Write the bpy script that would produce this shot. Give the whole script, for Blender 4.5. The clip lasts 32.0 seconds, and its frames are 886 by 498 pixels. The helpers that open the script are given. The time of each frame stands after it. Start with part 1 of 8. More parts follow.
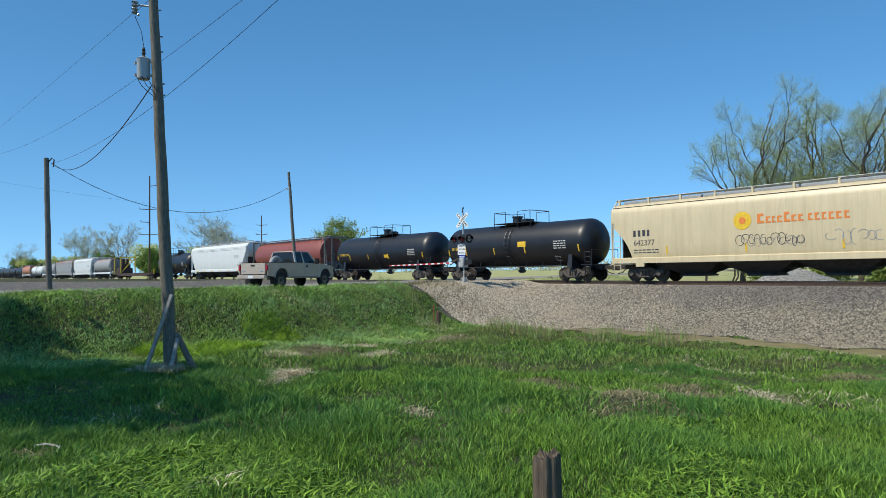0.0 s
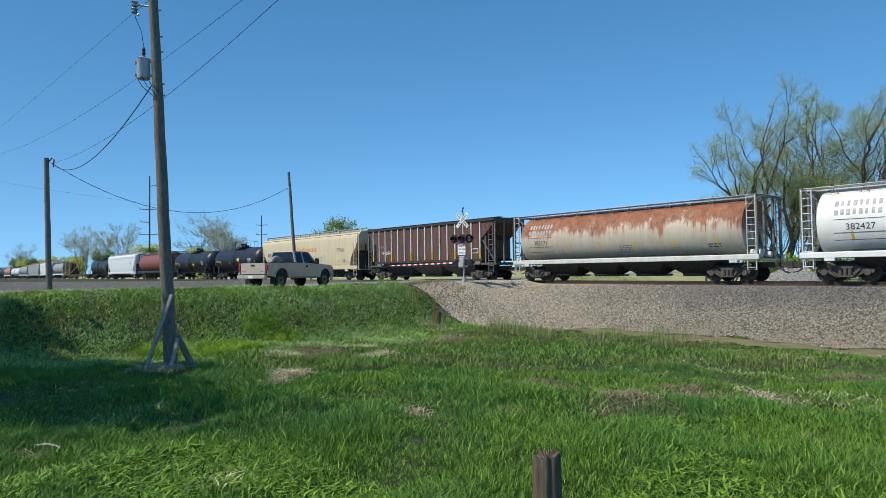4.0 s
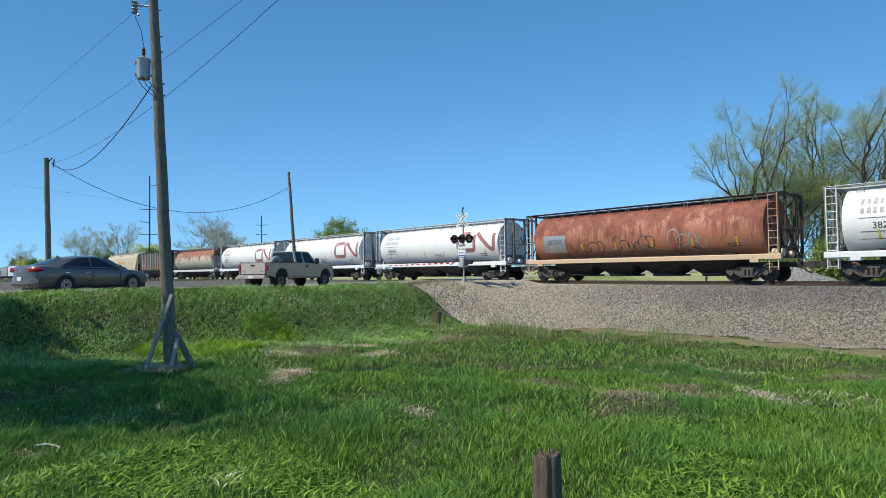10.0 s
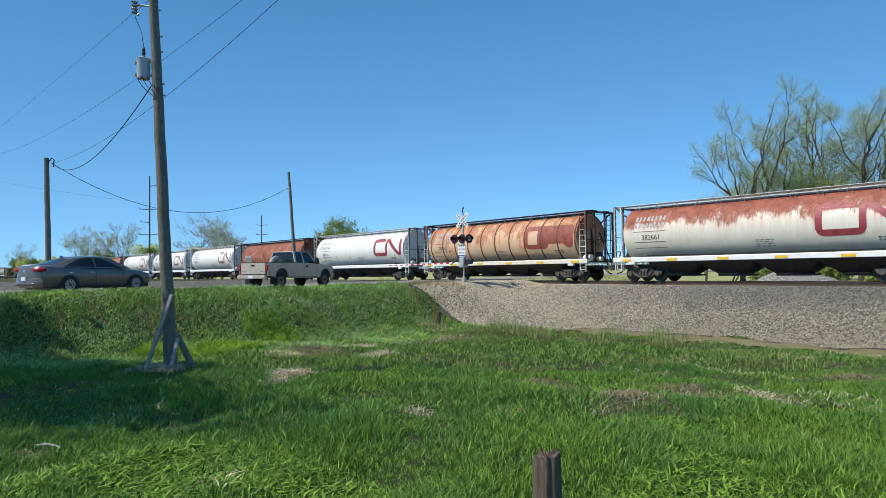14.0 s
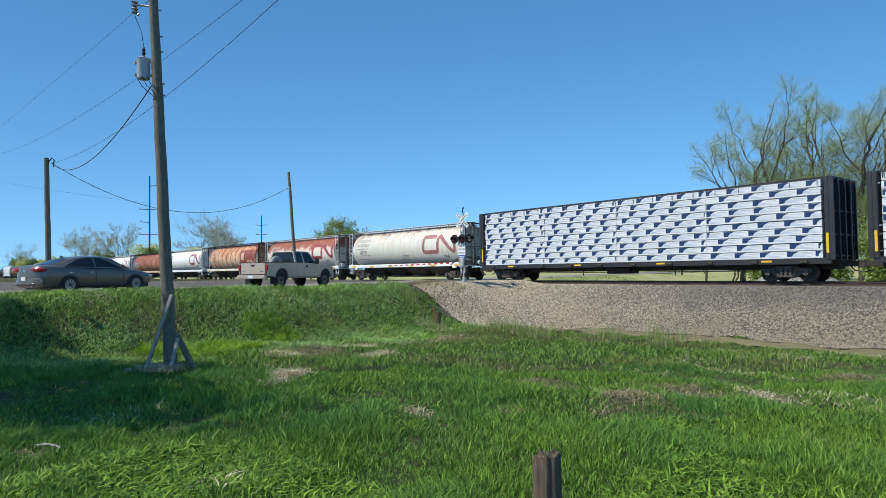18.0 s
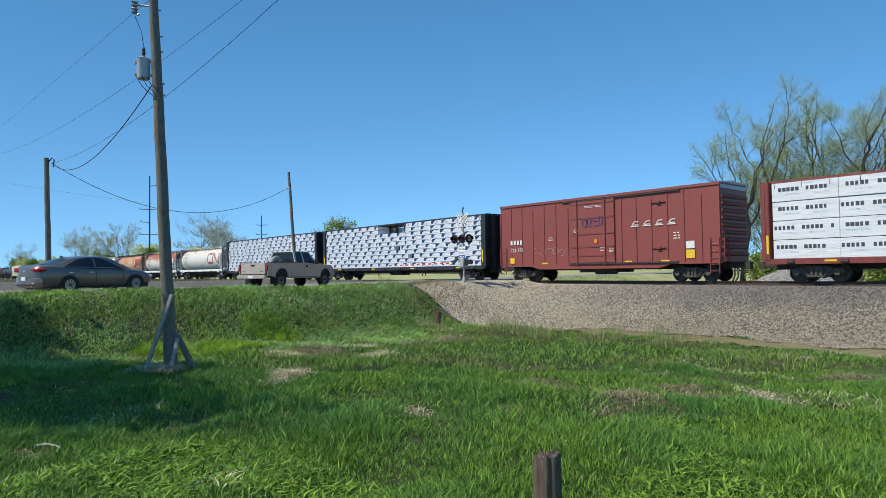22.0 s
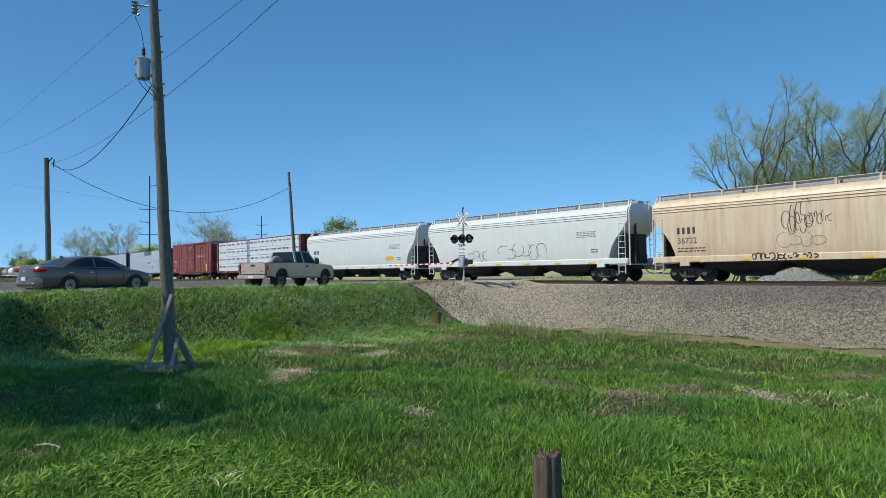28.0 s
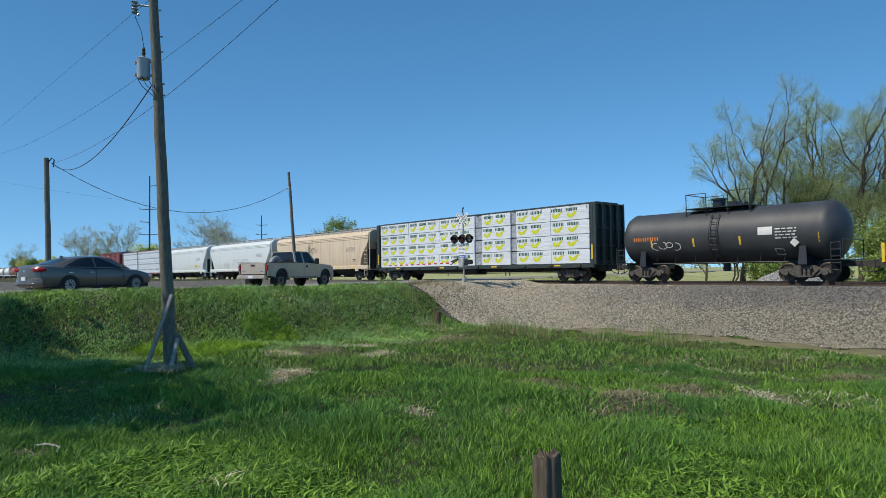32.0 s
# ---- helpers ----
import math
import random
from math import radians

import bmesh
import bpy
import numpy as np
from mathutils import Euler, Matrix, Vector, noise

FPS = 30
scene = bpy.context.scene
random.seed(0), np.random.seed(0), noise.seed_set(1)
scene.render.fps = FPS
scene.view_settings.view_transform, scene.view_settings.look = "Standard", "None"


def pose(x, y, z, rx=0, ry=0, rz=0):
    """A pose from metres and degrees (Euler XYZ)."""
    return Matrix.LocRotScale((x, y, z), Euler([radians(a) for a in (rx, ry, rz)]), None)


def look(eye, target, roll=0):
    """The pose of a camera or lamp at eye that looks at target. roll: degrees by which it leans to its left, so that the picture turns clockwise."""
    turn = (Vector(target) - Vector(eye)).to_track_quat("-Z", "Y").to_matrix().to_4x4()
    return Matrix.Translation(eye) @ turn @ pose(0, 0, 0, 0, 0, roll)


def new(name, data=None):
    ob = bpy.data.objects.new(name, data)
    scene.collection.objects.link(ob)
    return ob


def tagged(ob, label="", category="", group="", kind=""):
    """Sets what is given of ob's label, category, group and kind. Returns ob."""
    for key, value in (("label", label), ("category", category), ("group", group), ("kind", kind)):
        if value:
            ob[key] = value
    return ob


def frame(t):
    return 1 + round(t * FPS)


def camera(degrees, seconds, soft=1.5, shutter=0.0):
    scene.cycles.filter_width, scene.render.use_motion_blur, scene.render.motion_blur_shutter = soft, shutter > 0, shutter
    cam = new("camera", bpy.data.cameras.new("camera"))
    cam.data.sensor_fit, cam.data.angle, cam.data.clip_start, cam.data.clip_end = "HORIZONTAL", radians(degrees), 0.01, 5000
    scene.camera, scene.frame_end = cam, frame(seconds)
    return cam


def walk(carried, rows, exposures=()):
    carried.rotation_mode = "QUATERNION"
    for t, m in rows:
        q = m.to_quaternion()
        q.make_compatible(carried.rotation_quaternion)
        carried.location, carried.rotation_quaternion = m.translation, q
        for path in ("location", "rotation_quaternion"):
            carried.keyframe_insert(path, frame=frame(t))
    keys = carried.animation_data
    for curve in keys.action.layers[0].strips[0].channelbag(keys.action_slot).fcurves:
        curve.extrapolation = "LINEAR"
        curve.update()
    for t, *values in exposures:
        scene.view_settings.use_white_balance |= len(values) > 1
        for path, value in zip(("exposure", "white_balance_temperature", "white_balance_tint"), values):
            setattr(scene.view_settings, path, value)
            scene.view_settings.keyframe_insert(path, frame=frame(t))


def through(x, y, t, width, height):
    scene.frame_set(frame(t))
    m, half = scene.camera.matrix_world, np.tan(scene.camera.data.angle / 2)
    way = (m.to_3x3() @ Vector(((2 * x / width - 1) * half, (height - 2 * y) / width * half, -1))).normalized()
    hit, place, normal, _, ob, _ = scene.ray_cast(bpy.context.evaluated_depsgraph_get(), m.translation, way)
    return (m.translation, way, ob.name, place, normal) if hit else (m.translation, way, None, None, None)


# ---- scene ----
# World: X runs along the track (the train rolls towards -X), Y points from the camera to the track, z = 0 is the rail top.
HEAD = radians(40.31)
EYE = Vector((0.0, 0.0, 0.79))
PITCH = radians(1.925)
cam = camera(69.03, 32.0, soft=0.42)
AIM = EYE + Vector((-math.cos(HEAD) * math.cos(PITCH), math.sin(HEAD) * math.cos(PITCH), math.sin(PITCH)))
walk(cam, [(0, look(EYE, AIM, -0.8)), (32, look(EYE, AIM, -0.8))],
     exposures=[(0, -0.05), (2, -0.12), (4, -0.10), (6, -0.02), (12, 0.0), (25.4, -0.04), (27.6, -0.20), (30, -0.20), (32, -0.24)])

# ---- light ----
SUN = Vector((-0.24, -0.60, 0.765)).normalized()
world = bpy.data.worlds.new("sky")
scene.world = world
world.use_nodes = True
wn = world.node_tree.nodes
sky = wn.new("ShaderNodeTexSky")
sky.sky_type, sky.sun_disc = "NISHITA", False
sky.sun_elevation = math.asin(SUN.z)
sky.sun_rotation = -math.atan2(SUN.x, SUN.y)
sky.air_density, sky.dust_density, sky.ozone_density = 1.0, 0.05, 2.6
deep = wn.new("ShaderNodeHueSaturation")
deep.inputs["Saturation"].default_value = 1.25
deep.inputs["Hue"].default_value = 0.492
world.node_tree.links.new(sky.outputs[0], deep.inputs["Color"])
where = wn.new("ShaderNodeTexCoord")
lift = wn.new("ShaderNodeVectorMath")  # a clear dry air: the pale rim lies below the horizon
lift.operation, lift.inputs[1].default_value = "ADD", (0, 0, 0.16)
unit = wn.new("ShaderNodeVectorMath")
unit.operation = "NORMALIZE"
world.node_tree.links.new(where.outputs["Generated"], lift.inputs[0])
world.node_tree.links.new(lift.outputs[0], unit.inputs[0])
world.node_tree.links.new(unit.outputs[0], sky.inputs["Vector"])
wn["Background"].inputs[1].default_value = 0.188
world.node_tree.links.new(deep.outputs[0], wn["Background"].inputs[0])
sun = new("sun", bpy.data.lights.new("sun", "SUN"))
sun.data.energy, sun.data.angle, sun.data.color = 5.0, radians(0.53), (1.0, 0.925, 0.775)
sun.matrix_world = look(SUN * 100, (0, 0, 0))


# ---- mesh tools ----
class Geo:
    """Collects vertices and faces of one mesh."""

    def __init__(self):
        self.v, self.f = [], []

    def add(self, vs, fs):
        n = len(self.v)
        self.v += [tuple(p) for p in vs]
        self.f += [tuple(n + k for k in f) for f in fs]
        return self

    def box(self, x0, x1, y0, y1, z0, z1):
        return self.add([(x, y, z) for x in (x0, x1) for y in (y0, y1) for z in (z0, z1)],
                        [(0, 1, 3, 2), (4, 6, 7, 5), (0, 4, 5, 1), (2, 3, 7, 6), (0, 2, 6, 4), (1, 5, 7, 3)])

    def tube(self, pts, radii, n=6, caps=True):
        pts = [Vector(p) for p in pts]
        if not hasattr(radii, "__len__"):
            radii = [radii] * len(pts)
        rings, up = [], None
        for i, p in enumerate(pts):
            d = (pts[min(i + 1, len(pts) - 1)] - pts[max(i - 1, 0)]).normalized()
            if up is None:
                up = Vector((0, 0, 1)) if abs(d.z) < 0.9 else Vector((1, 0, 0))
            a = d.cross(up).normalized()
            b = a.cross(d).normalized()
            up = b
            rings.append([p + radii[i] * (math.cos(2 * math.pi * k / n) * a + math.sin(2 * math.pi * k / n) * b) for k in range(n)])
        vs = [q for r in rings for q in r]
        fs = [(i * n + k, i * n + (k + 1) % n, (i + 1) * n + (k + 1) % n, (i + 1) * n + k) for i in range(len(pts) - 1) for k in range(n)]
        if caps:
            fs += [tuple(range(n))[::-1], tuple((len(pts) - 1) * n + k for k in range(n))]
        return self.add(vs, fs)

    def prism(self, poly, axis, a, b):
        """A flat outline of two coordinates, pushed along the axis from a to b."""
        put = {"x": lambda p, c: (c, p[0], p[1]), "y": lambda p, c: (p[0], c, p[1]), "z": lambda p, c: (p[0], p[1], c)}[axis]
        n = len(poly)
        return self.add([put(p, a) for p in poly] + [put(p, b) for p in poly],
                        [tuple(range(n))[::-1], tuple(range(n, 2 * n))] + [(k, (k + 1) % n, n + (k + 1) % n, n + k) for k in range(n)])

    def loft(self, rings, caps=True, closed=True):
        n = len(rings[0])
        m = n if closed else n - 1
        fs = [(i * n + k, i * n + (k + 1) % n, (i + 1) * n + (k + 1) % n, (i + 1) * n + k) for i in range(len(rings) - 1) for k in range(m)]
        if caps:
            fs += [tuple(range(n))[::-1], tuple((len(rings) - 1) * n + k for k in range(n))]
        return self.add([p for r in rings for p in r], fs)

    def mesh(self, name, mat, bevel=0.0, smooth=False, turn=True):
        me = bpy.data.meshes.new(name)
        me.from_pydata([tuple(p) for p in self.v], [], self.f)
        if turn or bevel:
            bm = bmesh.new()
            bm.from_mesh(me)
            bmesh.ops.recalc_face_normals(bm, faces=bm.faces)
            if bevel:
                sharp = [e for e in bm.edges if len(e.link_faces) == 2 and e.calc_face_angle(0) > 0.6]
                bmesh.ops.bevel(bm, geom=sharp, offset=bevel, segments=2, affect="EDGES", clamp_overlap=True)
            bm.to_mesh(me)
            bm.free()
        if smooth:
            me.shade_smooth()
            me.set_sharp_from_angle(angle=radians(38))
        me.materials.append(mat)
        return me


def part(name, geo, mat, parent=None, label="", bevel=0.0, smooth=False, m=None):
    ob = new(name, geo if isinstance(geo, bpy.types.Mesh) else geo.mesh(name, mat, bevel, smooth))
    if parent:
        ob.parent = parent
    if m is not None:
        ob.matrix_basis = m
    if label:
        ob["label"] = label
    if name in ("name_bar", "word_bar", "mark_bar", "number_bar"):
        ob["kind"] = "stuff"  # letter-size blocks too small to pick apart
    return ob


def array_mesh(name, verts, faces, mat):
    """A big mesh from arrays; all faces have the same number of corners."""
    me = bpy.data.meshes.new(name)
    n, k = faces.shape
    me.vertices.add(len(verts))
    me.vertices.foreach_set("co", np.ascontiguousarray(verts, dtype=np.float32).ravel())
    me.loops.add(n * k)
    me.loops.foreach_set("vertex_index", np.ascontiguousarray(faces, dtype=np.int32).ravel())
    me.polygons.add(n)
    me.polygons.foreach_set("loop_start", np.arange(0, n * k, k, dtype=np.int32))
    me.update(calc_edges=True)
    me.materials.append(mat)
    return me


# ---- materials ----
def material(name, rough=0.6, metal=0.0, spec=0.5):
    m = bpy.data.materials.new(name)
    m.use_nodes = True
    b = m.node_tree.nodes["Principled BSDF"]
    b.inputs["Roughness"].default_value, b.inputs["Metallic"].default_value = rough, metal
    b.inputs["Specular IOR Level"].default_value = spec
    return m, m.node_tree.nodes, m.node_tree.links, b


def rgb(c):
    return (*c, 1.0)


def noise_node(n, l, scale, detail=4.0, stretch=None, coord="Object", rough=0.55):
    tc = n.new("ShaderNodeTexCoord")
    t = n.new("ShaderNodeTexNoise")
    t.inputs["Scale"].default_value, t.inputs["Detail"].default_value, t.inputs["Roughness"].default_value = scale, detail, rough
    src = tc.outputs[coord]
    if stretch:
        mp = n.new("ShaderNodeMapping")
        mp.inputs["Scale"].default_value = stretch
        l.new(src, mp.inputs[0])
        src = mp.outputs[0]
    l.new(src, t.inputs["Vector"])
    return t.outputs["Fac"]


def ramp(n, l, fac, stops):
    r = n.new("ShaderNodeValToRGB")
    e = r.color_ramp.elements
    for k, (p, c) in enumerate(stops):
        if k > 1:
            e.new(p)
        e[k].position, e[k].color = p, rgb(c) if hasattr(c, "__len__") else (c, c, c, 1)
    l.new(fac, r.inputs[0])
    return r.outputs[0]


def mix(n, l, fac, a, b, how="MIX"):
    x = n.new("ShaderNodeMix")
    x.data_type, x.blend_type = "RGBA", how
    for sock, val in ((x.inputs[0], fac), (x.inputs[6], a), (x.inputs[7], b)):
        if isinstance(val, bpy.types.NodeSocket):
            l.new(val, sock)
        else:
            sock.default_value = rgb(val) if hasattr(val, "__len__") else val
    return x.outputs[2]


def calc(n, l, how, a, b=0.0):
    x = n.new("ShaderNodeMath")
    x.operation = how
    for sock, val in ((x.inputs[0], a), (x.inputs[1], b)):
        if isinstance(val, bpy.types.NodeSocket):
            l.new(val, sock)
        else:
            sock.default_value = val
    return x.outputs[0]


def bump(n, l, b, height, strength=0.3, dist=0.02):
    u = n.new("ShaderNodeBump")
    u.inputs["Strength"].default_value, u.inputs["Distance"].default_value = strength, dist
    l.new(height, u.inputs["Height"])
    l.new(u.outputs[0], b.inputs["Normal"])


def plain(name, c, rough=0.6, metal=0.0, vary=0.25, scale=6.0, relief=0.15):
    """A surface of one colour with grime at two scales and a little relief."""
    m, n, l, b = material(name, rough, metal)
    f = noise_node(n, l, scale, 5)
    g = noise_node(n, l, scale * 9, 3)
    lo = tuple(x * (1 - vary) for x in c)
    hi = tuple(min(1, x * (1 + vary * 0.6)) for x in c)
    col = ramp(n, l, f, [(0.3, lo), (0.7, hi)])
    col = mix(n, l, calc(n, l, "MULTIPLY", g, 0.25), col, tuple(x * 0.6 for x in c))
    l.new(col, b.inputs["Base Color"])
    bump(n, l, b, g, relief, 0.01)
    return m


def car_paint(name, base, rust=0.0, band=None, rust_colour=(0.20, 0.075, 0.04), dirt=0.25, dirt_colour=(0.22, 0.19, 0.15), rough=0.45):
    """Weathered paint of a freight car: streaks that run down, dirt, and rust; band = (z0, z1) where rust thickens towards the roof."""
    m, n, l, b = material(name, rough)
    streak = noise_node(n, l, 1.0, 6, (3.2, 3.2, 0.20))
    drip = noise_node(n, l, 1.0, 4, (11, 11, 0.55))
    fine = noise_node(n, l, 14, 4, (1, 1, 0.35))
    blotch = noise_node(n, l, 0.6, 7, None, "Object", 0.62)
    cloud = noise_node(n, l, 2.3, 5, (1, 1, 0.7))
    col = mix(n, l, ramp(n, l, streak, [(0.40, 0), (0.72, dirt)]), base, dirt_colour)
    col = mix(n, l, ramp(n, l, drip, [(0.55, 0), (0.78, dirt * 0.9)]), col, tuple(x * 0.45 for x in dirt_colour))
    col = mix(n, l, ramp(n, l, cloud, [(0.35, 0.0), (0.8, 0.22)]), col, tuple(x * 0.70 for x in base))
    col = mix(n, l, calc(n, l, "MULTIPLY", fine, 0.12), col, tuple(x * 0.72 for x in base))
    if rust:
        sep = n.new("ShaderNodeSeparateXYZ")
        tc = n.new("ShaderNodeTexCoord")
        l.new(tc.outputs["Object"], sep.inputs[0])
        amount = calc(n, l, "ADD", calc(n, l, "MULTIPLY", blotch, 0.60), calc(n, l, "MULTIPLY", streak, 0.40))
        amount = calc(n, l, "ADD", amount, calc(n, l, "MULTIPLY", drip, 0.25))
        if band:
            up = calc(n, l, "DIVIDE", calc(n, l, "SUBTRACT", sep.outputs["Z"], band[0]), band[1] - band[0])
            amount = calc(n, l, "ADD", amount, calc(n, l, "MULTIPLY", up, 0.42))
        edge = 1.02 - rust * 0.62
        mask = ramp(n, l, amount, [(edge, 0), (edge + 0.10, 0.85), (edge + 0.2, 1.0)])
        halo = ramp(n, l, amount, [(edge - 0.14, 0), (edge + 0.02, 0.55)])
        col = mix(n, l, halo, col, tuple(min(1, 0.5 * x + 0.5 * y) for x, y in zip(base, (rust_colour[0] * 2.0, rust_colour[1] * 2.1, rust_colour[2] * 1.8))))
        tone = ramp(n, l, cloud, [(0.3, tuple(x * 0.68 for x in rust_colour)), (0.7, tuple(min(1, x * 1.35) for x in rust_colour))])
        tone = mix(n, l, ramp(n, l, drip, [(0.4, 0), (0.8, 0.4)]), tone, tuple(x * 0.5 for x in rust_colour))
        col = mix(n, l, mask, col, tone)
        rr = n.new("ShaderNodeMapRange")
        rr.inputs[3].default_value, rr.inputs[4].default_value = rough, 0.85
        l.new(mask, rr.inputs[0])
        l.new(rr.outputs[0], b.inputs["Roughness"])
    l.new(col, b.inputs["Base Color"])
    bump(n, l, b, fine, 0.12, 0.008)
    return m


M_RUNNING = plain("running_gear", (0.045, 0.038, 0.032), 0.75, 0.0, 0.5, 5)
M_TRUCKDUST = plain("dusty_truck_casting", (0.095, 0.08, 0.067), 0.8, 0.0, 0.45, 6)
M_ENDSTEEL = plain("grimy_grey_end_steel", (0.20, 0.185, 0.165), 0.7, 0.2, 0.45, 5)
M_WHEEL = plain("wheel_steel", (0.09, 0.07, 0.055), 0.55, 0.6, 0.4, 8)
M_BLACK = plain("black_paint", (0.018, 0.019, 0.022), 0.42, 0.0, 0.35, 3)
M_GALV = plain("galvanised_steel", (0.42, 0.43, 0.43), 0.5, 0.5, 0.25, 7)
M_BAY = plain("green_black_bay_paint", (0.040, 0.045, 0.042), 0.6, 0.0, 0.4, 2)
M_YELLOW = plain("yellow_paint", (0.78, 0.50, 0.03), 0.5, 0.0, 0.2, 9)
M_WHITE = plain("white_paint", (0.78, 0.78, 0.76), 0.45, 0.0, 0.12, 3)
M_CREAMW = plain("dull_white_paint", (0.62, 0.61, 0.56), 0.5, 0.0, 0.2, 3)
M_DARKTXT = plain("dark_stencil", (0.05, 0.05, 0.06), 0.6, 0.0, 0.4, 20)
M_GREYTXT = plain("faded_grey_stencil", (0.20, 0.20, 0.21), 0.6, 0.0, 0.4, 12)
M_FAINT = plain("faint_grey_stencil", (0.40, 0.39, 0.38), 0.6, 0.0, 0.4, 9)
M_WHITETXT = plain("white_stencil", (0.72, 0.70, 0.66), 0.6, 0.0, 0.25, 20)
M_REDTXT = plain("faded_red_paint", (0.31, 0.045, 0.06), 0.55, 0.0, 0.35, 5)
M_ORANGETXT = plain("orange_print", (0.75, 0.22, 0.04), 0.55, 0.0, 0.15, 9)
M_RED = plain("red_film", (0.55, 0.03, 0.03), 0.4, 0.0, 0.1, 8)
M_RUBBER = plain("rubber", (0.022, 0.022, 0.023), 0.8, 0.0, 0.3, 12)
M_STEEL = plain("worn_rail_steel", (0.30, 0.27, 0.25), 0.35, 0.8, 0.3, 10)
M_RUSTSTEEL = plain("rusty_steel", (0.075, 0.048, 0.036), 0.8, 0.2, 0.4, 8)
M_POLE = None


def ground_material():
    m, n, l, b = material("grass_ground", 0.95, 0.0, 0.2)
    a = noise_node(n, l, 0.35, 5)
    c = noise_node(n, l, 6.0, 5)
    col = ramp(n, l, a, [(0.3, (0.035, 0.050, 0.018)), (0.5, (0.05, 0.055, 0.024)), (0.68, (0.115, 0.095, 0.045))])
    col = mix(n, l, calc(n, l, "MULTIPLY", c, 0.6), col, (0.04, 0.048, 0.018))
    sep = n.new("ShaderNodeSeparateXYZ")
    tc = n.new("ShaderNodeTexCoord")
    l.new(tc.outputs["Object"], sep.inputs[0])
    field = ramp(n, l, a, [(0.35, (0.25, 0.28, 0.10)), (0.65, (0.43, 0.39, 0.19))])
    col = mix(n, l, calc(n, l, "GREATER_THAN", sep.outputs["Y"], 38.5), col, field)
    l.new(col, b.inputs["Base Color"])
    bump(n, l, b, c, 0.9, 0.08)
    return m


def gravel_material(name, lo, hi, scale=18.0, blot=0.5):
    m, n, l, b = material(name, 0.9, 0.0, 0.3)
    tc = n.new("ShaderNodeTexCoord")
    v = n.new("ShaderNodeTexVoronoi")
    v.inputs["Scale"].default_value = scale
    l.new(tc.outputs["Object"], v.inputs["Vector"])
    sep = n.new("ShaderNodeSeparateColor")
    l.new(v.outputs["Color"], sep.inputs[0])
    col = ramp(n, l, sep.outputs[0], [(0.0, lo), (1.0, hi)])
    a = noise_node(n, l, 0.4, 5)
    col = mix(n, l, calc(n, l, "MULTIPLY", a, blot), col, tuple(x * 0.6 for x in lo))
    # shade in the gaps between stones, multiplied into the colour
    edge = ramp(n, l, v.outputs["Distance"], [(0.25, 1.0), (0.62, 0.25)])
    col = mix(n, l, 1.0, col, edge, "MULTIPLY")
    l.new(col, b.inputs["Base Color"])
    h = calc(n, l, "SUBTRACT", 1.0, v.outputs["Distance"])
    bump(n, l, b, h, 0.9, 0.05)
    return m


M_GROUND = ground_material()
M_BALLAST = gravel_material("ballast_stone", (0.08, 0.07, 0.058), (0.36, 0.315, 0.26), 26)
M_LOT = gravel_material("gravel_lot", (0.26, 0.23, 0.19), (0.42, 0.38, 0.33), 30)
M_ROAD = plain("worn_asphalt", (0.25, 0.228, 0.195), 0.9, 0.0, 0.25, 1.2, 0.4)
M_TIE = plain("creosoted_tie", (0.06, 0.045, 0.034), 0.85, 0.0, 0.4, 4)


def wood_material(name, c, rough=0.85):
    m, n, l, b = material(name, rough, 0.0, 0.3)
    g = noise_node(n, l, 9, 6, (4, 4, 0.6))
    a = noise_node(n, l, 1.2, 4)
    col = ramp(n, l, g, [(0.3, tuple(x * 0.5 for x in c)), (0.7, tuple(x * 1.25 for x in c))])
    col = mix(n, l, calc(n, l, "MULTIPLY", a, 0.4), col, tuple(x * 0.55 for x in c))
    l.new(col, b.inputs["Base Color"])
    bump(n, l, b, g, 0.5, 0.015)
    return m


M_POLE = wood_material("weathered_pole_wood", (0.19, 0.172, 0.135))
M_POLE_DARK = wood_material("dark_pole_wood", (0.12, 0.075, 0.055))
M_BARK = wood_material("bark", (0.085, 0.068, 0.052))
M_STUMP = wood_material("stump_wood", (0.13, 0.10, 0.072))


# ---- ground ----
TRACK_Y = 34.41
ROAD_AT, ROAD_DIR, ROAD_RIGHT = (-33.7, 17.3), (-0.268, 0.963), (0.963, 0.268)  # near lane's middle line
ROAD_Q0, ROAD_Q1 = -5.6, 2.0


def smooth(a, b, x):
    t = np.clip((x - a) / (b - a), 0, 1)
    return t * t * (3 - 2 * t)


def smax(a, b, k=0.35):
    h = np.clip(0.5 + 0.5 * (a - b) / k, 0, 1)
    return b * (1 - h) + a * h + k * h * (1 - h)


def waves(X, Y):
    return (0.05 * np.sin(X * 0.9 + 0.7 * Y) + 0.04 * np.sin(1.7 * Y - 0.6 * X + 1.3) + 0.03 * np.sin(2.9 * X + 2.1 * Y)
            + 0.06 * np.sin(0.37 * X - 0.5 * Y + 2.0))


def across(X, Y):
    """Distance to the right of the lane's middle line, and along it."""
    dx, dy = X - ROAD_AT[0], Y - ROAD_AT[1]
    return dx * ROAD_RIGHT[0] + dy * ROAD_RIGHT[1], dx * ROAD_DIR[0] + dy * ROAD_DIR[1]


def road_level(p):
    return -0.02 + 0.012 * np.clip(-p, 0, 14)


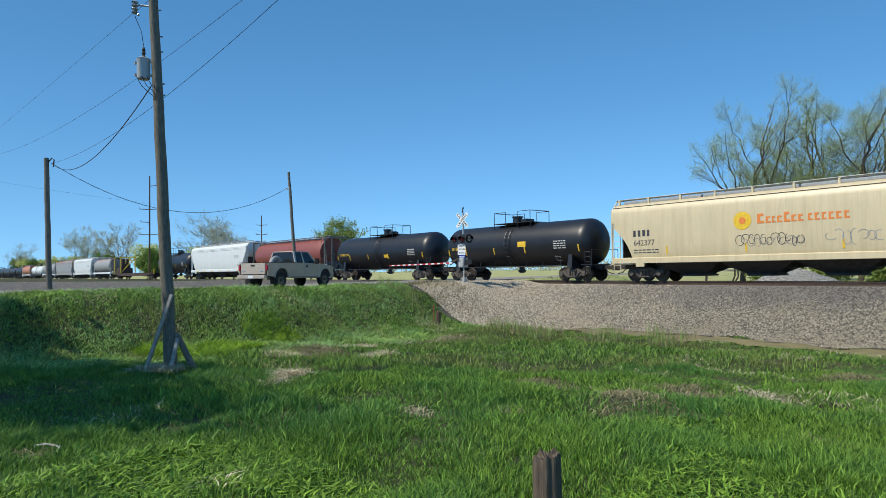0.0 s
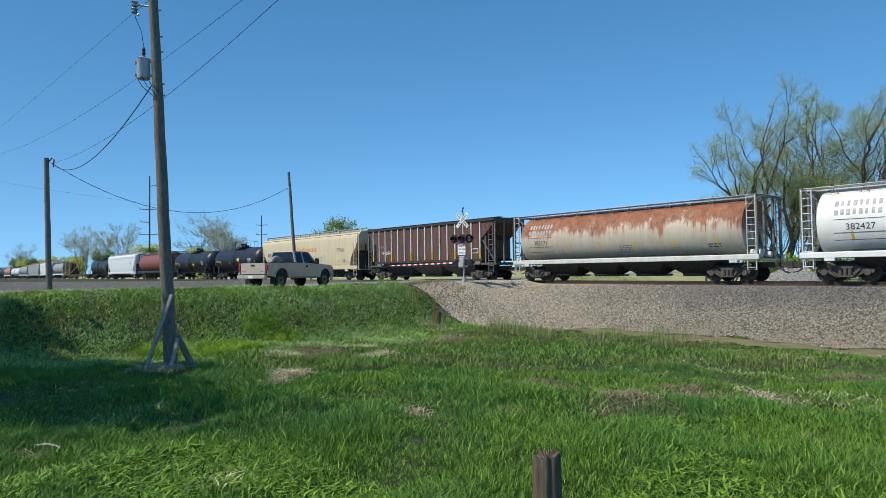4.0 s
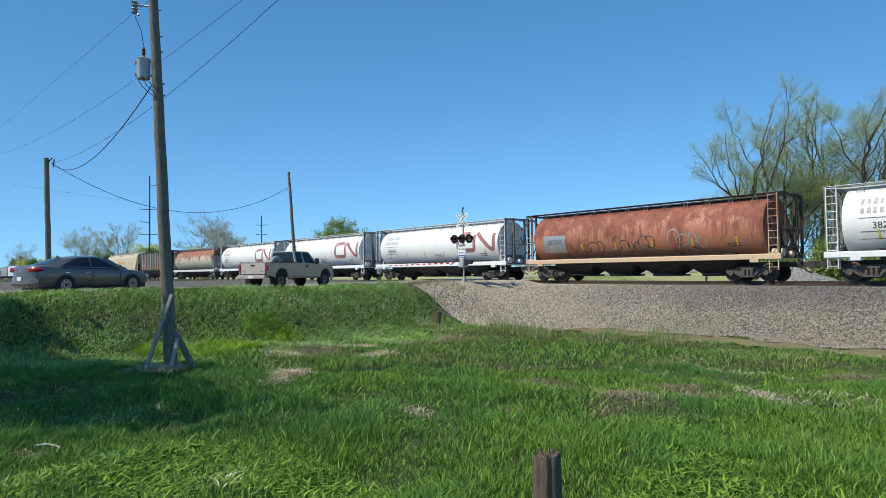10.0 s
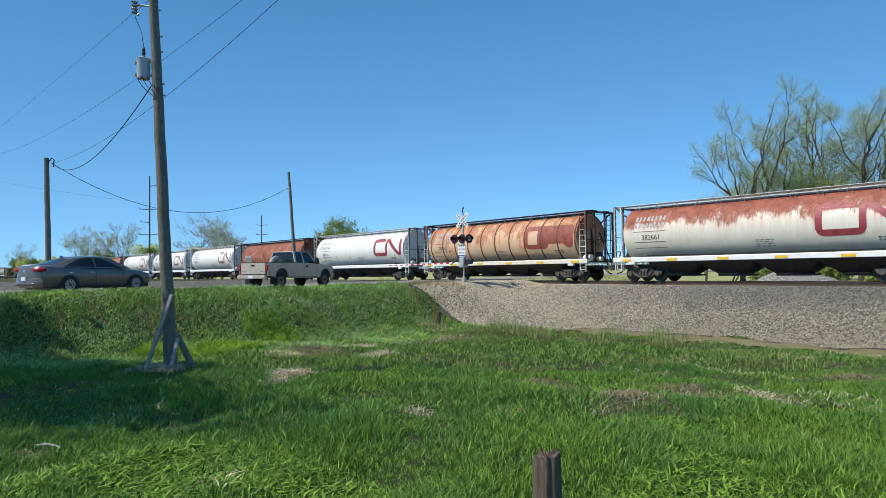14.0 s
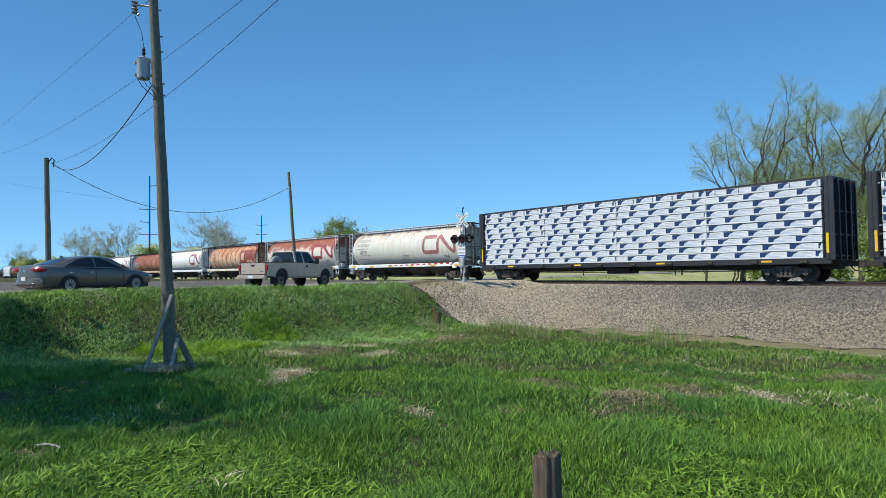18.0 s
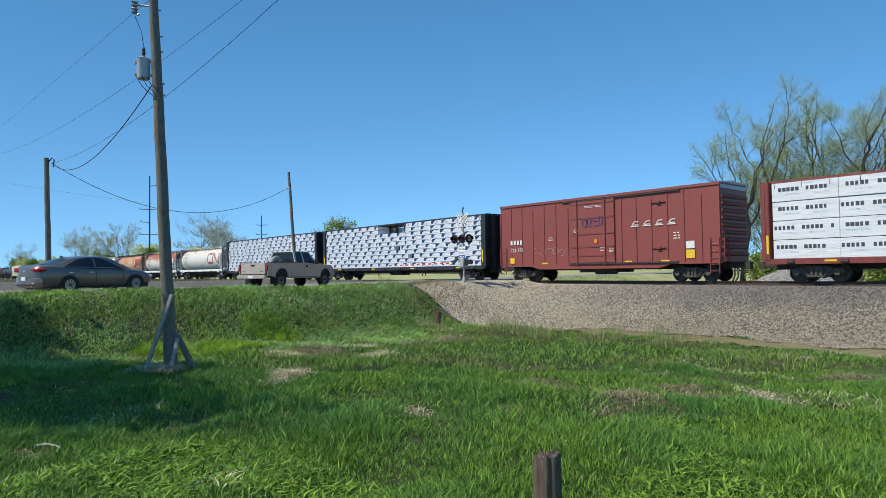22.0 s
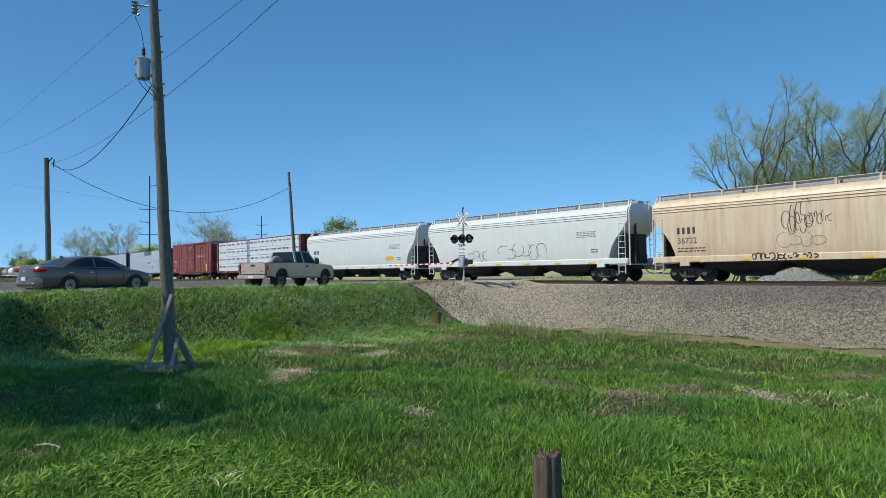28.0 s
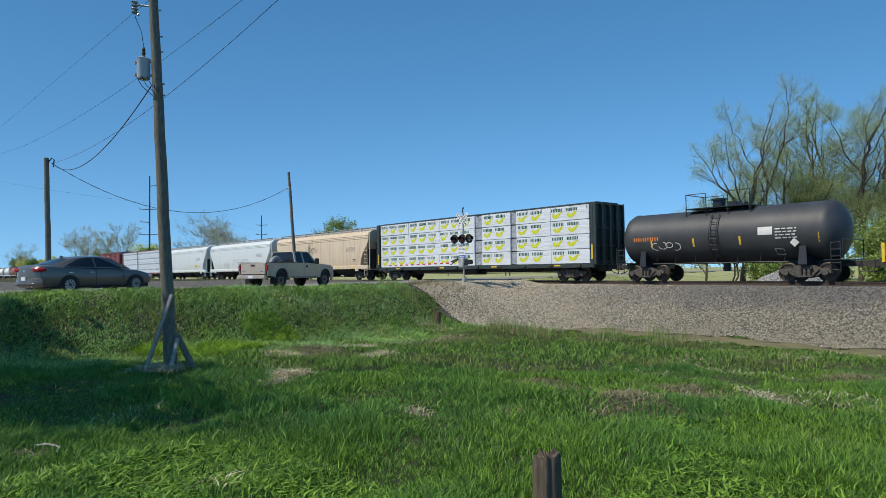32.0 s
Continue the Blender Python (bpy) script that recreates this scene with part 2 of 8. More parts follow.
def height(X, Y):
    """The lie of the land."""
    X, Y = np.asarray(X, float), np.asarray(Y, float)
    base = -0.82 - 0.030 * np.clip(-X, -20, 60) - 0.052 * np.clip(Y, -10, 60)
    base = smax(base, -2.35 + 0 * X, 0.5) + waves(X, Y)
    q, p = across(X, Y)
    edge = 2.7 + 2.7 * smooth(23, 28, Y)
    level = road_level(p)
    bank = level + np.minimum(0.0, -(q - edge) / 2.6) + 0.4 * waves(X, Y) * smooth(0, 3, q - edge)
    near = smax(base, bank, 0.5)
    flat = smooth(edge + 0.5, edge - 0.4, q)
    near = near * (1 - flat) + level * flat
    bed = np.where(Y < TRACK_Y, -0.27 - np.clip(TRACK_Y - 2.0 - Y, 0, 99) / 2.35, -0.27 - np.clip(Y - TRACK_Y - 2.0, 0, 99) / 2.0)
    lot = smooth(-6.0, -8.0, q)
    near = near * (1 - lot) - 0.14 * lot
    back = np.where(Y > TRACK_Y, -0.85 + 0.25 * waves(X * 0.3, Y * 0.3), near)
    fill = smooth(13.0, 6.0, q) * smooth(25.5, 28.0, Y) * smooth(TRACK_Y + 1, TRACK_Y - 1, Y)
    z = smax(back, bed, 0.2 + 2.0 * fill)
    z = np.minimum(z, np.where(Y < TRACK_Y, -0.02, 9.0))
    crossing = smooth(ROAD_Q1 + 6.0, ROAD_Q1 + 0.6, q) * smooth(ROAD_Q0 - 1.6, ROAD_Q0 - 0.6, q)
    return z * (1 - crossing) + level * crossing


def grid(name, xs, ys, mat, lift=0.0, keep=None, road=False):
    X, Y = np.meshgrid(xs, ys, indexing="ij")
    if road:
        q, p = X, Y
        X = ROAD_AT[0] + ROAD_DIR[0] * p + ROAD_RIGHT[0] * q
        Y = ROAD_AT[1] + ROAD_DIR[1] * p + ROAD_RIGHT[1] * q
    Z = height(X, Y) + lift
    nx, ny = X.shape
    idx = np.arange(nx * ny).reshape(nx, ny)
    f = np.stack([idx[:-1, :-1], idx[1:, :-1], idx[1:, 1:], idx[:-1, 1:]], -1).reshape(-1, 4)
    if keep is not None:
        cx, cy = (X[:-1, :-1] + X[1:, 1:]) / 2, (Y[:-1, :-1] + Y[1:, 1:]) / 2
        f = f[keep(cx, cy).ravel()]
    ob = new(name, array_mesh(name, np.stack([X, Y, Z], -1).reshape(-1, 3), f, mat))
    ob.data.shade_smooth()
    return ob


def spaced(*runs):
    return np.concatenate([np.arange(a, b, s) for a, b, s in runs])


gx = spaced((-3000, -600, 200), (-600, -120, 20), (-120, -46, 4), (-46, 12, 0.4), (12, 60, 3), (60, 300, 20), (300, 3001, 300))
gy = spaced((-600, -60, 60), (-60, -8, 4), (-8, 42, 0.4), (42, 120, 4), (120, 600, 40), (600, 3001, 300))
tagged(grid("ground", gx, gy, M_GROUND), "green spring meadow ground with dry patches", "ground", kind="structure")


def toe(x):
    return 27.2 - 3.6 * smooth(-19.5, -28.5, x) + 0.25 * np.sin(x * 0.8) + 0.15 * np.sin(x * 2.3)


bx = spaced((-600, -60, 6), (-60, 30, 0.5), (30, 160, 4))
by = np.arange(23.2, 40.0, 0.4)
def on_ballast(x, y):
    q, p = across(x, y)
    return (y > np.where(q > -2, toe(x), 31.4)) & (y < TRACK_Y + 3.4) & ((q > ROAD_Q1 + 0.5 + 1.7 * smooth(31.5, 29.0, y)) | (q < ROAD_Q0 - 0.5))


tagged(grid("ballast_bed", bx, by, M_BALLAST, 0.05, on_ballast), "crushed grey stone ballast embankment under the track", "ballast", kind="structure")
tagged(grid("road", spaced((ROAD_Q0, ROAD_Q1 + 0.01, 0.76)), spaced((-300, -60, 20), (-60, 60, 1.0), (60, 600, 20)), M_ROAD, 0.025, None, True), "worn grey asphalt road leading over the crossing", "road", kind="structure")
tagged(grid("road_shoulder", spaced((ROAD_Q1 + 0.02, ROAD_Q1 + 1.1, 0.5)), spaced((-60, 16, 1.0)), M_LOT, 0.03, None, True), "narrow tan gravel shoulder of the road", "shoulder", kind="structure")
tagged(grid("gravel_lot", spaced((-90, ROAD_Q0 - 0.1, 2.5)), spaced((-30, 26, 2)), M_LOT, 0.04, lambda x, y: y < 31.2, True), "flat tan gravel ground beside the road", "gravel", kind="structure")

M_MUD = plain("ditch_mud", (0.20, 0.17, 0.075), 0.55, 0.0, 0.3, 2.0, 0.3)


def in_mud(x, y):
    w = 1.35 * smooth(-27, -19, x) * smooth(-1, -6, x)
    mid = toe(x) - 0.95 + 0.2 * np.sin(x * 1.1)
    return np.abs(y - mid) < w * (0.75 + 0.3 * np.sin(x * 1.7 + 1))


tagged(grid("ditch_mud", np.arange(-27, 0, 0.25), np.arange(23.0, 28.2, 0.2), M_MUD, 0.035, in_mud), "wet brown mud along the foot of the ballast", "mud", kind="structure")

# rails and ties
RAIL = [(-0.075, -0.185), (0.075, -0.185), (0.075, -0.165), (0.012, -0.14), (0.012, -0.045), (0.037, -0.035), (0.037, -0.004), (0.03, 0.0), (-0.03, 0.0), (-0.037, -0.004), (-0.037, -0.035), (-0.012, -0.045), (-0.012, -0.14), (-0.075, -0.165)]
for side in (-0.755, 0.755):
    g = Geo().prism([(TRACK_Y + side + a, z) for a, z in RAIL], "x", -600, 180)
    rail = tagged(part("rail", g, M_RUSTSTEEL), "rusty steel running rail with a polished head", "rail", "rails of the track")
    part("polished_head", Geo().box(-600, 180, TRACK_Y + side - 0.026, TRACK_Y + side + 0.026, 0.0, 0.003), M_STEEL, rail, "bright polished running surface")
tie = Geo()
for k in range(900):
    x = 20 - 0.52 * k + random.uniform(-0.03, 0.03)
    tie.box(x - 0.115, x + 0.115, TRACK_Y - 1.29 + random.uniform(-0.04, 0.04), TRACK_Y + 1.29, -0.36, -0.188)
tagged(part("railway_ties", tie, M_TIE), "dark creosoted wooden ties bedded in stone", "ties", kind="stuff")


# ---- freight cars: common parts ----
SIDE_FRAME = [(-1.18, 0.52), (-1.12, 0.64), (-0.72, 0.66), (-0.42, 0.80), (0.42, 0.80), (0.72, 0.66), (1.12, 0.64), (1.18, 0.52), (1.08, 0.40), (0.70, 0.40), (0.36, 0.20), (-0.36, 0.20), (-0.70, 0.40), (-1.08, 0.40)]


def wheel_profile():
    g = Geo()
    g.tube([(0, -1.12, 0), (0, 1.12, 0)], 0.085, 8)
    for s in (-1, 1):
        prof = [(0.70, 0.10), (0.69, 0.36), (0.675, 0.47), (0.70, 0.485), (0.715, 0.457), (0.82, 0.452), (0.82, 0.38), (0.78, 0.36), (0.78, 0.10)]
        n = 24
        rings = [[(r * math.cos(2 * math.pi * k / n), s * y, r * math.sin(2 * math.pi * k / n)) for k in range(n)] for y, r in prof]
        g.loft(rings, caps=True)
        for k in range(3):
            a = 2 * math.pi * k / 3
            g.tube([(0.06 * math.cos(a), s * 1.12, 0.06 * math.sin(a)), (0.06 * math.cos(a), s * 1.14, 0.06 * math.sin(a))], 0.02, 5)
    return g.mesh("wheelset", M_WHEEL, 0, True)


def frame_mesh():
    g = Geo().prism(SIDE_FRAME, "y", -0.07, 0.07)
    for s in (-1, 1):
        g.tube([(s * 0.89, -0.16, 0.457), (s * 0.89, 0.10, 0.457)], 0.15, 10)
        g.tube([(s * 0.62, -0.10, 0.62), (s * 0.34, -0.10, 0.30)], 0.05, 6)
    for k in range(3):
        g.tube([(-0.2 + 0.2 * k, -0.12, 0.28), (-0.2 + 0.2 * k, -0.12, 0.66)], 0.085, 8)
    g.box(-0.34, 0.34, -0.2, -0.02, 0.62, 0.74)
    g.box(-0.34, 0.34, -0.2, -0.02, 0.24, 0.31)
    return g.mesh("side_frame", M_TRUCKDUST, 0.012)


ME_WHEEL, ME_FRAME = wheel_profile(), frame_mesh()
ME_BOLSTER = Geo().box(-0.2, 0.2, -1.0, 1.0, 0.42, 0.78).mesh("bolster", M_RUNNING, 0.02)
ME_COUPLER = Geo().box(0, 0.75, -0.12, 0.12, 0.72, 0.98).box(0.62, 0.92, -0.19, 0.14, 0.66, 1.02).tube([(0.3, -0.45, 0.85), (0.55, -0.42, 0.55), (0.9, -0.38, 0.45)], 0.035, 6).mesh("coupler", M_RUNNING, 0.02)
WHEELS = []


def truck(car, x):
    t = part("truck", ME_BOLSTER, None, car, "cast steel truck with dark grime", m=pose(x, 0, 0))
    for y, turn in ((-1.02, 0), (1.02, 180)):
        part("side_frame", ME_FRAME, None, t, m=pose(0, y, 0, 0, 0, turn))
    for dx in (-0.89, 0.89):
        w = part("wheelset", ME_WHEEL, None, t, m=pose(dx, 0, 0.457))
        WHEELS.append(w)


CARS = []


def freight_car(name, x0, x1, label, category="train car", inset=2.75, group="cars of the freight train"):
    """A keyed empty between two coupling points, on two trucks, with couplers."""
    e = new(name)
    e.empty_display_size = 0.5
    tagged(e, label, category, group)
    half = (x1 - x0) / 2
    e.location = ((x0 + x1) / 2, TRACK_Y, 0)
    CARS.append((e, (x0 + x1) / 2))
    for s in (-1, 1):
        truck(e, s * (half - inset))
        part("coupler", ME_COUPLER, None, e, m=pose(s * (half - 0.80), 0, 0, 0, 0, 0 if s > 0 else 180))
    return e, half


def grow(rects, surf, step=0.12, lift=0.008):
    """Flat outlines (x, z rectangles) laid on a curved side."""
    g = Geo()
    for x0, x1, z0, z1 in rects:
        n = max(1, int(math.ceil(abs(z1 - z0) / step)))
        rows = [z0 + (z1 - z0) * k / n for k in range(n + 1)]
        g.add([p for z in rows for p in ((x0, surf(z) - lift, z), (x1, surf(z) - lift, z))],
              [(2 * k, 2 * k + 1, 2 * k + 3, 2 * k + 2) for k in range(n)])
    return g


def comb(x, z, teeth, wide, gap, tall, surf, lift=0.008, spine=0.0):
    """A row of plain upright blocks, standing for a word."""
    pick = random.Random(int(abs(x) * 61 + z * 17) & 511)
    rects = []
    for k in range(teeth):
        w = wide * pick.uniform(0.62, 0.95)
        rects.append((x + k * (wide + gap), x + k * (wide + gap) + w, z, z + tall))
    return grow(rects, surf, 0.12, lift)


def strokes(lines, width, surf, lift=0.009):
    """Painted bands along polylines (x, z) laid on a curved side."""
    g = Geo()
    for line in lines:
        pts = []
        for (xa, za), (xb, zb) in zip(line, line[1:]):
            n = max(1, int(math.hypot(xb - xa, zb - za) / 0.14))
            pts += [(xa + (xb - xa) * k / n, za + (zb - za) * k / n) for k in range(n)]
        pts.append(line[-1])
        rows = []
        for i, (x, z) in enumerate(pts):
            xa, za = pts[max(i - 1, 0)]
            xb, zb = pts[min(i + 1, len(pts) - 1)]
            d = math.hypot(xb - xa, zb - za) or 1
            nx, nz = -(zb - za) / d, (xb - xa) / d
            for s in (-1, 1):
                zz = z + s * nz * width / 2
                rows.append((x + s * nx * width / 2, surf(zz) - lift, zz))
        g.add(rows, [(2 * k, 2 * k + 1, 2 * k + 3, 2 * k + 2) for k in range(len(pts) - 1)])
    return g


def lettering(text, size, mat, parent, x, z, surf, name="stencil_number", lift=0.008, width=1.0):
    cu = bpy.data.curves.new(name, "FONT")
    cu.body, cu.size, cu.resolution_u = text, size, 3
    tmp = bpy.data.objects.new(name, cu)
    scene.collection.objects.link(tmp)
    me = bpy.data.meshes.new_from_object(tmp.evaluated_get(bpy.context.evaluated_depsgraph_get()))
    bpy.data.objects.remove(tmp)
    bpy.data.curves.remove(cu)
    for v in me.vertices:
        tx, ty = v.co.x, v.co.y
        v.co = (x + tx * width, surf(z + ty) - lift, z + ty)
    me.materials.clear()
    me.materials.append(mat)
    return part(name, me, None, parent)


def ladder(parent, x, y, z0, z1, width, mat, along="x", rung=0.32, name="ladder", foot=None):
    g = Geo()
    a, b = -width / 2, width / 2
    def at(w, z):
        return (x + w, y, z) if along == "x" else (x, y + w, z)
    for w in (a, b):
        g.tube([at(w, z0), at(w, z1)], 0.028, 5)
    k = z0 + 0.12
    while k < z1:
        g.tube([at(a, k), at(b, k)], 0.018, 5)
        k += rung
    return part(name, g, mat, parent)


def marks(parent, half, z, surf, mat=None, count=6, size=(0.09, 0.42)):
    """Upright yellow reflector strips along the side."""
    for k in range(count):
        x = -half + 2 * half * (k + 0.5) / count
        part("reflector", grow([(x, x + size[0], z, z + size[1])], surf), mat or M_YELLOW, parent)


def scribble(parent, x, z, w, h, surf, mat, seed, wide=0.035, n=7, name="graffiti"):
    """Loose sprayed loops without any letters."""
    r = random.Random(seed)
    lines = []
    for k in range(n):
        cx, cz = x + w * (k + 0.5) / n, z + h * r.uniform(0.35, 0.65)
        a0, a1 = r.uniform(0, 6), r.uniform(3, 6.5)
        rx, rz = w / n * r.uniform(0.35, 0.8), h * r.uniform(0.25, 0.5)
        lines.append([(cx + rx * math.cos(a0 + a1 * t / 9), cz + rz * math.sin(a0 + a1 * t / 9)) for t in range(10)])
    part(name, strokes(lines, wide, surf), mat, parent, "sprayed outline loops")


def text_block(parent, x, z, w, h, rows, surf, mat, name="small_stencil"):
    r = random.Random(int(x * 97 + z * 31) & 1023)
    rects = []
    for k in range(rows):
        zz = z + h * (k + 0.25) / rows
        xx = x
        while xx < x + w:
            d = r.uniform(0.1, 0.3)
            rects.append((xx, min(xx + d, x + w), zz, zz + 0.4 * h / rows))
            xx += d + 0.07
    tagged(part(name, grow(rects, surf), mat, parent), kind="stuff")


# ---- cylindrical grain hopper ----
CR, CZ = 1.58, 2.77


def barrel(z):
    return -math.sqrt(max(0.02, CR * CR - (z - CZ) ** 2))


def worm_logo(parent, x, z, w, h, mat, band=0.30, worn=False, fill=None):
    """A wide open loop beside a zigzag band: the road's mark, as plain shapes."""
    c = w * 0.47
    r = 0.2
    loop = [(x + c * 0.86, z + h), (x + r, z + h), (x + 0.05, z + h - 0.07), (x, z + h - r), (x, z + r), (x + 0.05, z + 0.06), (x + r, z), (x + c - r, z), (x + c - 0.05, z + 0.06), (x + c, z + r), (x + c, z + h * 0.82),
            (x + c + 0.08, z + h * 0.95), (x + c + r, z + h), (x + c + 2 * r, z + h - 0.10), (x + w - 2 * r, z + 0.10), (x + w - r, z), (x + w - 0.06, z + 0.05), (x + w, z + r), (x + w, z + h * 1.03)]
    lines = [loop]
    if worn:  # the upper strokes have weathered away
        lines = [[(x, z + h * 0.62)] + loop[4:10] + [(x + c, z + h * 0.9)], [(x + c + r, z + h)] + loop[13:18] + [(x + w, z + h * 0.95)], [(x + c * 0.7, z + h), (x + r * 1.5, z + h)]]
    part("logo_band", strokes(lines, band, barrel), mat, parent, "worn red painted band")
    if fill:
        part("logo_ground", grow([(x + c * 0.55, x + w, z + 0.15, z + h + 0.12)], barrel, 0.12, 0.005), fill, parent, "rust red repainted ground of the mark")


def cylinder_hopper(x0, x1, paint, label, sill=None, logo=None, number="", ends=None, ribs=None, roof=None, chalk=None, panel=None, worn=False, fill=None, sill_marks=False):
    sill, ends, roof = sill or M_WHITE, ends or M_ENDSTEEL, roof or M_GALV
    e, half = freight_car("grain_hopper", x0, x1, label)
    b = half - 1.75
    n = 40
    ring = [(CR * math.cos(2 * math.pi * k / n), CZ + CR * math.sin(2 * math.pi * k / n)) for k in range(n)]
    xs = [-b, -b + 0.05] + [(-b + 0.05) + (2 * b - 0.1) * k / 8 for k in range(1, 8)] + [b - 0.05, b]
    g = Geo().loft([[(x, y * (0.985 if abs(x) == b else 1), CZ + (z - CZ) * (0.985 if abs(x) == b else 1)) for y, z in ring] for x in xs])
    body = part("tank_body", g, paint, e, smooth=True)
    if ribs:
        for k in range(11):
            x = -b + 0.35 + 1.44 * k
            rg = Geo().loft([[(x + dx, (CR + dr) * math.cos(a), CZ + (CR + dr) * math.sin(a)) for a in [2 * math.pi * q / n for q in range(n)]] for dx, dr in ((-0.06, 0), (-0.05, 0.014), (0.05, 0.014), (0.06, 0))], caps=False)
            part("weld_band", rg, ribs, e, "rusty seam band")
    # hopper outlets: sheets that meet under the side sill and narrow to the gates
    for k in range(4):
        c = -4.5 + 3.0 * k
        g = Geo().loft([[(c - 1.5, -1.42, 1.5), (c + 1.5, -1.42, 1.5), (c + 1.5, 1.42, 1.5), (c - 1.5, 1.42, 1.5)],
                        [(c - 1.5, -1.2, 1.0), (c + 1.5, -1.2, 1.0), (c + 1.5, 1.2, 1.0), (c - 1.5, 1.2, 1.0)],
                        [(c - 0.74, -0.5, 0.42), (c + 0.74, -0.5, 0.42), (c + 0.74, 0.5, 0.42), (c - 0.74, 0.5, 0.42)],
                        [(c - 0.74, -0.5, 0.34), (c + 0.74, -0.5, 0.34), (c + 0.74, 0.5, 0.34), (c - 0.74, 0.5, 0.34)]])
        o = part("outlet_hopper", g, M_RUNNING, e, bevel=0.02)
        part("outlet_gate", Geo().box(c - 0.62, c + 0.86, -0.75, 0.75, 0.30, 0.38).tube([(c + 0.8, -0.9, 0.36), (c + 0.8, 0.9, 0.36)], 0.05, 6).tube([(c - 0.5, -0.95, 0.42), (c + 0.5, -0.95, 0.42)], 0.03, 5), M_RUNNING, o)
    part("centre_sill", Geo().box(-half + 0.9, half - 0.9, -0.3, 0.3, 0.72, 1.0), M_RUNNING, e)
    for s in (-1, 1):
        g = Geo().prism([(s * 1.30, 1.14), (s * 1.54, 1.14), (s * 1.54, 1.37), (s * 1.50, 1.41), (s * 1.38, 1.41), (s * 1.30, 1.35)], "x", -half + 0.95, half - 0.95)
        part("side_sill", g, sill, e, bevel=0.01)
    # roof walk, hatch trough and brackets
    g = Geo()
    for y in (-0.62, 0.62):
        g.box(-half + 0.9, half - 0.9, y - 0.22, y + 0.22, 4.46, 4.49)
        g.tube([(-half + 0.9, y * 1.38, 4.50), (half - 0.9, y * 1.38, 4.50)], 0.02, 5)
        g.tube([(-half + 0.9, y * 1.52, 4.36), (half - 0.9, y * 1.52, 4.36)], 0.014, 5)
    part("roof_walk", g, roof, e, "grated steel running boards")
    for k in range(4):
        c = -b + 2 * b * (k + 0.5) / 4
        part("hatch_cover", Geo().loft([[(x, y, z) for y, z in ((-0.34, 4.18), (-0.34, 4.38), (-0.2, 4.44), (0.2, 4.44), (0.34, 4.38), (0.34, 4.18))] for x in (c - b / 4 + 0.06, c + b / 4 - 0.06)]), roof, e)
    for k in range(12):
        x = -b + 2 * b * (k + 0.5) / 12
        for s in (-1, 1):
            part("walk_bracket", Geo().tube([(x - 0.16, s * 0.99, 4.10), (x, s * 0.86, 4.47)], 0.018, 4).tube([(x + 0.16, s * 0.99, 4.10), (x, s * 0.86, 4.47)], 0.018, 4), M_ENDSTEEL, e)
    # end platforms with their cages of posts, braces and ladders
    for s in (-1, 1):
        xe = s * (half - 0.95)
        xb = s * b
        part("end_platform", Geo().box(min(xb, xe), max(xb, xe), -1.5, 1.5, 1.12, 1.18), sill, e)
        g = Geo()
        xp = xe - s * 0.12
        for y, w in ((-1.42, 0.06), (-0.55, 0.05), (0.55, 0.05), (1.42, 0.06)):
            g.box(xp - w, xp + w, y - w, y + w, 1.15, 4.40)
        g.box(xp - 0.06, xp + 0.06, -1.46, 1.46, 4.34, 4.46)
        for z in (1.75, 2.6):
            g.box(xp - 0.02, xp + 0.02, -1.42, 1.42, z, z + 0.05)
        for y in (-1.2, 1.2):
            g.tube([(xp, y, 4.38), (xb, y * 0.85, 3.75)], 0.05, 5)
            g.tube([(xp, y, 1.2), (xb, y * 0.75, 3.2)], 0.05, 4)
        part("end_frame", g, ends, e)
        web = Geo().prism([(xb - s * 0.02, 1.2), (xe - s * 0.3, 1.2), (xb - s * 0.02, 3.6)], "y", -0.03, 0.03)
        part("end_web", web, ends, e, "upright gusset plate of the end")
        part("end_slope", Geo().loft([[(xb - s * 0.02, y, 1.9) for y in (-1.1, 1.1)] + [(xb - s * 0.12, y, 1.9) for y in (1.1, -1.1)], [(xe - s * 0.25, y, 1.2) for y in (-0.9, 0.9)] + [(xe - s * 0.35, y, 1.2) for y in (0.9, -0.9)]]), ends, e, "grimy sloping end plate")
        ladder(e, xe - s * 0.36, -1.47, 0.62, 4.42, 0.44, sill, "x", 0.36)
        ladder(e, xe + s * 0.02, 0.75, 0.9, 4.4, 0.42, ends, "y")
        for y in (-1.38, 1.38):
            part("grab_stirrup", Geo().tube([(xe - s * 0.62, y, 1.14), (xe - s * 0.62, y, 0.62), (xe - s * 0.2, y, 0.62), (xe - s * 0.2, y, 1.14)], 0.022, 5), sill, e)
        part("jacking_pad", Geo().box(xb - s * 0.5 - 0.22, xb - s * 0.5 + 0.22, -1.56, -1.38, 0.98, 1.16), sill, e, bevel=0.02)
        if s > 0:
            part("brake_cylinder", Geo().tube([(xb + 0.2, -0.95, 1.48), (xb + 0.72, -0.95, 1.48)], 0.2, 12), sill, e, smooth=True)
            part("air_reservoir", Geo().tube([(xb + 0.3, 0.1, 1.4), (xb + 0.75, 0.1, 1.4)], 0.16, 10), sill, e, smooth=True)
            part("brake_wheel", Geo().tube([(xe + 0.02, -0.35 + 0.28 * math.cos(a), 2.6 + 0.28 * math.sin(a)) for a in [2 * math.pi * k / 12 for k in range(13)]], 0.02, 5), M_RUNNING, e)
            part("brake_hose", Geo().tube([(half - 0.35, -0.3, 0.8), (half - 0.2, -0.34, 0.5), (half - 0.05, -0.25, 0.42)], 0.03, 6), M_RUBBER, e)
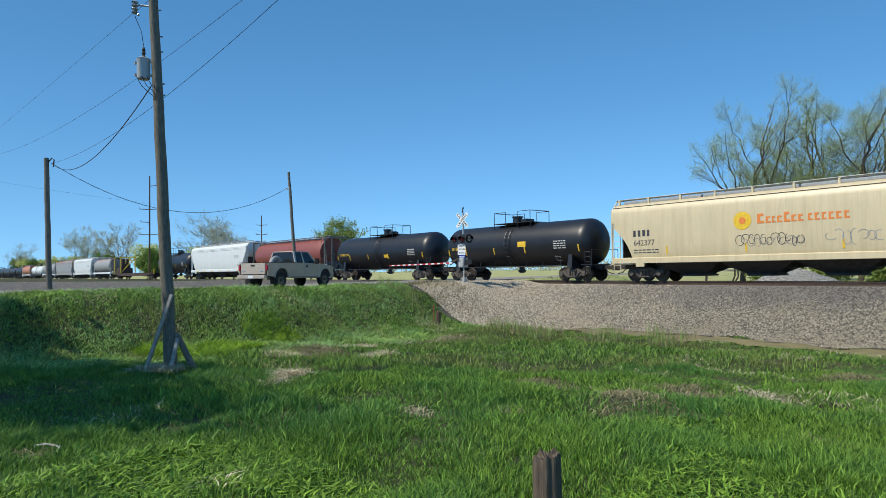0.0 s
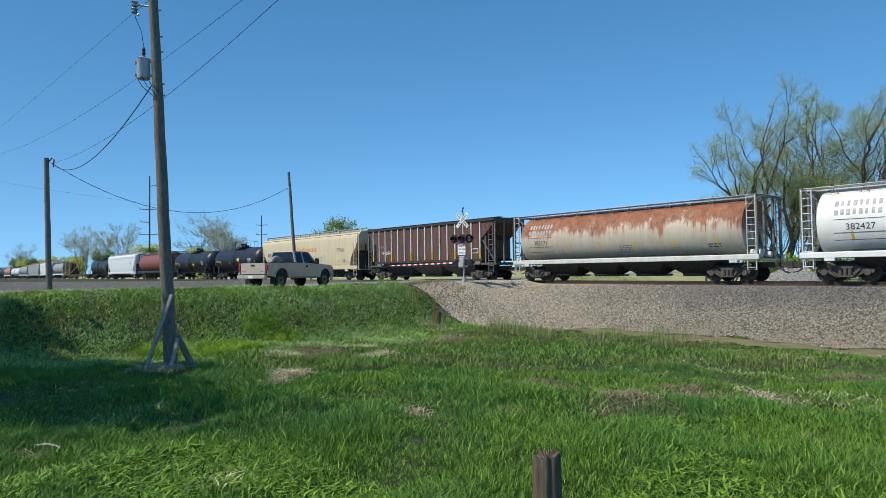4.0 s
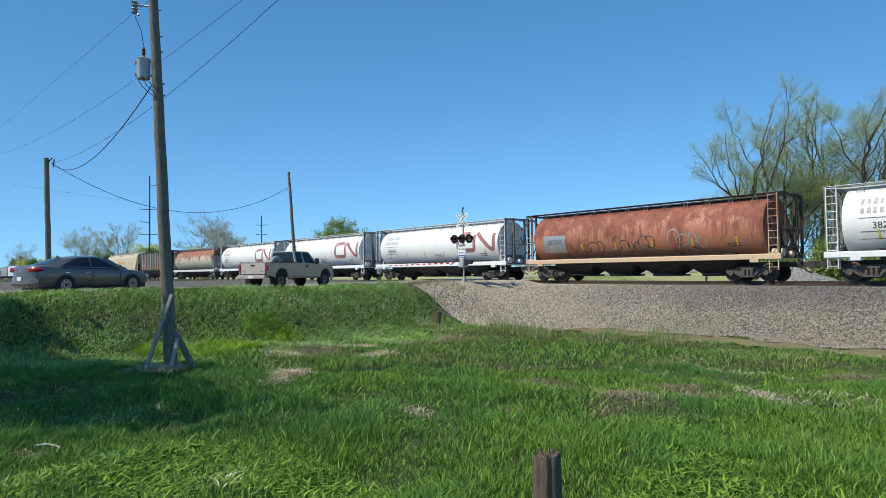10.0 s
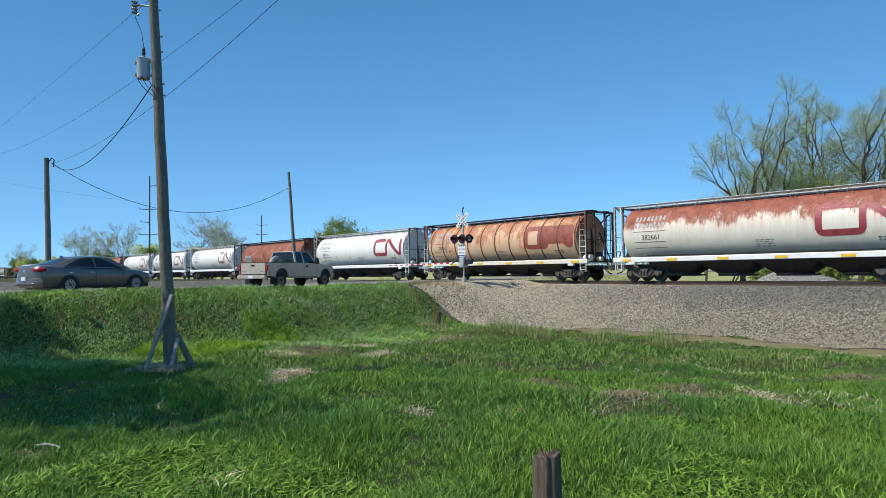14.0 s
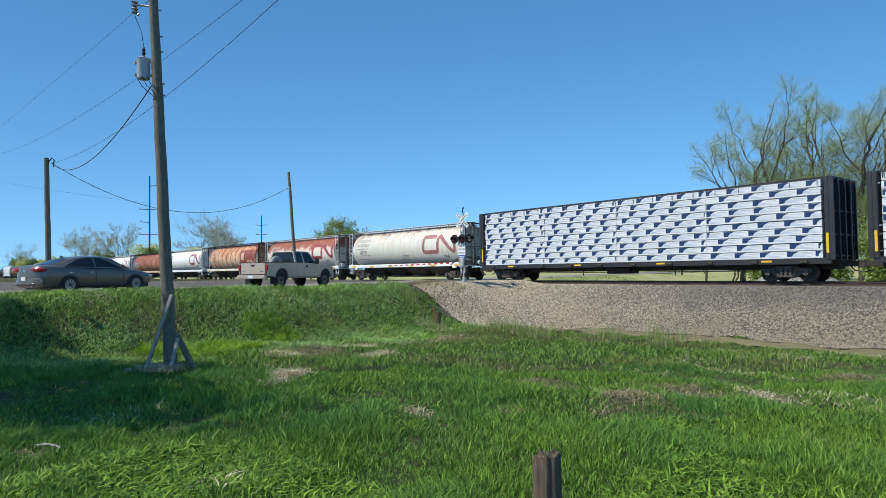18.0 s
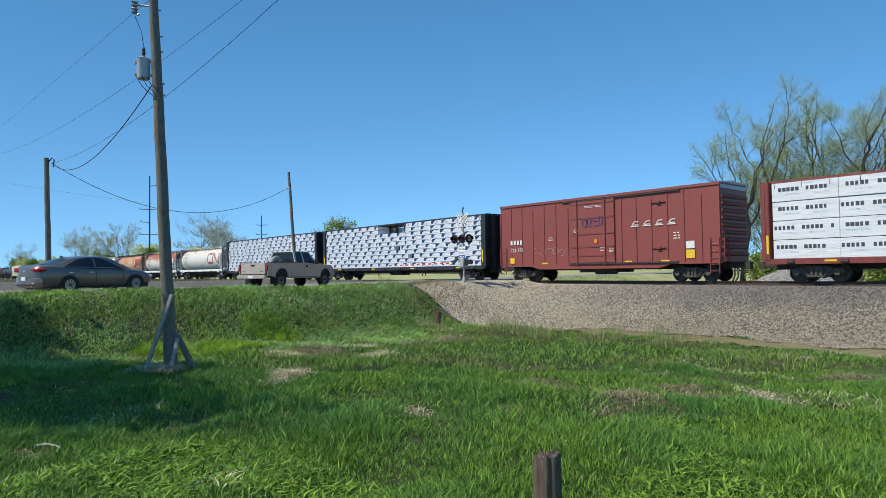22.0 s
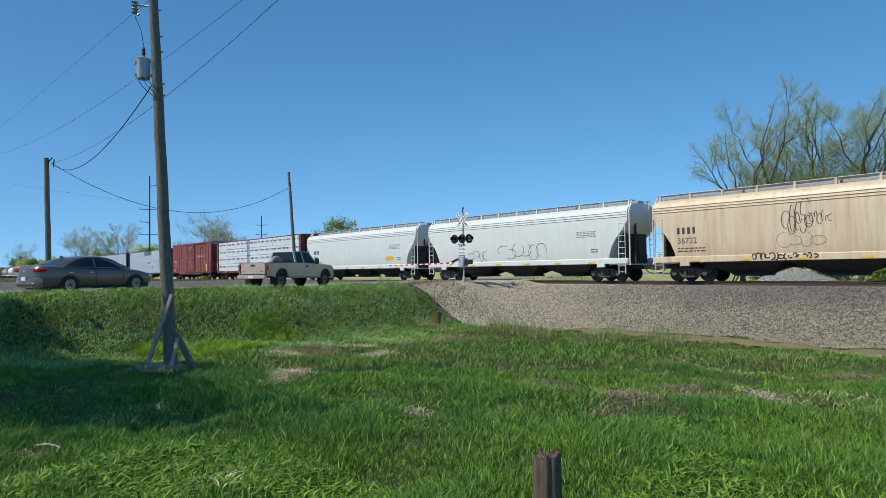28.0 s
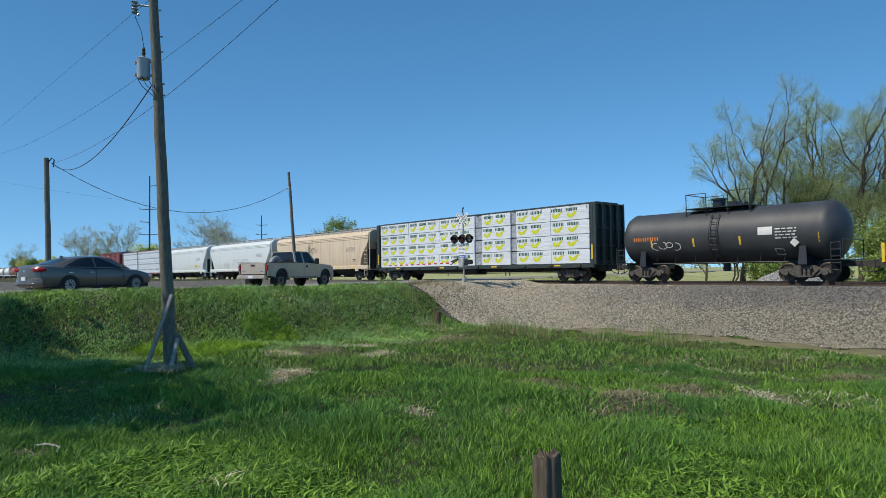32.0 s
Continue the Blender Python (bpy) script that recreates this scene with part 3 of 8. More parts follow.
    if sill_marks:
        for k in range(6):
            x = -half + 1.9 + (2 * half - 3.8) * k / 5
            part("sill_reflector", Geo().box(x - 0.3, x + 0.3, -1.553, -1.541, 1.17, 1.31), M_YELLOW, e)
    else:
        marks(e, b - 0.2, 1.92, barrel, count=6)
    if logo:
        worm_logo(e, b - 4.25, 2.30, 3.85, 1.24, logo, worn=worn, fill=fill)
    if number:
        t = chalk or M_DARKTXT
        if panel:
            part("number_panel", grow([(-b + 0.85, -b + 2.65, 1.85, 2.95)], barrel, 0.12, 0.005), panel, e, "pale grey repainted panel")
        lettering(number, 0.40, t, e, -b + 1.2, 2.40, barrel)
        for zz in (3.48, 3.08) if not panel else ():
            part("name_bar", comb(-b + 0.75, zz, 8, 0.17, 0.08, 0.26, barrel), M_FAINT if roof else M_RUSTSEAM, e)
        for zz in (2.86, 2.25, 1.92) if not panel else ():
            part("rule_line", grow([(-b + 0.7, -b + 2.75, zz, zz + 0.025)], barrel), t, e)
    text_block(e, b - 1.9, 1.82, 0.7, 0.26, 2, barrel, M_DARKTXT)
    text_block(e, 0.2, 1.75, 0.9, 0.42, 4, barrel, M_GREYTXT)
    return e


# ---- long covered hoppers with sloping ends ----
def shell(profile, xe, cols=9, inset=0.0):
    """Side sheets whose ends follow xe(z), with slope sheets between them."""
    g = Geo()
    n = len(profile)
    rows = []
    for y, z in profile:
        x = xe(z)
        rows.append([(-x + 2 * x * k / cols, y, z) for k in range(cols + 1)])
    for r in rows:
        g.v += r
    w = cols + 1
    g.f += [(i * w + k, i * w + k + 1, ((i + 1) % n) * w + k + 1, ((i + 1) % n) * w + k) for i in range(n) for k in range(cols)]
    half = n // 2
    for i in range(half - 1):
        j = n - 1 - i
        for c in (0, cols):
            g.f.append((i * w + c, (i + 1) * w + c, (j - 1) * w + c, j * w + c))
    return g


def covered_hopper(x0, x1, paint, label, number="", lines=3, top=4.82, chalk=None, cut=3.32, sill=None, outlets=3):
    """A long hopper with smooth curved sides and sloping ends."""
    sill = sill or paint
    dark_plate = M_RUNNING
    e, half = freight_car("covered_hopper", x0, x1, label)
    L = half - 0.85
    deep = 1.35

    def xe(z):
        if z >= cut:
            return L
        t = (cut - z) / (cut - 1.15)
        return L - deep * math.sin(t * math.pi / 2) ** 0.8

    half_prof = [(-1.40, 1.12), (-1.50, 1.3), (-1.56, 1.6), (-1.60, 2.1), (-1.61, 2.6), (-1.61, 3.1), (-1.60, 3.6), (-1.58, 4.0), (-1.53, 4.28), (-1.36, 4.46), (-0.95, 4.60), (-0.45, 4.68)]
    zs = [p[1] for p in half_prof]
    ys = [p[0] for p in half_prof]

    def surf(z):
        return float(np.interp(z, zs, ys))

    prof = half_prof + [(-y, z) for y, z in half_prof[::-1]]
    part("car_body", shell(prof, xe), paint, e, smooth=True)
    # slope sheets just inside the ends, coloured dark for the shade there
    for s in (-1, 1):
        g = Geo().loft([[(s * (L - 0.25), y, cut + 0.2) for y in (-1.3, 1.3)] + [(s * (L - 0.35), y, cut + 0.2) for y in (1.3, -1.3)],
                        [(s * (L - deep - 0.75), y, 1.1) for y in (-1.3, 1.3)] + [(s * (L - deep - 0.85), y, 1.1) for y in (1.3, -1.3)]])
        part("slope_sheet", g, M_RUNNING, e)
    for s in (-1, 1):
        # added plate hides the sky and stands in for shade under the slope
        part("end_shade_plate", Geo().box(s * (L - 0.55) - 0.04, s * (L - 0.55) + 0.04, -1.25, 1.25, 1.1, cut + 0.4), M_RUNNING, e, "dark plate added for the shade under the slope")
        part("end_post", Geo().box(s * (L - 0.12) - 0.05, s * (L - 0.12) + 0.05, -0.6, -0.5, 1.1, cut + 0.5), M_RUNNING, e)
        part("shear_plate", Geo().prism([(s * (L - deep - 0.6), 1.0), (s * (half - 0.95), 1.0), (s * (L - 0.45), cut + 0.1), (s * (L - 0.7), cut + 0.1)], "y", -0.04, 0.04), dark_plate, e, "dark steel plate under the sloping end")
    for k in range(lines):
        z = 4.14 - 0.14 * k if lines > 1 else 4.37
        y = surf(z)
        g = Geo()
        for s in (-1, 1):
            g.tube([(-L + 0.05, s * (y - 0.012) * -1, z), (L - 0.05, s * (y - 0.012) * -1, z)], 0.026, 5)
        part("roof_seam", g, paint if lines > 1 else M_RUNNING, e)
    # side sill and top chord
    for s in (-1, 1):
        part("side_sill", Geo().prism([(s * 1.34, 1.06), (s * 1.62, 1.06), (s * 1.62, 1.35), (s * 1.54, 1.40), (s * 1.34, 1.30)], "x", -L, L), sill, e, bevel=0.01)
    # outlets: bays side by side, closing to their gates in two bends
    for k in range(outlets):
        w = (L - 2.7) / outlets
        c = -(L - 2.7) + w * (2 * k + 1)
        rows = ((1.36, w, 1.45), (1.02, w * 0.96, 1.3), (0.72, w * 0.72, 0.95), (0.46, w * 0.42, 0.62), (0.36, w * 0.40, 0.60))
        g = Geo().loft([[(c - a, -y, z), (c + a, -y, z), (c + a, y, z), (c - a, y, z)] for z, a, y in rows])
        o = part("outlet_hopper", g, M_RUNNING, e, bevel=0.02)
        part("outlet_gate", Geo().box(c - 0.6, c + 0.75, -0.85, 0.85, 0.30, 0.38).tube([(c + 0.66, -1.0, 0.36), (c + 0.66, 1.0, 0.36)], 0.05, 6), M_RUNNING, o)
    part("centre_sill", Geo().box(-half + 0.9, half - 0.9, -0.3, 0.3, 0.72, 1.0), M_RUNNING, e)
    # roof
    wm = M_GALV
    g = Geo()
    for y in (-0.8, 0.8):
        g.box(-L, L, y - 0.22, y + 0.22, top + 0.02, top + 0.055)
        g.tube([(-L, y * 1.3, top + 0.06), (L, y * 1.3, top + 0.06)], 0.022, 5)
    part("roof_walk", g, wm, e, "grated steel running boards")
    for k in range(11):
        x = -L + 0.2 + (2 * L - 0.4) * k / 10
        for s in (-1, 1):
            part("walk_bracket", Geo().box(x - 0.05, x + 0.05, min(s * 0.95, s * 1.06), max(s * 0.95, s * 1.06), 4.5, top + 0.04), sill, e)
    for k in range(4):
        c = -L + 2 * L * (k + 0.5) / 4
        part("hatch_cover", Geo().loft([[(x, y, z) for y, z in ((-0.32, 4.6), (-0.32, 4.78), (-0.2, 4.86), (0.2, 4.86), (0.32, 4.78), (0.32, 4.6))] for x in (c - L / 4 + 0.06, c + L / 4 - 0.06)]), wm, e)
    for s in (-1, 1):
        xl = s * (L - 0.15)
        ladder(e, xl - s * 0.22, -1.60, 0.45, 3.5, 0.46, sill, "x", 0.36)
        ladder(e, s * (half - 0.72), 0.8, 0.8, top, 0.42, sill, "y")
        part("end_post", Geo().tube([(s * (half - 0.78), -1.45, 1.0), (s * (half - 0.78), -1.45, 4.2), (s * (half - 0.9), -0.95, top + 0.05)], 0.045, 6), sill, e)
        part("end_platform", Geo().box(min(s * (half - 0.7), s * (L - deep)), max(s * (half - 0.7), s * (L - deep)), -1.5, 1.5, 0.98, 1.05), sill, e)
        part("sill_bracket", Geo().box(s * (half - 2.75) - 0.28, s * (half - 2.75) + 0.28, -1.63, -1.5, 0.85, 1.25), sill, e, bevel=0.02)
    if number == "642377":
        marks(e, L - deep, 1.55, surf, count=4, size=(0.1, 0.45))
    else:
        for k in range(6):
            x = (L - 1.2) * (2 * (k + 0.5) / 6 - 1)
            part("reflector", Geo().box(x - 0.25, x + 0.25, -1.635, -1.622, 1.10, 1.20), M_YELLOW, e)
    t = chalk or M_DARKTXT
    if number:
        lettering(number, 0.46, t, e, -L + 1.5, 2.08, surf)
        part("name_bar", comb(-L + 1.5, 2.60, 4, 0.22, 0.08, 0.36, surf), t, e)
        text_block(e, -L + 1.5, 1.6, 1.6, 0.3, 2, surf, t)
    text_block(e, L - 3.7, 2.72, 1.5, 0.42, 4, surf, chalk or M_GREYTXT)
    text_block(e, L - 2.6, 1.75, 0.5, 0.3, 2, surf, t)
    return e, surf, L


# ---- hopper with outside posts ----
def ribbed_hopper(x0, x1, paint, label, number, posts, chalk):
    e, half = freight_car("ribbed_hopper", x0, x1, label)
    L = half - 0.9
    low, cut, deep = 1.62, 4.22, 1.35

    def xe(z):
        return L - deep * min(1.0, max(0.0, (cut - z) / 1.1))

    half_prof = [(-1.50, low), (-1.52, 2.0), (-1.52, cut - 1.1), (-1.52, cut), (-1.52, 4.44), (-1.38, 4.50), (-0.9, 4.56), (-0.45, 4.60)]
    part("car_body", shell(half_prof + [(-y, z) for y, z in half_prof[::-1]], xe, 12), paint, e)
    side = lambda z: -1.52
    xs = [-7.22 + 13.95 * k / 15 for k in range(16)]
    for k, x in enumerate(xs):
        foot = k % 3 == 0
        for s in (-1, 1):
            y0, y1 = sorted((s * 1.515, s * 1.60))
            part("side_post", Geo().box(x - 0.05, x + 0.05, y0, y1, low + (0.72 if foot else 0.02), 4.38), posts, e, "pale worn edge post")
            if foot:
                part("post_foot", Geo().box(x - 0.05, x + 0.05, y0, y1, low + 0.02, low + 0.72), M_YELLOW, e, "yellow reflective post foot")
    for s in (-1, 1):
        y0, y1 = sorted((s * 1.42, s * 1.63))
        part("top_chord", Geo().box(-L - 0.1, L + 0.1, y0, y1, 4.38, 4.56), M_RUNNING, e, "dark roof edge", bevel=0.02)
        y0, y1 = sorted((s * 1.40, s * 1.58))
        part("side_sill", Geo().box(-L + deep - 0.15, L - deep + 0.15, y0, y1, low - 0.14, low + 0.02), M_RUNNING, e)
        # end slopes, posts and ladders
        g = Geo().loft([[(s * (L - 0.2), y, 4.2) for y in (-1.35, 1.35)] + [(s * (L - 0.3), y, 4.2) for y in (1.35, -1.35)], [(s * (L - 2.9), y, 1.5) for y in (-1.35, 1.35)] + [(s * (L - 3.0), y, 1.5) for y in (1.35, -1.35)]])
        part("slope_sheet", g, M_RUNNING, e, "dark sloping end sheet")
        part("end_platform", Geo().box(min(s * (half - 0.75), s * (L - 2.2)), max(s * (half - 0.75), s * (L - 2.2)), -1.5, 1.5, 1.16, 1.34), M_TRUCKDUST, e, bevel=0.02)
        g = Geo()
        for y in (-1.42, -0.5, 0.5, 1.42):
            g.box(s * L - 0.05, s * L + 0.05, y - 0.05, y + 0.05, 1.3, 4.4)
        g.box(s * (L - 1.0) - 0.05, s * (L - 1.0) + 0.05, -1.45, -1.35, 1.3, 3.4)
        g.tube([(s * L, -1.4, 1.35), (s * (L - 1.3), -1.4, 3.0)], 0.04, 5)
        part("end_frame", g, M_ENDSTEEL, e)
        ladder(e, s * (L - 0.35), -1.52, 0.6, 4.1, 0.46, M_ENDSTEEL, "x", 0.38)
        ladder(e, s * (half - 0.78), 0.8, 0.8, 4.4, 0.42, M_ENDSTEEL, "y", 0.38)
        part("jacking_pad", Geo().box(s * (L - 1.75) - 0.3, s * (L - 1.75) + 0.3, -1.56, -1.36, 1.2, 1.62), M_ENDSTEEL, e, bevel=0.02)
    w = (L - 2.2) / 3
    for k in range(3):
        c = -(L - 2.2) + w * (2 * k + 1)
        rows = ((low, w, 1.48), (1.15, w * 0.98, 1.35), (0.80, w * 0.80, 0.95), (0.46, w * 0.52, 0.6), (0.36, w * 0.5, 0.58))
        o = part("outlet_hopper", Geo().loft([[(c - a, -y, z), (c + a, -y, z), (c + a, y, z), (c - a, y, z)] for z, a, y in rows]), M_BAY, e, "dark green black outlet bay", bevel=0.02)
        part("outlet_gate", Geo().box(c - 0.7, c + 0.85, -0.85, 0.85, 0.30, 0.38).tube([(c + 0.7, -1.0, 0.36), (c + 0.7, 1.0, 0.36)], 0.05, 6), M_RUNNING, o)
    part("centre_sill", Geo().box(-half + 0.9, half - 0.9, -0.3, 0.3, 0.72, 1.1), M_RUNNING, e)
    g = Geo()
    for y in (-0.8, 0.8):
        g.box(-L, L, y - 0.22, y + 0.22, 4.66, 4.69)
    part("roof_walk", g, M_RUNNING, e, "dark grated running boards")
    for k in range(9):
        x = -L + 0.3 + (2 * L - 0.6) * k / 8
        part("walk_bracket", Geo().box(x - 0.04, x + 0.04, -1.0, 1.0, 4.55, 4.66), M_RUNNING, e)
    lettering(number, 0.46, chalk, e, -6.05, 2.22, side, lift=0.02, width=0.95)
    part("name_bar", comb(-6.0, 2.78, 3, 0.2, 0.12, 0.26, side, 0.02), M_GREYTXT, e)
    part("data_plate", grow([(5.75, 6.5, 2.05, 2.42)], side, 0.5, 0.02), M_CREAMW, e, "pale framed data plate")
    part("data_plate_field", grow([(5.82, 6.43, 2.11, 2.36)], side, 0.5, 0.026), paint, e)
    return e


# ---- tank cars ----
def tank_car(x0, x1, label, paint=None, number_mat=None, r=1.52, plates=True):
    paint = paint or M_TANK
    e, half = freight_car("tank_car", x0, x1, label, inset=2.55)
    zc = 1.0 + r + 0.02
    b = half - 0.85
    n = 40
    prof = [(-b, 0.02), (-b + 0.03, 0.35), (-b + 0.13, 0.72), (-b + 0.32, 1.12), (-b + 0.52, 1.36), (-b + 0.76, 1.49), (-b + 1.0, r)]
    prof = prof + [(-b + 1 + (2 * b - 2) * k / 6, r) for k in range(1, 6)] + [(-x, q) for x, q in prof[::-1]]
    g = Geo().loft([[(x, q * math.cos(2 * math.pi * k / n), zc + q * math.sin(2 * math.pi * k / n)) for k in range(n)] for x, q in prof])
    part("tank_shell", g, paint, e, smooth=True)

    def surf(z):
        return -math.sqrt(max(0.02, r * r - (z - zc) ** 2))

    for s in (-1, 1):
        part("stub_sill", Geo().box(s * (half - 2.2) - 1.4, s * (half - 2.2) + 1.4, -0.35, 0.35, 0.72, 1.08), M_BLACK, e, bevel=0.02)
        part("bolster_saddle", Geo().loft([[(s * (half - 2.55) + dx, y, 0.85) for dx, y in ((-0.2, -1.4), (0.2, -1.4), (0.2, 1.4), (-0.2, 1.4))],
                                           [(s * (half - 2.55) + dx, y, 1.75) for dx, y in ((-0.15, -1.28), (0.15, -1.28), (0.15, 1.28), (-0.15, 1.28))]]), M_BLACK, e)
        part("end_platform", Geo().box(min(s * (half - 0.75), s * (half - 1.6)), max(s * (half - 0.75), s * (half - 1.6)), -1.45, 1.45, 1.02, 1.08), M_BLACK, e)
        ladder(e, s * (half - 1.1), -1.4, 0.45, 1.9, 0.4, M_BLACK, "x")
        part("hand_rail", Geo().tube([(s * (half - 0.8), -1.4, 1.05), (s * (half - 0.8), -1.4, 2.0), (s * (half - 0.8), 1.4, 2.0), (s * (half - 0.8), 1.4, 1.05)], 0.025, 5), M_BLACK, e)
    # walkway, dome and rails
    zt = zc + r
    g = Geo().box(-1.75, 1.75, -1.0, 1.0, zt + 0.03, zt + 0.08)
    part("top_platform", g, M_BLACK, e)
    part("manway", Geo().tube([(-0.35, 0, zt - 0.1), (-0.35, 0, zt + 0.5)], 0.34, 14).tube([(-0.35, 0, zt + 0.5), (-0.35, 0, zt + 0.58)], 0.42, 14), M_BLACK, e, smooth=True)
    part("valve_housing", Geo().box(0.25, 0.75, -0.3, 0.3, zt, zt + 0.36).tube([(1.1, 0, zt), (1.1, 0, zt + 0.3)], 0.12, 8), M_BLACK, e, bevel=0.03)
    for sx in (-1, 1):
        g = Geo().tube([(sx * 0.6, -1, zt - 0.35), (sx * 0.6, -1, zt + 0.85), (sx * 1.75, -1, zt + 0.85), (sx * 1.75, 1, zt + 0.85), (sx * 0.6, 1, zt + 0.85), (sx * 0.6, 1, zt - 0.35)], 0.026, 5)
        for y in (-1.0, 1.0):
            part("rail_post", Geo().tube([(sx * 1.75, y, zt - 0.35), (sx * 1.75, y, zt + 0.84)], 0.026, 5), M_BLACK, e)
        part("platform_rail", g, M_BLACK, e)
    g = Geo()
    for w in (-0.2, 0.2):
        g.tube([(w, surf(z) - 0.13, z) for z in np.linspace(1.0, zt - 0.35, 12)], 0.025, 5)
    for z in np.linspace(1.1, zt - 0.5, 9):
        g.tube([(-0.2, surf(z) - 0.13, z), (0.2, surf(z) - 0.13, z)], 0.018, 5)
    part("side_ladder", g, M_BLACK, e)
    part("bottom_outlet", Geo().tube([(0, 0, 1.05), (0, 0, 0.55)], 0.2, 10).tube([(0, -0.35, 0.7), (0, 0.35, 0.7)], 0.08, 8), M_BLACK, e)
    g = Geo()
    for s in (-1, 1):
        g.tube([(-half + 3.2, s * 1.3, 1.0), (half - 3.2, s * 1.3, 1.0)], 0.03, 5)
    for x in np.linspace(-half + 3.4, half - 3.4, 7):
        g.tube([(x, -1.3, 1.0), (x, -1.2, 1.35)], 0.02, 4)
    part("train_line_pipe", g, M_BLACK, e)
    nm = number_mat or M_YELLOW
    for x in (-b + 0.75, -b * 0.62, -b * 0.2, b * 0.22, b - 0.95):
        part("reflector", grow([(x, x + 0.1, 1.9, 2.35)], surf), M_YELLOW, e)
    if plates:
        part("number_bar", comb(-b + 1.2, 2.3, 11, 0.08, 0.07, 0.22, surf, 0.008, 0.03), nm, e)
        text_block(e, b - 2.9, 2.1, 1.0, 0.6, 4, surf, M_CREAMW)
        part("stencil_frame", strokes([[(b - 3.0, 1.65), (b - 2.6, 1.62), (b - 2.62, 1.35), (b - 2.98, 1.38), (b - 3.0, 1.65)]], 0.04, surf), M_CREAMW, e)
    return e, surf, b


# ---- boxcar ----
def boxcar(x0, x1, label):
    e, half = freight_car("boxcar", x0, x1, label, inset=2.6)
    L = half - 0.75
    w = 1.52
    part("car_body", Geo().box(-L, L, -w, w, 1.05, 5.25), M_BOX, e, bevel=0.02)
    flat = lambda z: -w
    g = Geo().prism([(-L, 1.08), (-L, 0.98), (-L + 2.9, 0.98), (-L + 3.6, 0.78), (L - 3.6, 0.78), (L - 2.9, 0.98), (L, 0.98), (L, 1.08)], "y", -w - 0.03, -w + 0.08)
    part("side_sill", g, M_BOX, e)
    part("side_sill", Geo().prism([(-L, 1.08), (-L, 0.98), (-L + 2.9, 0.98), (-L + 3.6, 0.78), (L - 3.6, 0.78), (L - 2.9, 0.98), (L, 0.98), (L, 1.08)], "y", w - 0.08, w + 0.03), M_BOX, e)
    for k in range(17):
        x = -L + 0.05 + (2 * L - 0.1) * k / 16
        if -1.9 < x < 1.7:
            continue
        for s in (-1, 1):
            part("side_post", Geo().prism([(x - 0.05, s * w), (x - 0.03, s * (w + 0.045)), (x + 0.03, s * (w + 0.045)), (x + 0.05, s * w)], "z", 1.1, 5.12 if k % 3 else 4.7), M_BOX, e)
    for s in (-1, 1):
        part("top_chord", Geo().box(-L, L, min(s * (w - 0.06), s * (w + 0.06)), max(s * (w - 0.06), s * (w + 0.06)), 5.12, 5.28), M_BOX, e, bevel=0.01)
        d = part("plug_door", Geo().box(-1.75, 1.55, min(s * (w + 0.01), s * (w + 0.10)), max(s * (w + 0.01), s * (w + 0.10)), 1.15, 5.0), M_BOX, e, "red plug door with lock rods", bevel=0.015)
        for x in (-1.2, 0.9):
            part("lock_rod", Geo().tube([(x, s * (w + 0.15), 1.0), (x, s * (w + 0.15), 5.08)], 0.035, 6), M_BOX, d)
        # ribs take the darker end red to paint in the shade under them
        for z in (1.55, 2.1, 2.9, 3.9, 4.8):
            part("door_rib", Geo().box(-1.7, 1.5, min(s * (w + 0.08), s * (w + 0.13)), max(s * (w + 0.08), s * (w + 0.13)), z, z + 0.08), M_BOX_END, d)
        part("door_track", Geo().box(-2.4, L * 0.72, min(s * w, s * (w + 0.1)), max(s * w, s * (w + 0.1)), 5.03, 5.10).box(-1.9, L * 0.7, min(s * w, s * (w + 0.12)), max(s * w, s * (w + 0.12)), 1.06, 1.14), M_RUNNING, e)
        xe = s * (L + 0.0)
        g = Geo()
        for k in range(9):
            z = 1.35 + k * 0.385
            g.prism([(s * L, z), (s * (L + 0.09), z + 0.06), (s * (L + 0.09), z + 0.16), (s * L, z + 0.24)], "y", -w + 0.06, w - 0.06)
        part("end_corrugation", g, M_BOX_END, e)
        part("end_top_band", Geo().box(min(xe, xe + s * 0.03), max(xe, xe + s * 0.03), -w + 0.05, w - 0.05, 4.95, 5.15), M_GALV, e)
        ladder(e, s * (L - 0.32), -w - 0.07, 0.45, 2.35, 0.5, M_BOX, "x", 0.36)
        ladder(e, s * (L + 0.14), -w + 0.32, 1.1, 2.35, 0.45, M_BOX, "y", 0.36)
    g = Geo()
    for k in range(15):
        x = -L + 2 * L * k / 14
        g.prism([(-w - 0.05, 5.26), (-w - 0.05, 5.3), (0, 5.42), (w + 0.05, 5.3), (w + 0.05, 5.26)], "x", x - 0.03, x + 0.03)
    part("roof", Geo().prism([(-w - 0.04, 5.25), (0, 5.38), (w + 0.04, 5.25)], "x", -L, L), M_GALV, e)
    part("roof_ribs", g, M_GALV, e)
    part("underframe", Geo().box(-half + 0.9, half - 0.9, -0.35, 0.35, 0.7, 1.0).box(-1.6, 1.2, -0.9, 0.9, 0.55, 0.85).tube([(-0.6, -0.5, 0.62), (0.9, -0.5, 0.62)], 0.2, 10), M_RUNNING, e)
    s = flat
    lettering("726 372", 0.36, M_WHITETXT, e, -L + 1.0, 2.0, s, lift=0.05)
    part("mark_bar", comb(-L + 1.0, 2.5, 4, 0.20, 0.10, 0.30, s, 0.05, 0.03), M_WHITETXT, e)
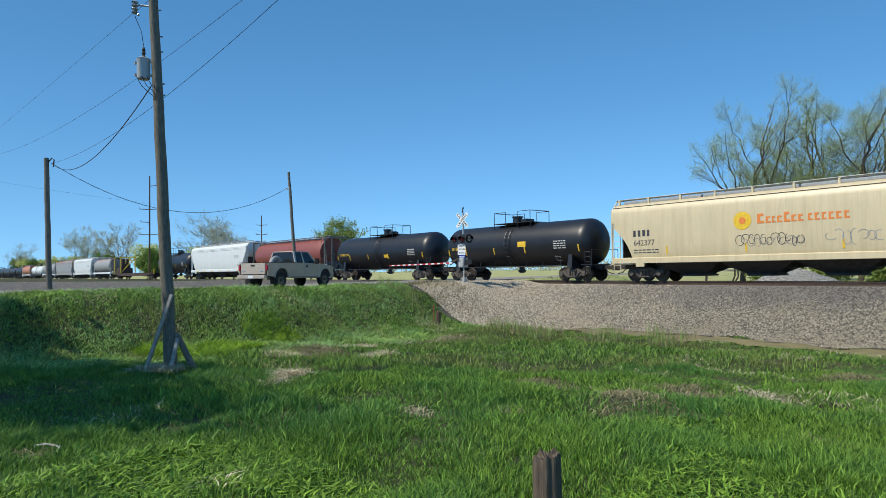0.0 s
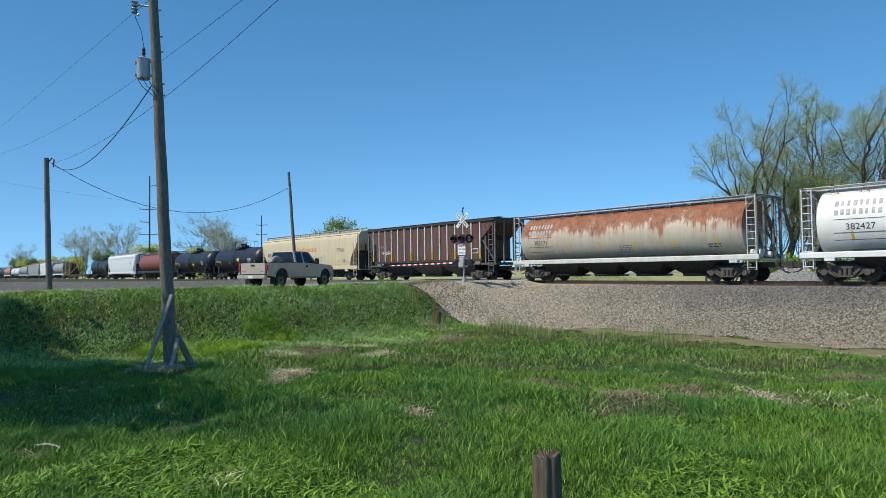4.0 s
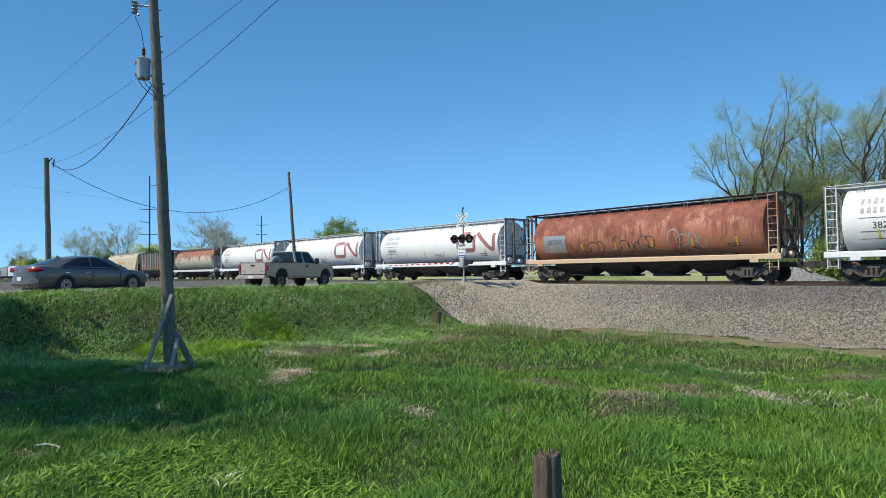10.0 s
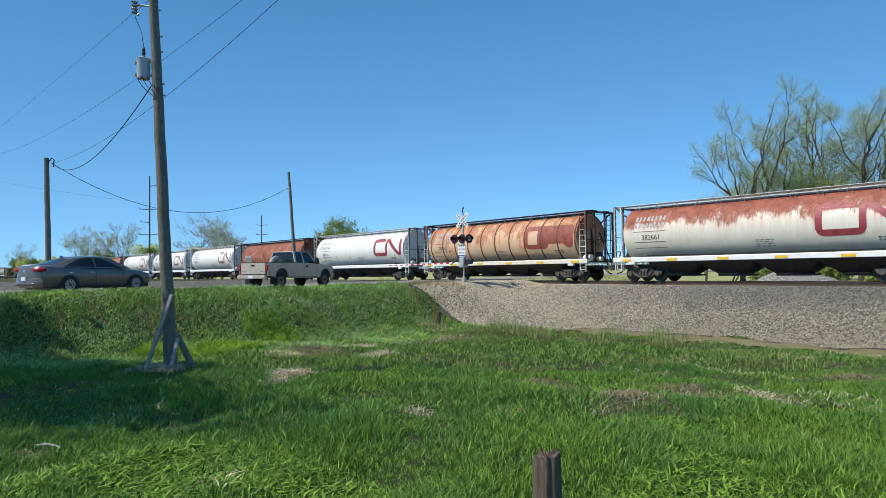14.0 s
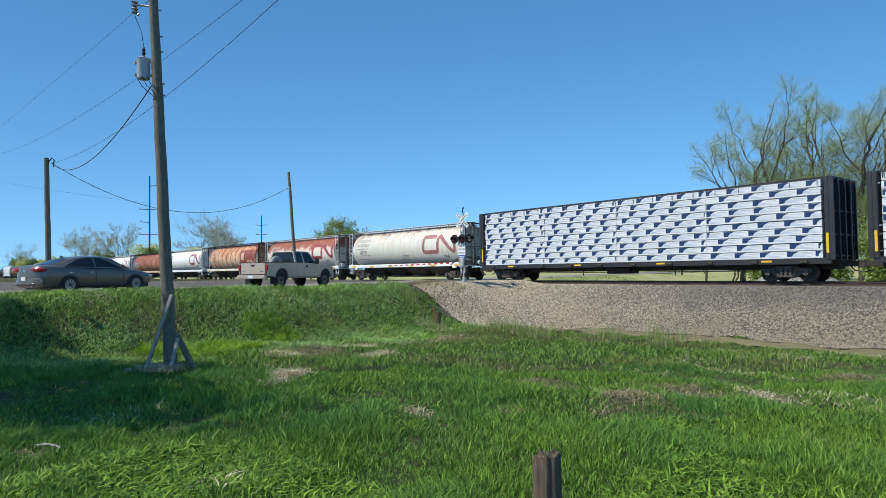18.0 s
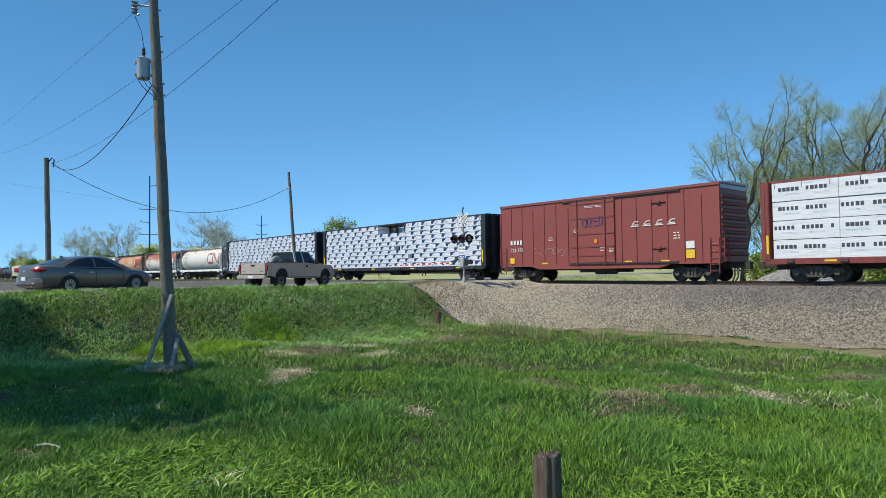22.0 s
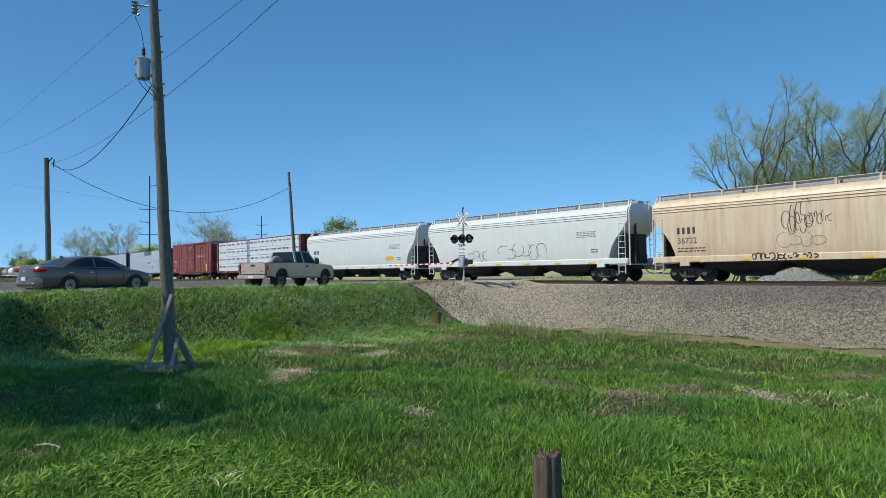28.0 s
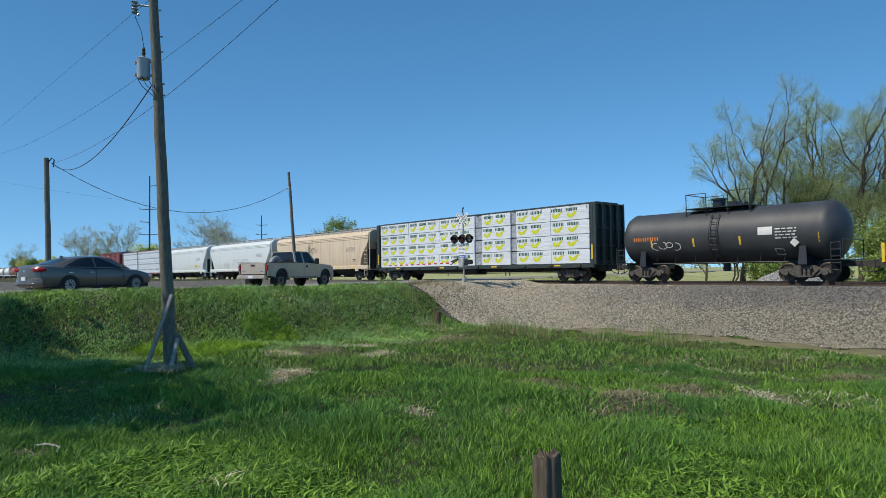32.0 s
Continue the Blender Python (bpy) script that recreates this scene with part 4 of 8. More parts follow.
    # slanted mark bars in place of the road's letters
    for k in range(4):
        x = 2.75 + 0.78 * k
        part("slant_mark", strokes([[(x, 3.30), (x + 0.18, 3.48), (x + 0.42, 3.48)], [(x, 3.30), (x + 0.40, 3.30)], [(x - 0.08, 3.22), (x + 0.46, 3.22)]], 0.05, s, 0.055), M_WHITETXT, e)
    part("inspection_plate", grow([(L - 1.95, L - 1.45, 1.82, 2.22)], s, 0.5, 0.05), M_WHITETXT, e)
    part("yellow_plate", grow([(L - 1.95, L - 1.45, 1.28, 1.75)], s, 0.5, 0.05), M_YELLOW, e)
    part("yellow_plate", grow([(-L + 0.95, -L + 1.35, 1.2, 1.6)], s, 0.5, 0.05), M_YELLOW, e)
    for x in (-4.2, 2.2, 4.6):
        part("reflector", grow([(x, x + 0.5, 1.12, 1.22)], s, 0.5, 0.05), M_YELLOW, e)
    text_block(e, L - 2.7, 2.35, 0.4, 0.45, 3, s, M_WHITETXT)
    text_block(e, -0.6, 4.55, 1.3, 0.16, 2, lambda z: -w - 0.12, M_WHITETXT)
    scribble(e, -0.75, 3.35, 1.5, 0.6, lambda z: -w - 0.13, plain("blue_spray", (0.085, 0.055, 0.14), 0.6), 88, 0.06, 5)
    part("orange_tag", grow([(0.1, 0.32, 2.35, 2.6)], lambda z: -w - 0.13), M_ORANGETXT, e)
    for x, z in ((-1.45, 3.05), (0.55, 1.85), (1.2, 1.75), (-3.6, 2.65)):
        text_block(e, x, z, 0.35, 0.25, 3, lambda z: -w - (0.13 if x > -2 else 0.05), M_WHITETXT)
    for z in (1.85, 4.45):
        part("door_stop", Geo().box(4.35, 4.6, -w - 0.14, -w, z, z + 0.12).box(4.0, 4.9, -w - 0.08, -w, z + 0.03, z + 0.09), M_BOX_END, e)
    scribble(e, -4.9, 1.6, 2.6, 0.7, s, M_GALV, 77, 0.025, 5)
    return e


# ---- lumber on centre-beam flats ----
def centre_beam(x0, x1, steel, label, rows, wrap, printer=None, gaps=(), seed=5, lengths=None, film=(), holes=()):
    """film: which packs are bare grey shrouds; holes: (row, x0, x1) pieces missing from the near face."""
    e, half = freight_car("centre_beam_flatcar", x0, x1, label, inset=3.0)
    L = half - 0.85
    top = 4.92
    deck = 1.13
    for s in (-1, 1):
        part("side_sill", Geo().prism([(s * 1.3, 0.86), (s * 1.52, 0.86), (s * 1.52, 1.14), (s * 1.3, 1.14)], "x", -L, L), steel, e, bevel=0.01)
    part("deck", Geo().box(-L, L, -1.5, 1.5, 1.02, 1.12), steel, e)
    part("centre_sill", Geo().box(-half + 0.9, half - 0.9, -0.35, 0.35, 0.6, 1.02), M_RUNNING, e)
    for s in (-1, 1):
        x = s * (L - 0.12)
        part("bulkhead", Geo().box(x - 0.10, x + 0.10, -1.55, 1.55, 1.05, top), steel, e, bevel=0.02)
        g = Geo()
        for y in (-1.5, -0.8, 0, 0.8, 1.5):
            g.box(min(x + s * 0.1, x + s * 0.3), max(x + s * 0.1, x + s * 0.3), y - 0.05, y + 0.05, 1.05, top)
        for z in (1.2, 2.2, 3.3, top - 0.1):
            g.box(min(x + s * 0.1, x + s * 0.22), max(x + s * 0.1, x + s * 0.22), -1.5, 1.5, z, z + 0.08)
        part("bulkhead_ribs", g, steel, e)
        part("reflector", Geo().box(x - 0.055, x + 0.055, -1.565, -1.55, 1.38, 2.30), M_YELLOW, e)
        ladder(e, s * (half - 0.7), 0.9, 0.7, top, 0.42, steel, "y")
    part("top_beam", Geo().box(-L, L, -1.15, 1.15, top - 0.05, top + 0.07), steel, e, bevel=0.02)
    for k in range(19):
        x = -L + 2 * L * (k + 0.5) / 19
        part("centre_post", Geo().box(x - 0.07, x + 0.07, -0.1, 0.1, 1.1, top - 0.1), steel, e)
    for k in range(10):
        x = -L + 2 * L * (k + 0.5) / 10
        part("winch", Geo().box(x - 0.16, x + 0.16, -1.6, -1.45, 0.92, 1.06).tube([(x - 0.14, -1.56, 0.98), (x + 0.14, -1.56, 0.98)], 0.06, 6), M_RUNNING, e)
    for k in range(4):
        x = -L + 2 * L * (k + 0.5) / 4
        part("reflector", Geo().box(x - 0.26, x + 0.26, -1.53, -1.52, 0.97, 1.06), M_YELLOW, e)
    part("brake_rigging", Geo().tube([(-half + 4.2, -0.9, 0.55), (half - 4.2, -0.9, 0.55)], 0.025, 5).tube([(-3, -0.8, 0.85), (-3, -0.8, 0.35)], 0.04, 5).tube([(3.4, -0.8, 0.85), (3.4, -0.8, 0.35)], 0.04, 5).tube([(3.8, -0.8, 0.85), (3.8, -0.8, 0.35)], 0.04, 5).box(-1.2, 0.4, -0.8, 0.2, 0.45, 0.8), M_RUNNING, e)
    # bundles: rows of packs on both sides of the beam
    r = random.Random(seed)
    hgt = (top - 0.07 - deck) / rows
    packs = lengths or [4, 4, 4]
    span = 2 * (L - 0.36)
    scale = span / sum(packs)
    for row in range(rows):
        z0 = deck + row * hgt
        x = -L + 0.36
        for k, p in enumerate(packs):
            xa, xb = x + 0.004, x + p * scale - 0.004
            x += p * scale
            if (row, k) in gaps:
                continue
            for s in (-1, 1):
                j = r.uniform(-0.025, 0.025)
                if k in film:
                    part("film_shroud", Geo().box(xa - 0.05, xb + 0.05, min(s * 0.2, s * 1.36), max(s * 0.2, s * 1.36), z0 + 0.02, z0 + hgt - 0.03), M_FILM, e, "crumpled grey film over the pack ends", bevel=0.03)
                    continue
                spans = [(xa, xb)]
                for hr, ha, hb in holes:
                    if hr == row and s < 0 and xa < ha < xb:
                        spans = [(xa, ha), (hb, max(xb, hb + 0.1))]
                        # dark block stands in for the shade inside the hole
                        part("hole_shade", Geo().box(ha, hb, -1.0, -0.2, z0 + 0.01, z0 + hgt - 0.02), M_RUNNING, e)
                for xa, xb in spans:
                    b = part("lumber_pack", Geo().box(xa, xb, min(s * 0.2, s * (1.47 + j)), max(s * 0.2, s * (1.47 + j)), z0 + 0.006, z0 + hgt - 0.02), wrap, e, bevel=0.014)
                    b["label"] = "wrapped lumber pack"
                    if s < 0 and printer:
                        printer(b, xa, xb, z0, hgt, -1.47 - j, r)
    g = Geo()
    for k in range(19):
        x = -L + 0.5 + (2 * L - 1.0) * k / 18
        g.tube([(x, -0.45, top - 0.02), (x, -1.50, top - 0.13), (x, -1.515, top - 0.35)], 0.014, 4, False)
    part("tie_down_straps", g, M_RUNNING, e)
    return e


# ---- paints of the cars ----
M_TANK = plain("black_tank_paint", (0.011, 0.012, 0.015), 0.42, 0.0, 0.35, 1.3, 0.05)
M_BOX = car_paint("oxide_red_paint", (0.245, 0.056, 0.045), 0.0, None, dirt=0.35, dirt_colour=(0.21, 0.075, 0.06), rough=0.5)
M_BOX_END = plain("oxide_red_end", (0.20, 0.045, 0.04), 0.6, 0.0, 0.3, 3)
P_WHITE = car_paint("white_hopper_paint", (0.80, 0.795, 0.75), 0.18, (2.4, 6.5), dirt=0.15, dirt_colour=(0.36, 0.31, 0.24))
P_WHITE2 = car_paint("clean_white_hopper_paint", (0.66, 0.685, 0.66), 0.0, None, dirt=0.16, dirt_colour=(0.4, 0.38, 0.34))
P_CREAM = car_paint("cream_hopper_paint", (0.62, 0.52, 0.33), 0.0, None, dirt=0.30, dirt_colour=(0.33, 0.25, 0.14))
P_TAN = car_paint("tan_hopper_paint", (0.68, 0.545, 0.385), 0.0, None, dirt=0.45, dirt_colour=(0.38, 0.21, 0.08))
P_RUSTW = car_paint("rust_streaked_white_paint", (0.51, 0.47, 0.375), 0.40, (2.2, 4.1), (0.26, 0.10, 0.05), 0.35)
P_RUSTRED = car_paint("faded_red_paint_body", (0.42, 0.165, 0.09), 0.56, (1.2, 7.0), (0.22, 0.068, 0.042), 0.40, (0.55, 0.34, 0.23))
P_PATCH = car_paint("patched_tan_paint", (0.60, 0.46, 0.31), 0.50, (1.4, 6.5), (0.42, 0.17, 0.085), 0.4, (0.55, 0.28, 0.14))
P_TOPRUST = car_paint("top_rusted_white_paint", (0.72, 0.69, 0.60), 0.36, (2.5, 3.9), (0.29, 0.09, 0.055), 0.28, (0.58, 0.42, 0.22))
P_DULL = car_paint("dull_cream_white_paint", (0.70, 0.68, 0.60), 0.25, (2.4, 5.5), dirt=0.35, dirt_colour=(0.42, 0.34, 0.22))
P_BROWN = car_paint("brown_hopper_paint", (0.085, 0.037, 0.027), 0.46, None, (0.12, 0.034, 0.02), 0.5, (0.16, 0.11, 0.075), 0.75)
P_GREY = car_paint("grey_hopper_paint", (0.30, 0.30, 0.29), 0.2, (2.4, 5), dirt=0.3)
P_ORANGE = car_paint("orange_rust_paint", (0.50, 0.19, 0.08), 0.3, None, dirt=0.3)
M_GREENSTEEL = plain("dark_green_steel", (0.035, 0.045, 0.04), 0.5, 0.0, 0.3, 2)
M_BLACKSTEEL = plain("black_steel", (0.025, 0.025, 0.03), 0.5, 0.0, 0.3, 2)
M_REDSTEEL = plain("red_steel", (0.20, 0.04, 0.035), 0.55, 0.0, 0.3, 2)
def wrap_material():
    """Printed plastic wrap pulled tight, with folds and dusty patches."""
    m, n, l, b = material("white_wrap", 0.38, 0.0)
    fold = noise_node(n, l, 1.0, 5, (0.9, 1, 7.0))
    pull = noise_node(n, l, 1.0, 4, (6.0, 1, 1.6))
    dust = noise_node(n, l, 0.5, 6)
    col = ramp(n, l, fold, [(0.26, (0.46, 0.49, 0.53)), (0.40, (0.62, 0.64, 0.665)), (0.75, (0.69, 0.705, 0.72))])
    col = mix(n, l, ramp(n, l, dust, [(0.45, 0), (0.75, 0.4)]), col, (0.62, 0.60, 0.56))
    l.new(col, b.inputs["Base Color"])
    bump(n, l, b, calc(n, l, "ADD", fold, calc(n, l, "MULTIPLY", pull, 0.6)), 0.6, 0.05)
    return m


M_WRAP = wrap_material()
M_FILM = plain("crumpled_grey_film", (0.36, 0.37, 0.39), 0.35, 0.0, 0.5, 5, 0.8)
M_BLUE = plain("blue_print", (0.014, 0.040, 0.12), 0.4, 0.0, 0.15, 6)
M_PALEBLUE = plain("pale_blue_print", (0.50, 0.57, 0.68), 0.4, 0.0, 0.1, 6)
M_LIME = plain("lime_print", (0.62, 0.62, 0.03), 0.4, 0.0, 0.12, 6)
M_REDFADE = plain("sun_faded_red_paint", (0.36, 0.15, 0.14), 0.6, 0.0, 0.45, 4)
M_REDPATCH = plain("sunburnt_red_paint", (0.30, 0.075, 0.05), 0.6, 0.0, 0.35, 3)
M_REDGROUND = plain("rust_red_ground", (0.27, 0.075, 0.05), 0.7, 0.0, 0.4, 3)
M_RUSTSEAM = plain("rusty_seam", (0.13, 0.06, 0.04), 0.8, 0.0, 0.4, 4)
M_GREENTXT = plain("dark_green_print", (0.012, 0.085, 0.045), 0.45, 0.0, 0.2, 9)
M_PRINT = plain("dark_print", (0.06, 0.065, 0.08), 0.5, 0.0, 0.3, 20)


def print_blue(pack, xa, xb, z, h, y, r):
    """Blue block with a slanting edge and a pale sail beside it, again and again along the wrap."""
    x = xa - r.uniform(0, 1.2)
    yy = y - 0.006
    while x < xb - 0.1:
        a, b, c = max(xa + 0.03, x), min(xb - 0.03, x + 0.56), min(xb - 0.03, x + 1.12)
        z0, z1 = z + h * 0.24, z + h * 0.92
        if b > a + 0.05:
            m = a + (b - a) * 0.42
            part("blue_print", Geo().add([(a, yy, z0), (m, yy, z0 + 0.01), (a + (b - a) * 0.55, yy, z + h * 0.60), (b, yy, z1), (a, yy, z1)], [(0, 1, 2, 3, 4)]), M_BLUE, pack)
            if c > b + 0.1:
                part("pale_print", Geo().add([(m + 0.04, yy, z0 + 0.02), (b, yy, z0 + 0.01), (c, yy, z0), (b + (c - b) * 0.4, yy, z + h * 0.42), (a + (b - a) * 0.86, yy, z + h * 0.58), (a + (b - a) * 0.64, yy, z + h * 0.56)], [(0, 1, 4, 5), (1, 2, 3, 4)]), M_PALEBLUE, pack)
        if c > b + 0.3:
            text_block(pack, b + 0.12, z + h * 0.66, 0.45, h * 0.16, 2, lambda q: y, M_PALEBLUE)
        x += 1.28


def print_bars(pack, xa, xb, z, h, y, r):
    """Dark word bars along the wrap."""
    x = xa + r.uniform(0.05, 0.3)
    while x + 0.3 < xb:
        teeth = min(5, int((xb - x) / 0.19))
        part("word_bar", comb(x, z + h * 0.52, teeth, 0.175, 0.02, h * 0.20, lambda q: y, 0.006), M_PRINT, pack)
        text_block(pack, x + 0.3, z + h * 0.30, 0.7, h * 0.10, 2, lambda q: y, M_PALEBLUE)
        x += 1.26


def print_lime(pack, xa, xb, z, h, y, r):
    """A lime swoosh under a short dark word bar, again and again."""
    x = xa + r.uniform(0.05, 0.25)
    yy = y - 0.006
    while x < xb - 0.9:
        sw = [(0.05, 0.36), (0.22, 0.20), (0.45, 0.17), (0.66, 0.28), (0.80, 0.50), (0.98, 0.58), (0.72, 0.62), (0.55, 0.50), (0.36, 0.42), (0.22, 0.45), (0.30, 0.58), (0.10, 0.50)]
        part("lime_swoosh", Geo().add([(x + a, yy, z + h * b) for a, b in sw], [(0, 1, 2, 3, 8), (3, 4, 7, 8), (4, 5, 6, 7), (0, 8, 9, 11), (9, 10, 11)]), M_LIME, pack)
        part("word_bar", comb(x + 0.02, z + h * 0.64, 7, 0.105, 0.03, h * 0.22, lambda q: y, 0.006), M_GREENTXT, pack)
        x += 1.22


# ---- the train, from its far front to the last car in view ----
for a, b in ((-543.8, -526.8), (-526.8, -507.3), (-507.3, -488.0), (-488.0, -472.3), (-472.3, -456.6)):
    tank_car(a, b, "black tank car far down the line", r=1.5)
cylinder_hopper(-456.6, -437.4, P_ORANGE, "orange rusted grain hopper far down the line")
tank_car(-437.4, -416.3, "white tank car far down the line", paint=P_WHITE2, number_mat=M_DARKTXT, r=1.45)
cylinder_hopper(-416.3, -394.8, P_GREY, "grey cylindrical grain hopper")
covered_hopper(-394.8, -371.7, P_GREY, "pale grey covered hopper car")
covered_hopper(-371.7, -351.3, P_WHITE2, "pale white covered hopper car")
cylinder_hopper(-351.3, -334.8, P_GREY, "grey cylindrical hopper with rusty ends")
tank_car(-306.4, -289.6, "black tank car with white stencils")
covered_hopper(-289.6, -268.6, P_WHITE2, "clean white covered hopper car")
cylinder_hopper(-268.6, -249.5, car_paint("oxide_brown_hopper", (0.22, 0.055, 0.04), 0.3, None, dirt=0.3, dirt_colour=(0.3, 0.13, 0.09)), "dark red cylindrical grain hopper", sill=M_RUNNING)
e, s, b = tank_car(-249.5, -232.9, "black tank car with a yellow placard")
part("placard", grow([(1.1, 1.75, 2.0, 2.28)], s), M_YELLOW, e, "yellow placard")
e, s, b = tank_car(-232.9, -217.0, "glossy black tank car with a yellow placard")
part("placard", grow([(1.0, 1.75, 2.35, 2.72)], s), M_YELLOW, e, "yellow placard")
e, s, L = covered_hopper(-217.0, -194.95, P_CREAM, "cream covered hopper car with orange sun mark", "642377", lines=1, outlets=4, cut=3.25)
disc = Geo().add([(-2.3, s(3.12) - 0.012, 3.12)] + [(-2.3 + 0.46 * math.cos(k * math.pi / 12), s(3.12 + 0.46 * math.sin(k * math.pi / 12)) - 0.012, 3.12 + 0.46 * math.sin(k * math.pi / 12)) for k in range(24)], [(0, k + 1, (k + 1) % 24 + 1) for k in range(24)])
part("sun_disc", disc, M_YELLOW, e)
core = Geo().add([(-2.3, s(3.12) - 0.02, 3.12)] + [(-2.3 + 0.18 * math.cos(k * math.pi / 12), s(3.12 + 0.18 * math.sin(k * math.pi / 12)) - 0.02, 3.12 + 0.18 * math.sin(k * math.pi / 12)) for k in range(24)], [(0, k + 1, (k + 1) % 24 + 1) for k in range(24)])
part("sun_core", core, M_ORANGETXT, e)
for k, (x, w, tall) in enumerate(((-1.55, 0.34, 0.48), (-1.14, 0.24, 0.32), (-0.84, 0.16, 0.32), (-0.60, 0.24, 0.32), (-0.28, 0.28, 0.48), (0.06, 0.24, 0.32), (0.37, 0.24, 0.32), (0.80, 0.20, 0.34), (1.09, 0.22, 0.34), (1.40, 0.20, 0.34), (1.69, 0.22, 0.34), (2.00, 0.24, 0.34), (2.33, 0.22, 0.34))):
    part("word_bar", grow([(x, x + w * 0.42, 2.93, 2.93 + tall), (x + w * 0.42, x + w, 2.93, 2.93 + tall * 0.22), (x + w * 0.42, x + w * 0.9, 2.93 + tall * 0.74, 2.93 + tall)], s, 0.12, 0.012), M_ORANGETXT, e)
scribble(e, -2.6, 1.78, 3.2, 0.62, s, M_DARKTXT, 5, 0.03, 11)
scribble(e, -2.4, 1.74, 2.9, 0.55, s, M_GREYTXT, 6, 0.022, 9)
scribble(e, 1.6, 1.78, 2.6, 0.75, s, M_GALV, 9, 0.03, 8)
ribbed_hopper(-194.95, -176.85, P_BROWN, "brown open-sided covered hopper with pale rusty posts", "384 894", M_CREAMW, M_WHITETXT)
cylinder_hopper(-176.85, -158.1, P_RUSTW, "pale cylindrical grain hopper streaked with rust", number="382171", sill=M_CREAMW)
cylinder_hopper(-158.1, -139.75, P_WHITE, "white cylindrical grain hopper with a faded red mark", roof=M_CREAMW, logo=M_REDFADE, number="382427")
cylinder_hopper(-139.75, -121.3, P_WHITE, "white cylindrical grain hopper with a faded red mark", roof=M_CREAMW, logo=M_REDFADE, number="382653")
cylinder_hopper(-121.3, -103.15, P_WHITE, "white cylindrical grain hopper with a faded red mark", roof=M_CREAMW, logo=M_REDFADE, number="382688", worn=True)
e = cylinder_hopper(-103.15, -84.55, P_RUSTRED, "faded orange red cylindrical grain hopper", number="303305", sill=P_PATCH, panel=M_GALV, ends=M_RUSTSTEEL, roof=M_RUSTSTEEL)
scribble(e, -3.6, 1.75, 1.6, 0.7, barrel, M_DARKTXT, 51, 0.05, 3)
scribble(e, -1.2, 1.7, 2.6, 0.9, barrel, M_DARKTXT, 52, 0.045, 6)
scribble(e, 2.4, 1.7, 2.2, 1.2, barrel, M_GALV, 53, 0.06, 4)
cylinder_hopper(-84.55, -66.3, P_WHITE, "white cylindrical grain hopper with a red mark", roof=M_CREAMW, logo=M_REDTXT, number="382441")
cylinder_hopper(-66.3, -47.95, P_PATCH, "tan and rust patched cylindrical grain hopper", logo=M_REDPATCH, number="382401", ribs=M_RUSTSEAM, sill=P_TOPRUST, ends=M_RUSTSTEEL, roof=M_RUSTSTEEL, fill=M_REDGROUND, sill_marks=True)
cylinder_hopper(-47.95, -29.6, P_TOPRUST, "cream grain hopper with heavy rust along its top", roof=M_CREAMW, logo=M_REDTXT, number="382661", sill_marks=True)
cylinder_hopper(-29.6, -11.2, P_DULL, "dull cream white cylindrical grain hopper", roof=M_CREAMW, logo=M_REDFADE, number="382753", sill_marks=True)
centre_beam(-11.2, 13.77, M_BLACKSTEEL, "black centre beam flatcar loaded with white and blue lumber packs", 10, M_WRAP, print_blue, lengths=[5, 5, 5, 5])
centre_beam(13.77, 38.65, M_BLACKSTEEL, "black centre beam flatcar with white and blue lumber packs, partly unloaded", 10, M_WRAP, print_blue, gaps=((9, 1), (8, 1)), lengths=[9.1, 4.0, 9.35], holes=((4, 0.32, 1.17), (2, 2.3, 3.05)), seed=8)
boxcar(38.8, 56.4, "oxide red boxcar with a plug door")
centre_beam(57.05, 82.0, M_REDSTEEL, "dark red centre beam flatcar loaded with white lumber packs", 4, M_WRAP, print_bars, lengths=[2.95, 2.95, 3.2, 0.75, 3.05, 3.18, 3.2, 3.2], film=(3,), seed=9)
e, s, L = covered_hopper(81.95, 102.2, P_WHITE2, "clean white covered hopper car", "7876")
part("orange_plate", grow([(5.0, 6.1, 1.75, 2.1)], s), M_YELLOW, e)
e, s, L = covered_hopper(102.2, 122.5, P_WHITE2, "white covered hopper car with sprayed outlines", "")
scribble(e, -4.5, 1.5, 2.2, 0.8, s, M_DARKTXT, 21, 0.03, 4)
scribble(e, -1.2, 1.45, 4.2, 1.1, s, M_DARKTXT, 22, 0.035, 6)
e, s, L = covered_hopper(122.5, 142.7, P_TAN, "tan covered hopper car with sprayed outlines", "36722")
scribble(e, -2.2, 2.5, 1.2, 1.5, s, M_DARKTXT, 31, 0.035, 4)
scribble(e, -1.9, 2.3, 1.0, 1.0, s, M_DARKTXT, 36, 0.035, 4)
scribble(e, -1.1, 2.75, 1.1, 0.55, s, M_DARKTXT, 32, 0.03, 7)
scribble(e, -2.4, 1.6, 2.0, 0.8, s, M_GREYTXT, 37, 0.022, 4)
scribble(e, -3.7, 1.10, 3.0, 0.34, lambda z: -1.625, M_RUSTSTEEL, 33, 0.06, 14)
centre_beam(142.55, 167.65, M_GREENSTEEL, "dark green centre beam flatcar loaded with white and lime lumber packs", 4, M_WRAP, print_lime, lengths=[4.06, 4.06, 4.06, 0.78, 2.9, 0.55, 3.1, 3.1], film=(3, 5), seed=14)
e, s, b = tank_car(167.55, 181.3, "worn grey black tank car with orange stencils", paint=plain("worn_tank_grey", (0.045, 0.046, 0.05), 0.55, 0.0, 0.35, 1.2, 0.05), number_mat=M_ORANGETXT, r=1.46)
scribble(e, -3.6, 1.75, 1.6, 0.5, s, M_WHITETXT, 41, 0.04, 4)
